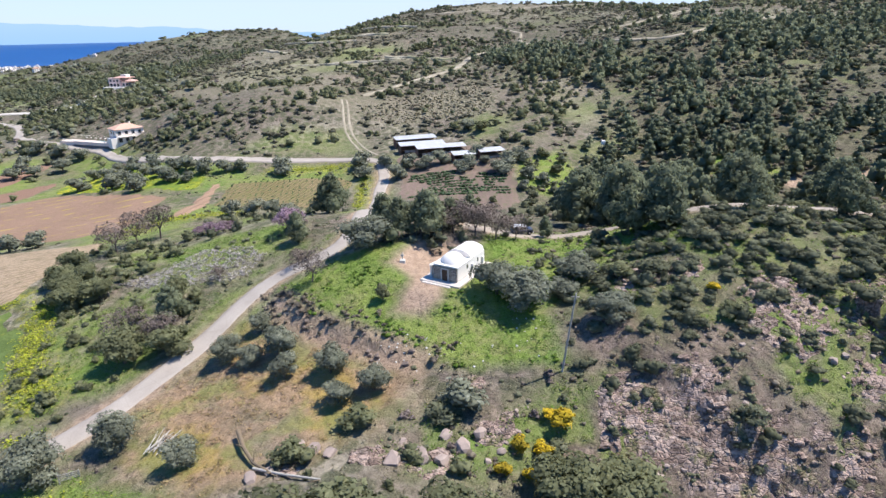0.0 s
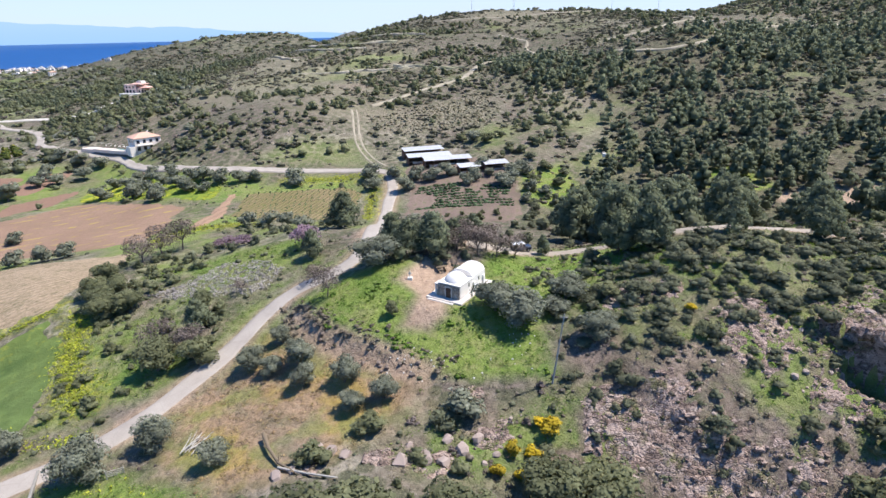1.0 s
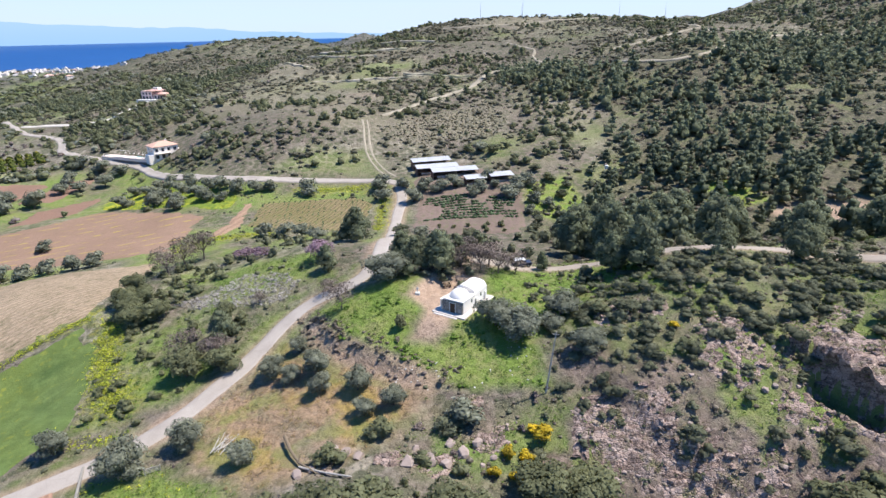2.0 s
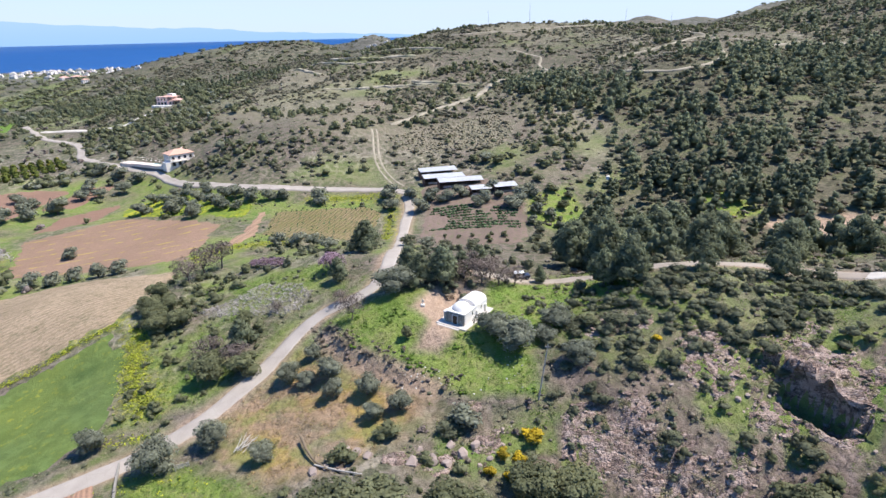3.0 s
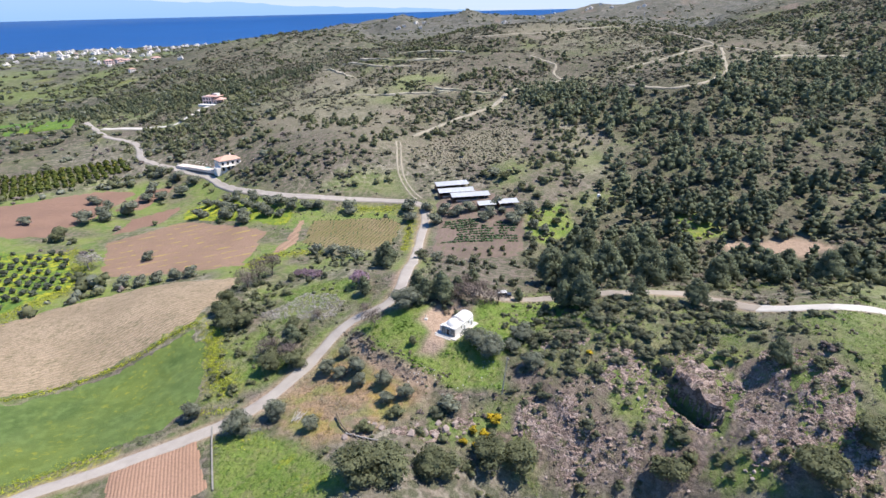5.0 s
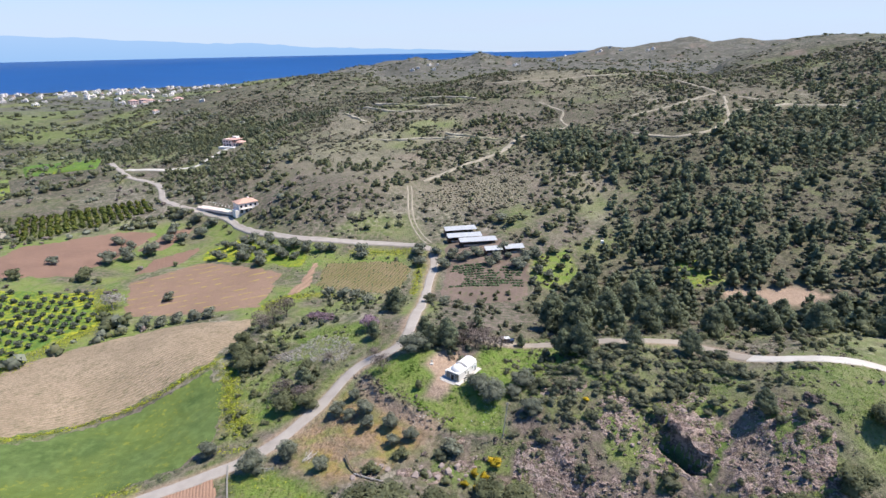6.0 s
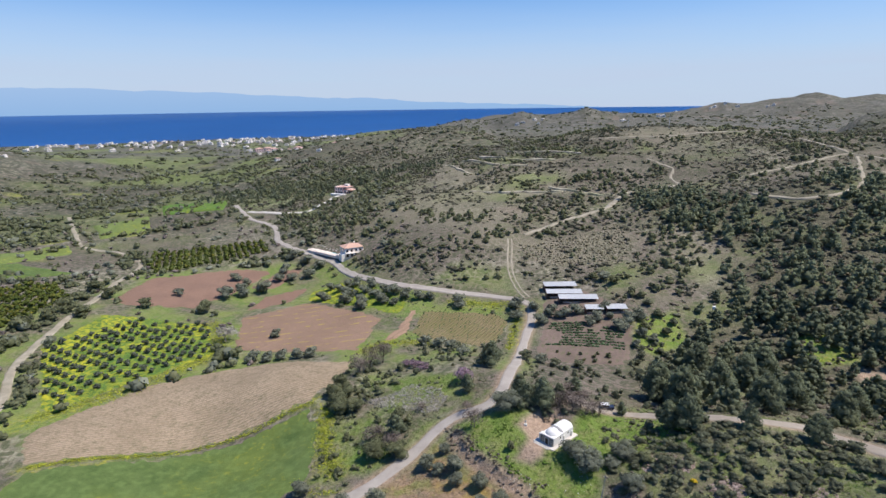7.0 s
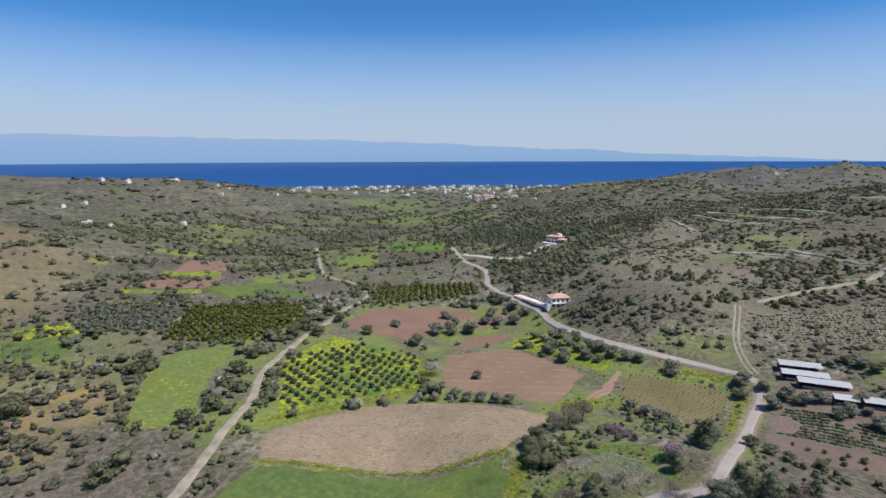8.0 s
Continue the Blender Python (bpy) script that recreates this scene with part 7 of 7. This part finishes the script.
def overhang(path, reach, thick, up, seed, label):
    """A jutting shelf of rock along a cliff's edge; the drop lies on the line's right-hand side."""
    line = dense(path, 0.3)
    t = np.gradient(line, axis=0)
    t /= np.linalg.norm(t, axis=1)[:, None]
    out = np.c_[-t[:, 1], t[:, 0]] * -1
    f = np.linspace(0, 1, len(line))
    bulge = np.sin(math.pi * f) ** 0.5
    top = height(line[:, 0] - 2.0 * out[:, 0], line[:, 1] - 2.0 * out[:, 1])
    profile = [(-2.0, -1.6), (-1.3, -0.1), (-0.6, 0.3), (0.3, 0.3), (0.8, 0.2), (1.0, -0.25), (0.9, -0.7), (0.5, -1.0), (-0.6, -1.1), (-2.5, -1.3)]
    rows = []
    for a, b in profile:
        px, py = line[:, 0] + out[:, 0] * np.where(a > 0, a * reach, a) * (bulge if a > 0 else 1), line[:, 1] + out[:, 1] * np.where(a > 0, a * reach, a) * (bulge if a > 0 else 1)
        rough = 0.65 * fractal(px * 1.3 + 7 * b, py + 5 * b, 1.8, seed, 3)
        big, split = cracks(px / 1.5 + b, py, 1.1, seed + 3)
        rows.append(np.c_[px + rough, py - 0.5 * rough, top + up + b * thick * (0.5 + 0.5 * bulge) + 0.9 * (big - 0.5) + rough])
    V = np.vstack(rows)
    n, m = len(line), len(profile)
    k = (np.arange(m)[:, None] * n + np.arange(n - 1)).ravel()
    F = np.vstack([np.c_[k, k + 1, (k + n + 1) % (n * m)], np.c_[k, (k + n + 1) % (n * m), (k + n) % (n * m)]])
    base = Vector((*line[0], float(top[0])))
    t_ = thing("rock_shelf", Matrix.Translation(base), label, "rock")
    part("shelf", mesh_from("shelf", V - np.array(base), F, M_CRAG), None, t_)


overhang([(50.0, 58.4), (52.5, 56.2), (55.0, 52.6), (56.0, 49.4)], 2.4, 0.8, 0.1, 610, "jutting brown rock shelf above a dark hollow")

# leaning pole on the slope
gz = ground_at(13.0, 57.5)
pole = thing("utility_pole", pose(13.0, 57.5, gz, 0, 6, 0), "tall silvery wooden utility pole leaning slightly", "pole")
part("post", rod(bmesh.new(), (0, 0, -0.6), (0, 0, 10.0), 0.13, 0.08, 10), M_POLE, pole)
part("crossarm", solid(0, 0, 9.5, 0.9, 0.1, 0.1), M_POLE, pole)

# dead branches and a stick heap below the orchard


def fallen_tree(path, r, label):
    pts = [Vector((x, y, ground_at(x, y) + up)) for x, y, up in path]
    t = thing("fallen_trunk", pose(*pts[0]), label, "fallen tree")
    inv = Matrix.Translation(-pts[0])
    bm = bmesh.new()
    for k, (a, b) in enumerate(zip(pts, pts[1:])):
        rod(bm, inv @ a, inv @ b, r * (1 - 0.15 * k), r * (0.85 - 0.15 * k), 8)
    part("trunk", bm, M_WOOD if r > 0.2 else M_POLE, t)
    for k, p in enumerate(pts[1:]):
        q = inv @ p
        part("branch", rod(bmesh.new(), q, q + Vector((rs.uniform(-1.6, 1.6), rs.uniform(-1, 1.6), rs.uniform(0.3, 1.1))), r * 0.4, r * 0.1, 6), M_WOOD, t)


fallen_tree([(-24.0, 53.4, 0.9), (-22.4, 50.4, 0.8), (-20.4, 47.6, 0.5), (-18.0, 45.6, 0.35)], 0.26, "dark dead trunk lying on the slope")
fallen_tree([(-20.2, 46.8, 0.4), (-16.5, 45.0, 0.4), (-12.6, 43.6, 0.3)], 0.16, "pale bleached log lying beside boulders")
heap = thing("stick_heap", pose(-33.4, 54.6, ground_at(-33.4, 54.6)), "heap of pale cut branches on the slope", "branches")
for k in range(16):
    a = rs.uniform(-0.5, 0.5)
    x0, y0 = rs.uniform(-1.4, 1.4), rs.uniform(-0.8, 0.8)
    part("stick", rod(bmesh.new(), (x0 - 1.6 * math.cos(1.2 + a), y0 - 1.6 * math.sin(1.2 + a), 0.1 + 0.03 * k), (x0 + 1.6 * math.cos(1.2 + a), y0 + 1.6 * math.sin(1.2 + a), 0.15 + 0.04 * k), 0.06, 0.03, 5), M_POLE, heap)


def gate(x, y, turn, label):
    g = thing("wooden_gate", pose(x, y, ground_at(x, y), 0, 0, turn), label, "gate")
    for k in (-1, 1):
        part("post", solid(1.0 * k, 0, -0.2, 0.1, 0.1, 1.3), M_POLE, g)
    for k in range(4):
        part("rail", solid(0, 0, 0.2 + 0.24 * k, 2.0, 0.05, 0.08), M_POLE, g)


gate(-42.6, 51.0, 25, "weathered slatted gate beside the olive tree")

# concrete channel beside the red plot
chan = [(-54.3, 53.2), (-51.5, 47), (-48.5, 41), (-45.5, 35)]
ch = thing("garden_wall", pose(*chan[0], ground_at(*chan[0])), "low grey concrete wall between garden plots", "wall", kind="structure")
for (ax, ay), (bx, by) in zip(chan, chan[1:]):
    mx, my = (ax + bx) / 2 - chan[0][0], (ay + by) / 2 - chan[0][1]
    part("wall_section", solid(mx, my, ground_at((ax + bx) / 2, (ay + by) / 2) - ground_at(*chan[0]) - 0.5, math.hypot(bx - ax, by - ay), 0.35, 0.95, 0.03, math.degrees(math.atan2(by - ay, bx - ax))), M_CHANNEL, ch)

# bee box on the green terrace
bz = ground_at(56.5, 206)
bee = thing("water_tank", pose(56.5, 206, bz), "small white tank on a post stand", "tank")
part("tank", solid(0, 0, 1.2, 1.3, 1.3, 1.4, 0.12), M_WHITE, bee)
for sx in (-0.5, 0.5):
    for sy in (-0.5, 0.5):
        part("leg", solid(sx, sy, -0.3, 0.12, 0.12, 1.55), M_ZINC, bee)


def jeep(x, y, turn):
    c = thing("jeep", pose(x, y, ground_at(x, y) + 0.16, 0, 0, turn), "dark blue jeep with a white roof parked on the lane", "car")
    body = part("body", solid(0, 0, 0.42, 3.9, 1.66, 0.62, 0.08), M_CARPAINT, c)
    part("bonnet", solid(1.3, 0, 1.0, 1.2, 1.5, 0.12, 0.05), M_CARPAINT, c)
    part("cabin", solid(-0.55, 0, 1.02, 2.5, 1.52, 0.62, 0.1), M_GLASS, c, "dark glazed cabin")
    part("roof", solid(-0.6, 0, 1.62, 2.5, 1.56, 0.12, 0.05), M_CARROOF, c, "white roof")
    for sx in (-1.25, 1.25):
        for sy in (-0.75, 0.75):
            wheel = part("wheel", rod(bmesh.new(), (sx, sy - 0.11, 0.36), (sx, sy + 0.11, 0.36), 0.36, None, 18), M_TYRE, c)
            part("rim", rod(bmesh.new(), (sx, sy - 0.12, 0.36), (sx, sy + 0.12, 0.36), 0.18, None, 12), M_ZINC, wheel)
    for sy in (-0.55, 0.55):
        part("headlight", rod(bmesh.new(), (1.93, sy, 0.82), (1.98, sy, 0.82), 0.12, None, 12), M_CARROOF, c)
    part("bumper", solid(1.98, 0, 0.42, 0.14, 1.6, 0.18, 0.03), M_ZINC, c)


jeep(13.6, 99.6, 12)
plant("conifer", PINE, 17.6, 97.6, 3.6, 1.25, "small dark conifer beside the parked jeep")


def shed(x, y, turn, length, depth, high, label, panels=9):
    z = ground_at(x, y)
    s_ = thing("shed", pose(x, y, z, 0, 0, turn), label, "shed", "farm sheds")
    n = max(3, int(length / 3))
    for k in range(n + 1):
        for sy in (-1, 1):
            part("post", solid(-length / 2 + 0.2 + (length - 0.4) * k / n, sy * (depth / 2 - 0.2), -0.8, 0.14, 0.14, high + 0.8 + 0.25 * sy), M_WOOD, s_)
    part("back_wall", solid(0, depth / 2 - 0.08, -0.8, length, 0.12, high + 0.7), M_RUSTY, s_, "dark sheet back wall")
    part("side_wall", solid(-length / 2 + 0.06, 0, -0.8, 0.1, depth - 0.3, high * 0.85 + 0.7), M_RUSTY, s_)
    part("front_rail", solid(0, -depth / 2 + 0.1, 0.55, length, 0.06, 0.14), M_WOOD, s_)
    part("trough", solid(0, -depth / 2 + 0.7, -0.3, length * 0.8, 0.5, 0.75, 0.04), M_SLAB, s_)
    rise = 0.5
    for k in range(panels):
        bm = bmesh.new()
        w = length / panels
        folds = 8
        rows = []
        for j in range(folds + 1):
            px = -length / 2 - 0.1 + w * k + (w + 0.04) * j / folds
            up = 0.05 * (j % 2) + 0.012 * (k % 3)
            rows.append([bm.verts.new((px, yy, high + up + rise * (yy / depth) + t)) for t in (0.0, 0.03) for yy in (-depth / 2 - 0.35, depth / 2 + 0.3)])
        for a, b in zip(rows, rows[1:]):
            bm.faces.new((a[0], a[1], b[1], b[0])), bm.faces.new((a[2], b[2], b[3], a[3]))
            bm.faces.new((a[0], b[0], b[2], a[2])), bm.faces.new((a[1], a[3], b[3], b[1]))
        part("roof_sheet", bm, M_ZINC, s_)
    return s_


shed(-11.4, 219.8, 17, 16, 5.0, 2.6, "long open shed with a pale metal roof")
shed(-8.6, 211.5, 15, 17, 4.6, 2.5, "long open shed with a pale metal roof")
shed(-1.6, 205.6, 14, 18, 4.6, 2.4, "long open shed with a dusty metal roof")
shed(6.2, 195.2, 15, 8, 4.0, 2.3, "short open shed with a pale metal roof", 4)
shed(15.6, 196.2, 15, 9, 4.2, 2.4, "short open shed with a clean metal roof", 5)


def hip_roof(bm, w, d, z, rise, over=0.5):
    w, d = w / 2 + over, d / 2 + over
    r = max(0.05, w - d)
    lo = [bm.verts.new(p) for p in ((-w, -d, z), (w, -d, z), (w, d, z), (-w, d, z))]
    base = [bm.verts.new((v.co.x, v.co.y, z - 0.18)) for v in lo]
    a, b = bm.verts.new((-r, 0, z + rise)), bm.verts.new((r, 0, z + rise))
    for f in ((lo[0], lo[1], b, a), (lo[1], lo[2], b), (lo[2], lo[3], a, b), (lo[3], lo[0], a)):
        bm.faces.new(f)
    for k in range(4):
        bm.faces.new((base[k], base[(k + 1) % 4], lo[(k + 1) % 4], lo[k]))
    bm.faces.new(base[::-1])
    return bm


def window(parent, x, y, z, w, h, out=0.06, along_x=True, name="window"):
    frame_ = solid(x, y, z, w + 0.2 if along_x else out, out if along_x else w + 0.2, h + 0.2, 0.01)
    f = part(name, frame_, M_PLASTER, parent)
    part("pane", solid(x, y, z + 0.1, w if along_x else out + 0.04, out + 0.04 if along_x else w, h), M_GLASS, f)
    return f


# the white villa by the road
vx, vy = -148.0, 269.0
vz = ground_at(vx, vy - 3)
villa = thing("villa", pose(vx, vy, vz, 0, 0, 46), "white two-storey villa with an orange tiled roof", "house")
part("wall", solid(0, 0, -2, 12, 9, 8.2, 0.05), M_PLASTER, villa)
part("wing", solid(8.2, -0.5, -2, 6.4, 8, 6.2, 0.05), M_PLASTER, villa, "lower white side wing")
part("porch", solid(-6.8, -2.0, -2, 3.4, 5, 4.6, 0.05), M_PLASTER, villa)
part("roof", hip_roof(bmesh.new(), 12, 9, 6.3, 2.0), M_TILE, villa, "orange tiled hip roof")
part("wing_roof", hip_roof(bmesh.new(), 6.4, 8, 4.35, 1.1, 0.3), M_TILE, villa)
part("chimney", solid(2.5, 1.5, 6.6, 0.8, 0.8, 2.0, 0.03), M_PLASTER, villa)
part("balcony", solid(-1.5, -5.2, 2.9, 7, 1.6, 0.18), M_PLASTER, villa)
for k in range(8):
    part("baluster", solid(-4.8 + 0.95 * k, -5.9, 3.08, 0.12, 0.12, 0.85), M_PLASTER, villa)
part("handrail", solid(-1.5, -5.9, 3.9, 7, 0.16, 0.1), M_PLASTER, villa)
for k in range(4):
    window(villa, -4.4 + 2.9 * k, -4.52, 3.6, 1.3, 1.6)
    window(villa, -4.4 + 2.9 * k, -4.52, 0.4, 1.5, 1.9)
for k in range(2):
    window(villa, 6.9 + 2.7 * k, -4.52, 1.4, 1.4, 1.5)
    window(villa, -6.02, -2 + 3.4 * k, 3.6, 1.2, 1.5, along_x=False)
terrace = thing("terrace", pose(-165.5, 274.0, ground_at(-164, 279) - 2.5, 0, 0, -23), "pale raised terrace beside the villa with a pool", "terrace", kind="structure")
part("deck", solid(-1, 0.5, -4.5, 38, 10, 5.6), M_CREAM, terrace)
part("retaining_wall", solid(3, -4.75, -4.8, 26, 0.6, 4.9, 0.05), M_RETAIN, terrace, "dark grey stone retaining wall")
part("parapet", solid(3, -4.75, 0.1, 26, 0.5, 1.5, 0.03), M_CREAM, terrace, "white parapet wall")
part("pool", solid(3.5, 1.5, 1.03, 7.0, 3.0, 0.1), M_POOL, terrace, "turquoise pool")
for k in range(24):
    part("baluster", solid(-18.5 + 1.6 * k, -4.2, 1.1, 0.2, 0.2, 0.9), M_PLASTER, terrace)
part("handrail", solid(0, -4.2, 2.0, 37, 0.24, 0.14), M_PLASTER, terrace)
part("garden_wall", solid(-7, 5.2, 1.0, 22, 0.3, 1.5), M_PLASTER, terrace)
for k in range(5):
    part("planter", solid(-11.5 + 3.2 * k, 3.6, 1.1, 1.0, 1.0, 0.9, 0.08), M_PLASTER, terrace)
for k in range(4):
    part("sunbed", solid(10.8 + 1.1 * (k % 2), -2.4 + 1.3 * k, 1.1, 0.8, 1.7, 0.4, 0.05), M_RETAIN, terrace)

# the pink house up the hill
px, py = -231, 431
pz = ground_at(px, py - 4)
pink = thing("pink_house", pose(px, py, pz, 0, 0, -14), "pink two-storey house with tiled roofs and arches", "house")
part("wall", solid(-4.5, 0, -2, 10, 9, 8.0, 0.05), M_PINKWALL, pink)
part("wing", solid(5, 0.5, -2, 9.5, 8, 5.6, 0.05), M_PINKWALL, pink)
part("tower", solid(1.2, 1.0, 3.0, 4.4, 4.4, 5.2, 0.05), M_PLASTER, pink, "whitish stair tower")
part("roof", hip_roof(bmesh.new(), 10, 9, 6.1, 1.4), M_PINKTILE, pink)
for v in pink.children[-1:]:
    v.location.x = -4.5
wing_roof = part("wing_roof", hip_roof(bmesh.new(), 9.5, 8, 3.7, 1.5), M_PINKTILE, pink)
wing_roof.location.x = 5
for k in range(3):
    window(pink, -7.4 + 2.9 * k, -4.52, 3.2, 1.3, 1.5)
    window(pink, -7.4 + 2.9 * k, -4.52, 0.0, 1.7, 2.0)
    window(pink, 2.4 + 2.6 * k, -3.52, 0.4, 1.3, 1.7)
part("terrace", solid(-2, -7, -2.6, 17, 5, 2.6, 0.05), M_PLASTER, pink)


def cottage(name, w, d, h, wall, roof, label, seed, flat=False):
    t = thing(name, pose(0, 0, 0), label, "house", "houses of the coast village")
    part("wall", solid(0, 0, -3, w, d, h + 3, 0.04), wall, t)
    if flat:
        part("parapet", solid(0, 0, h, w + 0.2, d + 0.2, 0.5), wall, t)
        part("stair_tower", solid(w * 0.22, d * 0.1, h + 0.4, w * 0.35, d * 0.4, 2.4), wall, t)
    else:
        part("roof", hip_roof(bmesh.new(), w, d, h, 0.16 * w), roof, t)
    for k in range(3):
        for j in range(max(1, int(h / 3))):
            part("window", solid(-w * 0.3 + w * 0.3 * k, -d / 2 - 0.02, 0.9 + 3.0 * j, w * 0.13, 0.1, 1.5), M_GLASS, t)
    return t


KINDS = [
    cottage("house", 13, 9, 6.2, M_PLASTER, M_TILE, "white village house with an orange tiled roof", 1),
    cottage("house", 16, 10, 6.5, M_PLASTER, M_TILE, "white flat-roofed village house", 2, True),
    cottage("house", 10, 8, 3.6, M_PLASTER, M_TILE, "small white single-storey house", 3, True),
    cottage("house", 14, 10, 6.2, M_PINKWALL, M_PINKTILE, "pinkish village house with a tiled roof", 4),
]
SPOTS = [(-997, 382, 2), (-690, 203, 1), (-676, 221, 2), (-692, 314, 2), (-872, 587, 2), (-807, 220, 2), (-828, 253, 2), (-275, 1635, 2), (-262, 1660, 1), (-215, 1640, 2), (-217, 1753, 1), (-240, 1740, 2), (115, 1761, 1), (128, 1765, 2), (195, 2180, 1), (305, 2155, 1), (318, 2160, 2), (354, 2186, 1), (384, 2133, 2), (472, 2112, 1), (490, 2118, 2), (17, 1677, 2), (-477, 704, 0), (-409, 708, 2), (-1128, 1369, 1), (-745, 1108, 3), (-720, 1090, 0), (-700, 1130, 1), (-1230, 1663, 1)]
hs = random.Random(31)
for k in range(130):
    a, d = radians(-hs.triangular(24, 56, 36)), hs.triangular(1500, 2140, 2110)
    SPOTS.append((12 + d * math.sin(a), -55 + d * math.cos(a), hs.choice((0, 1, 1, 1, 2, 2, 2, 2))))
for k in range(26):
    SPOTS.append((hs.gauss(-640, 110), hs.gauss(1120, 120), hs.choice((0, 1, 1, 2, 3))))
for k in range(5):
    a, d = radians(-hs.uniform(57, 76)), hs.uniform(1000, 1350)
    SPOTS.append((12 + d * math.sin(a), -55 + d * math.cos(a), hs.choice((1, 2, 2))))
used = [False] * 4
for x, y, kind in SPOTS:
    z = ground_at(x, y)
    if z < SEA + 1:
        continue
    m = pose(x, y, z + 0.1, 0, 0, hs.uniform(0, 60)) @ Matrix.Diagonal(((1.1,) * 3 if math.hypot(x, y) > 1060 else (0.6,) * 3) + (1,))
    if used[kind]:
        copy_thing(KINDS[kind], m)
    else:
        KINDS[kind].matrix_world, used[kind] = m, True
        bpy.context.view_layer.update()

# field hut, white tank on the hill terrace
hut = thing("hut", pose(-212, 75.5, ground_at(-212, 75.5), 0, 0, 30), "small pale concrete hut beside the track", "hut")
part("wall", solid(0, 0, -0.6, 4.2, 3.4, 2.9, 0.04), M_SLAB, hut)
part("roof", solid(0, 0, 2.3, 4.6, 3.8, 0.18), M_SLAB, hut)
part("door", solid(0.6, -1.72, 0, 0.9, 0.08, 1.9), M_DOOR, hut)
part("window", solid(-1.0, -1.72, 1.0, 0.7, 0.08, 0.6), M_GLASS, hut)

# masts along the skyline
for x, y, h in [(58, 560, 16), (150, 575, 15), (62, 610, 15), (175, 520, 12), (20, 580, 12)]:
    mast = thing("mast", pose(x, y, ground_at(x, y)), "thin grey mast on the ridge", "mast", "masts on the ridge")
    part("pole", rod(bmesh.new(), (0, 0, -1), (0, 0, h), 0.16, 0.09, 8), M_ZINC, mast)
    part("antenna", rod(bmesh.new(), (0, 0, h), (0, 0, h + 2.2), 0.05, 0.03, 6), M_ZINC, mast)
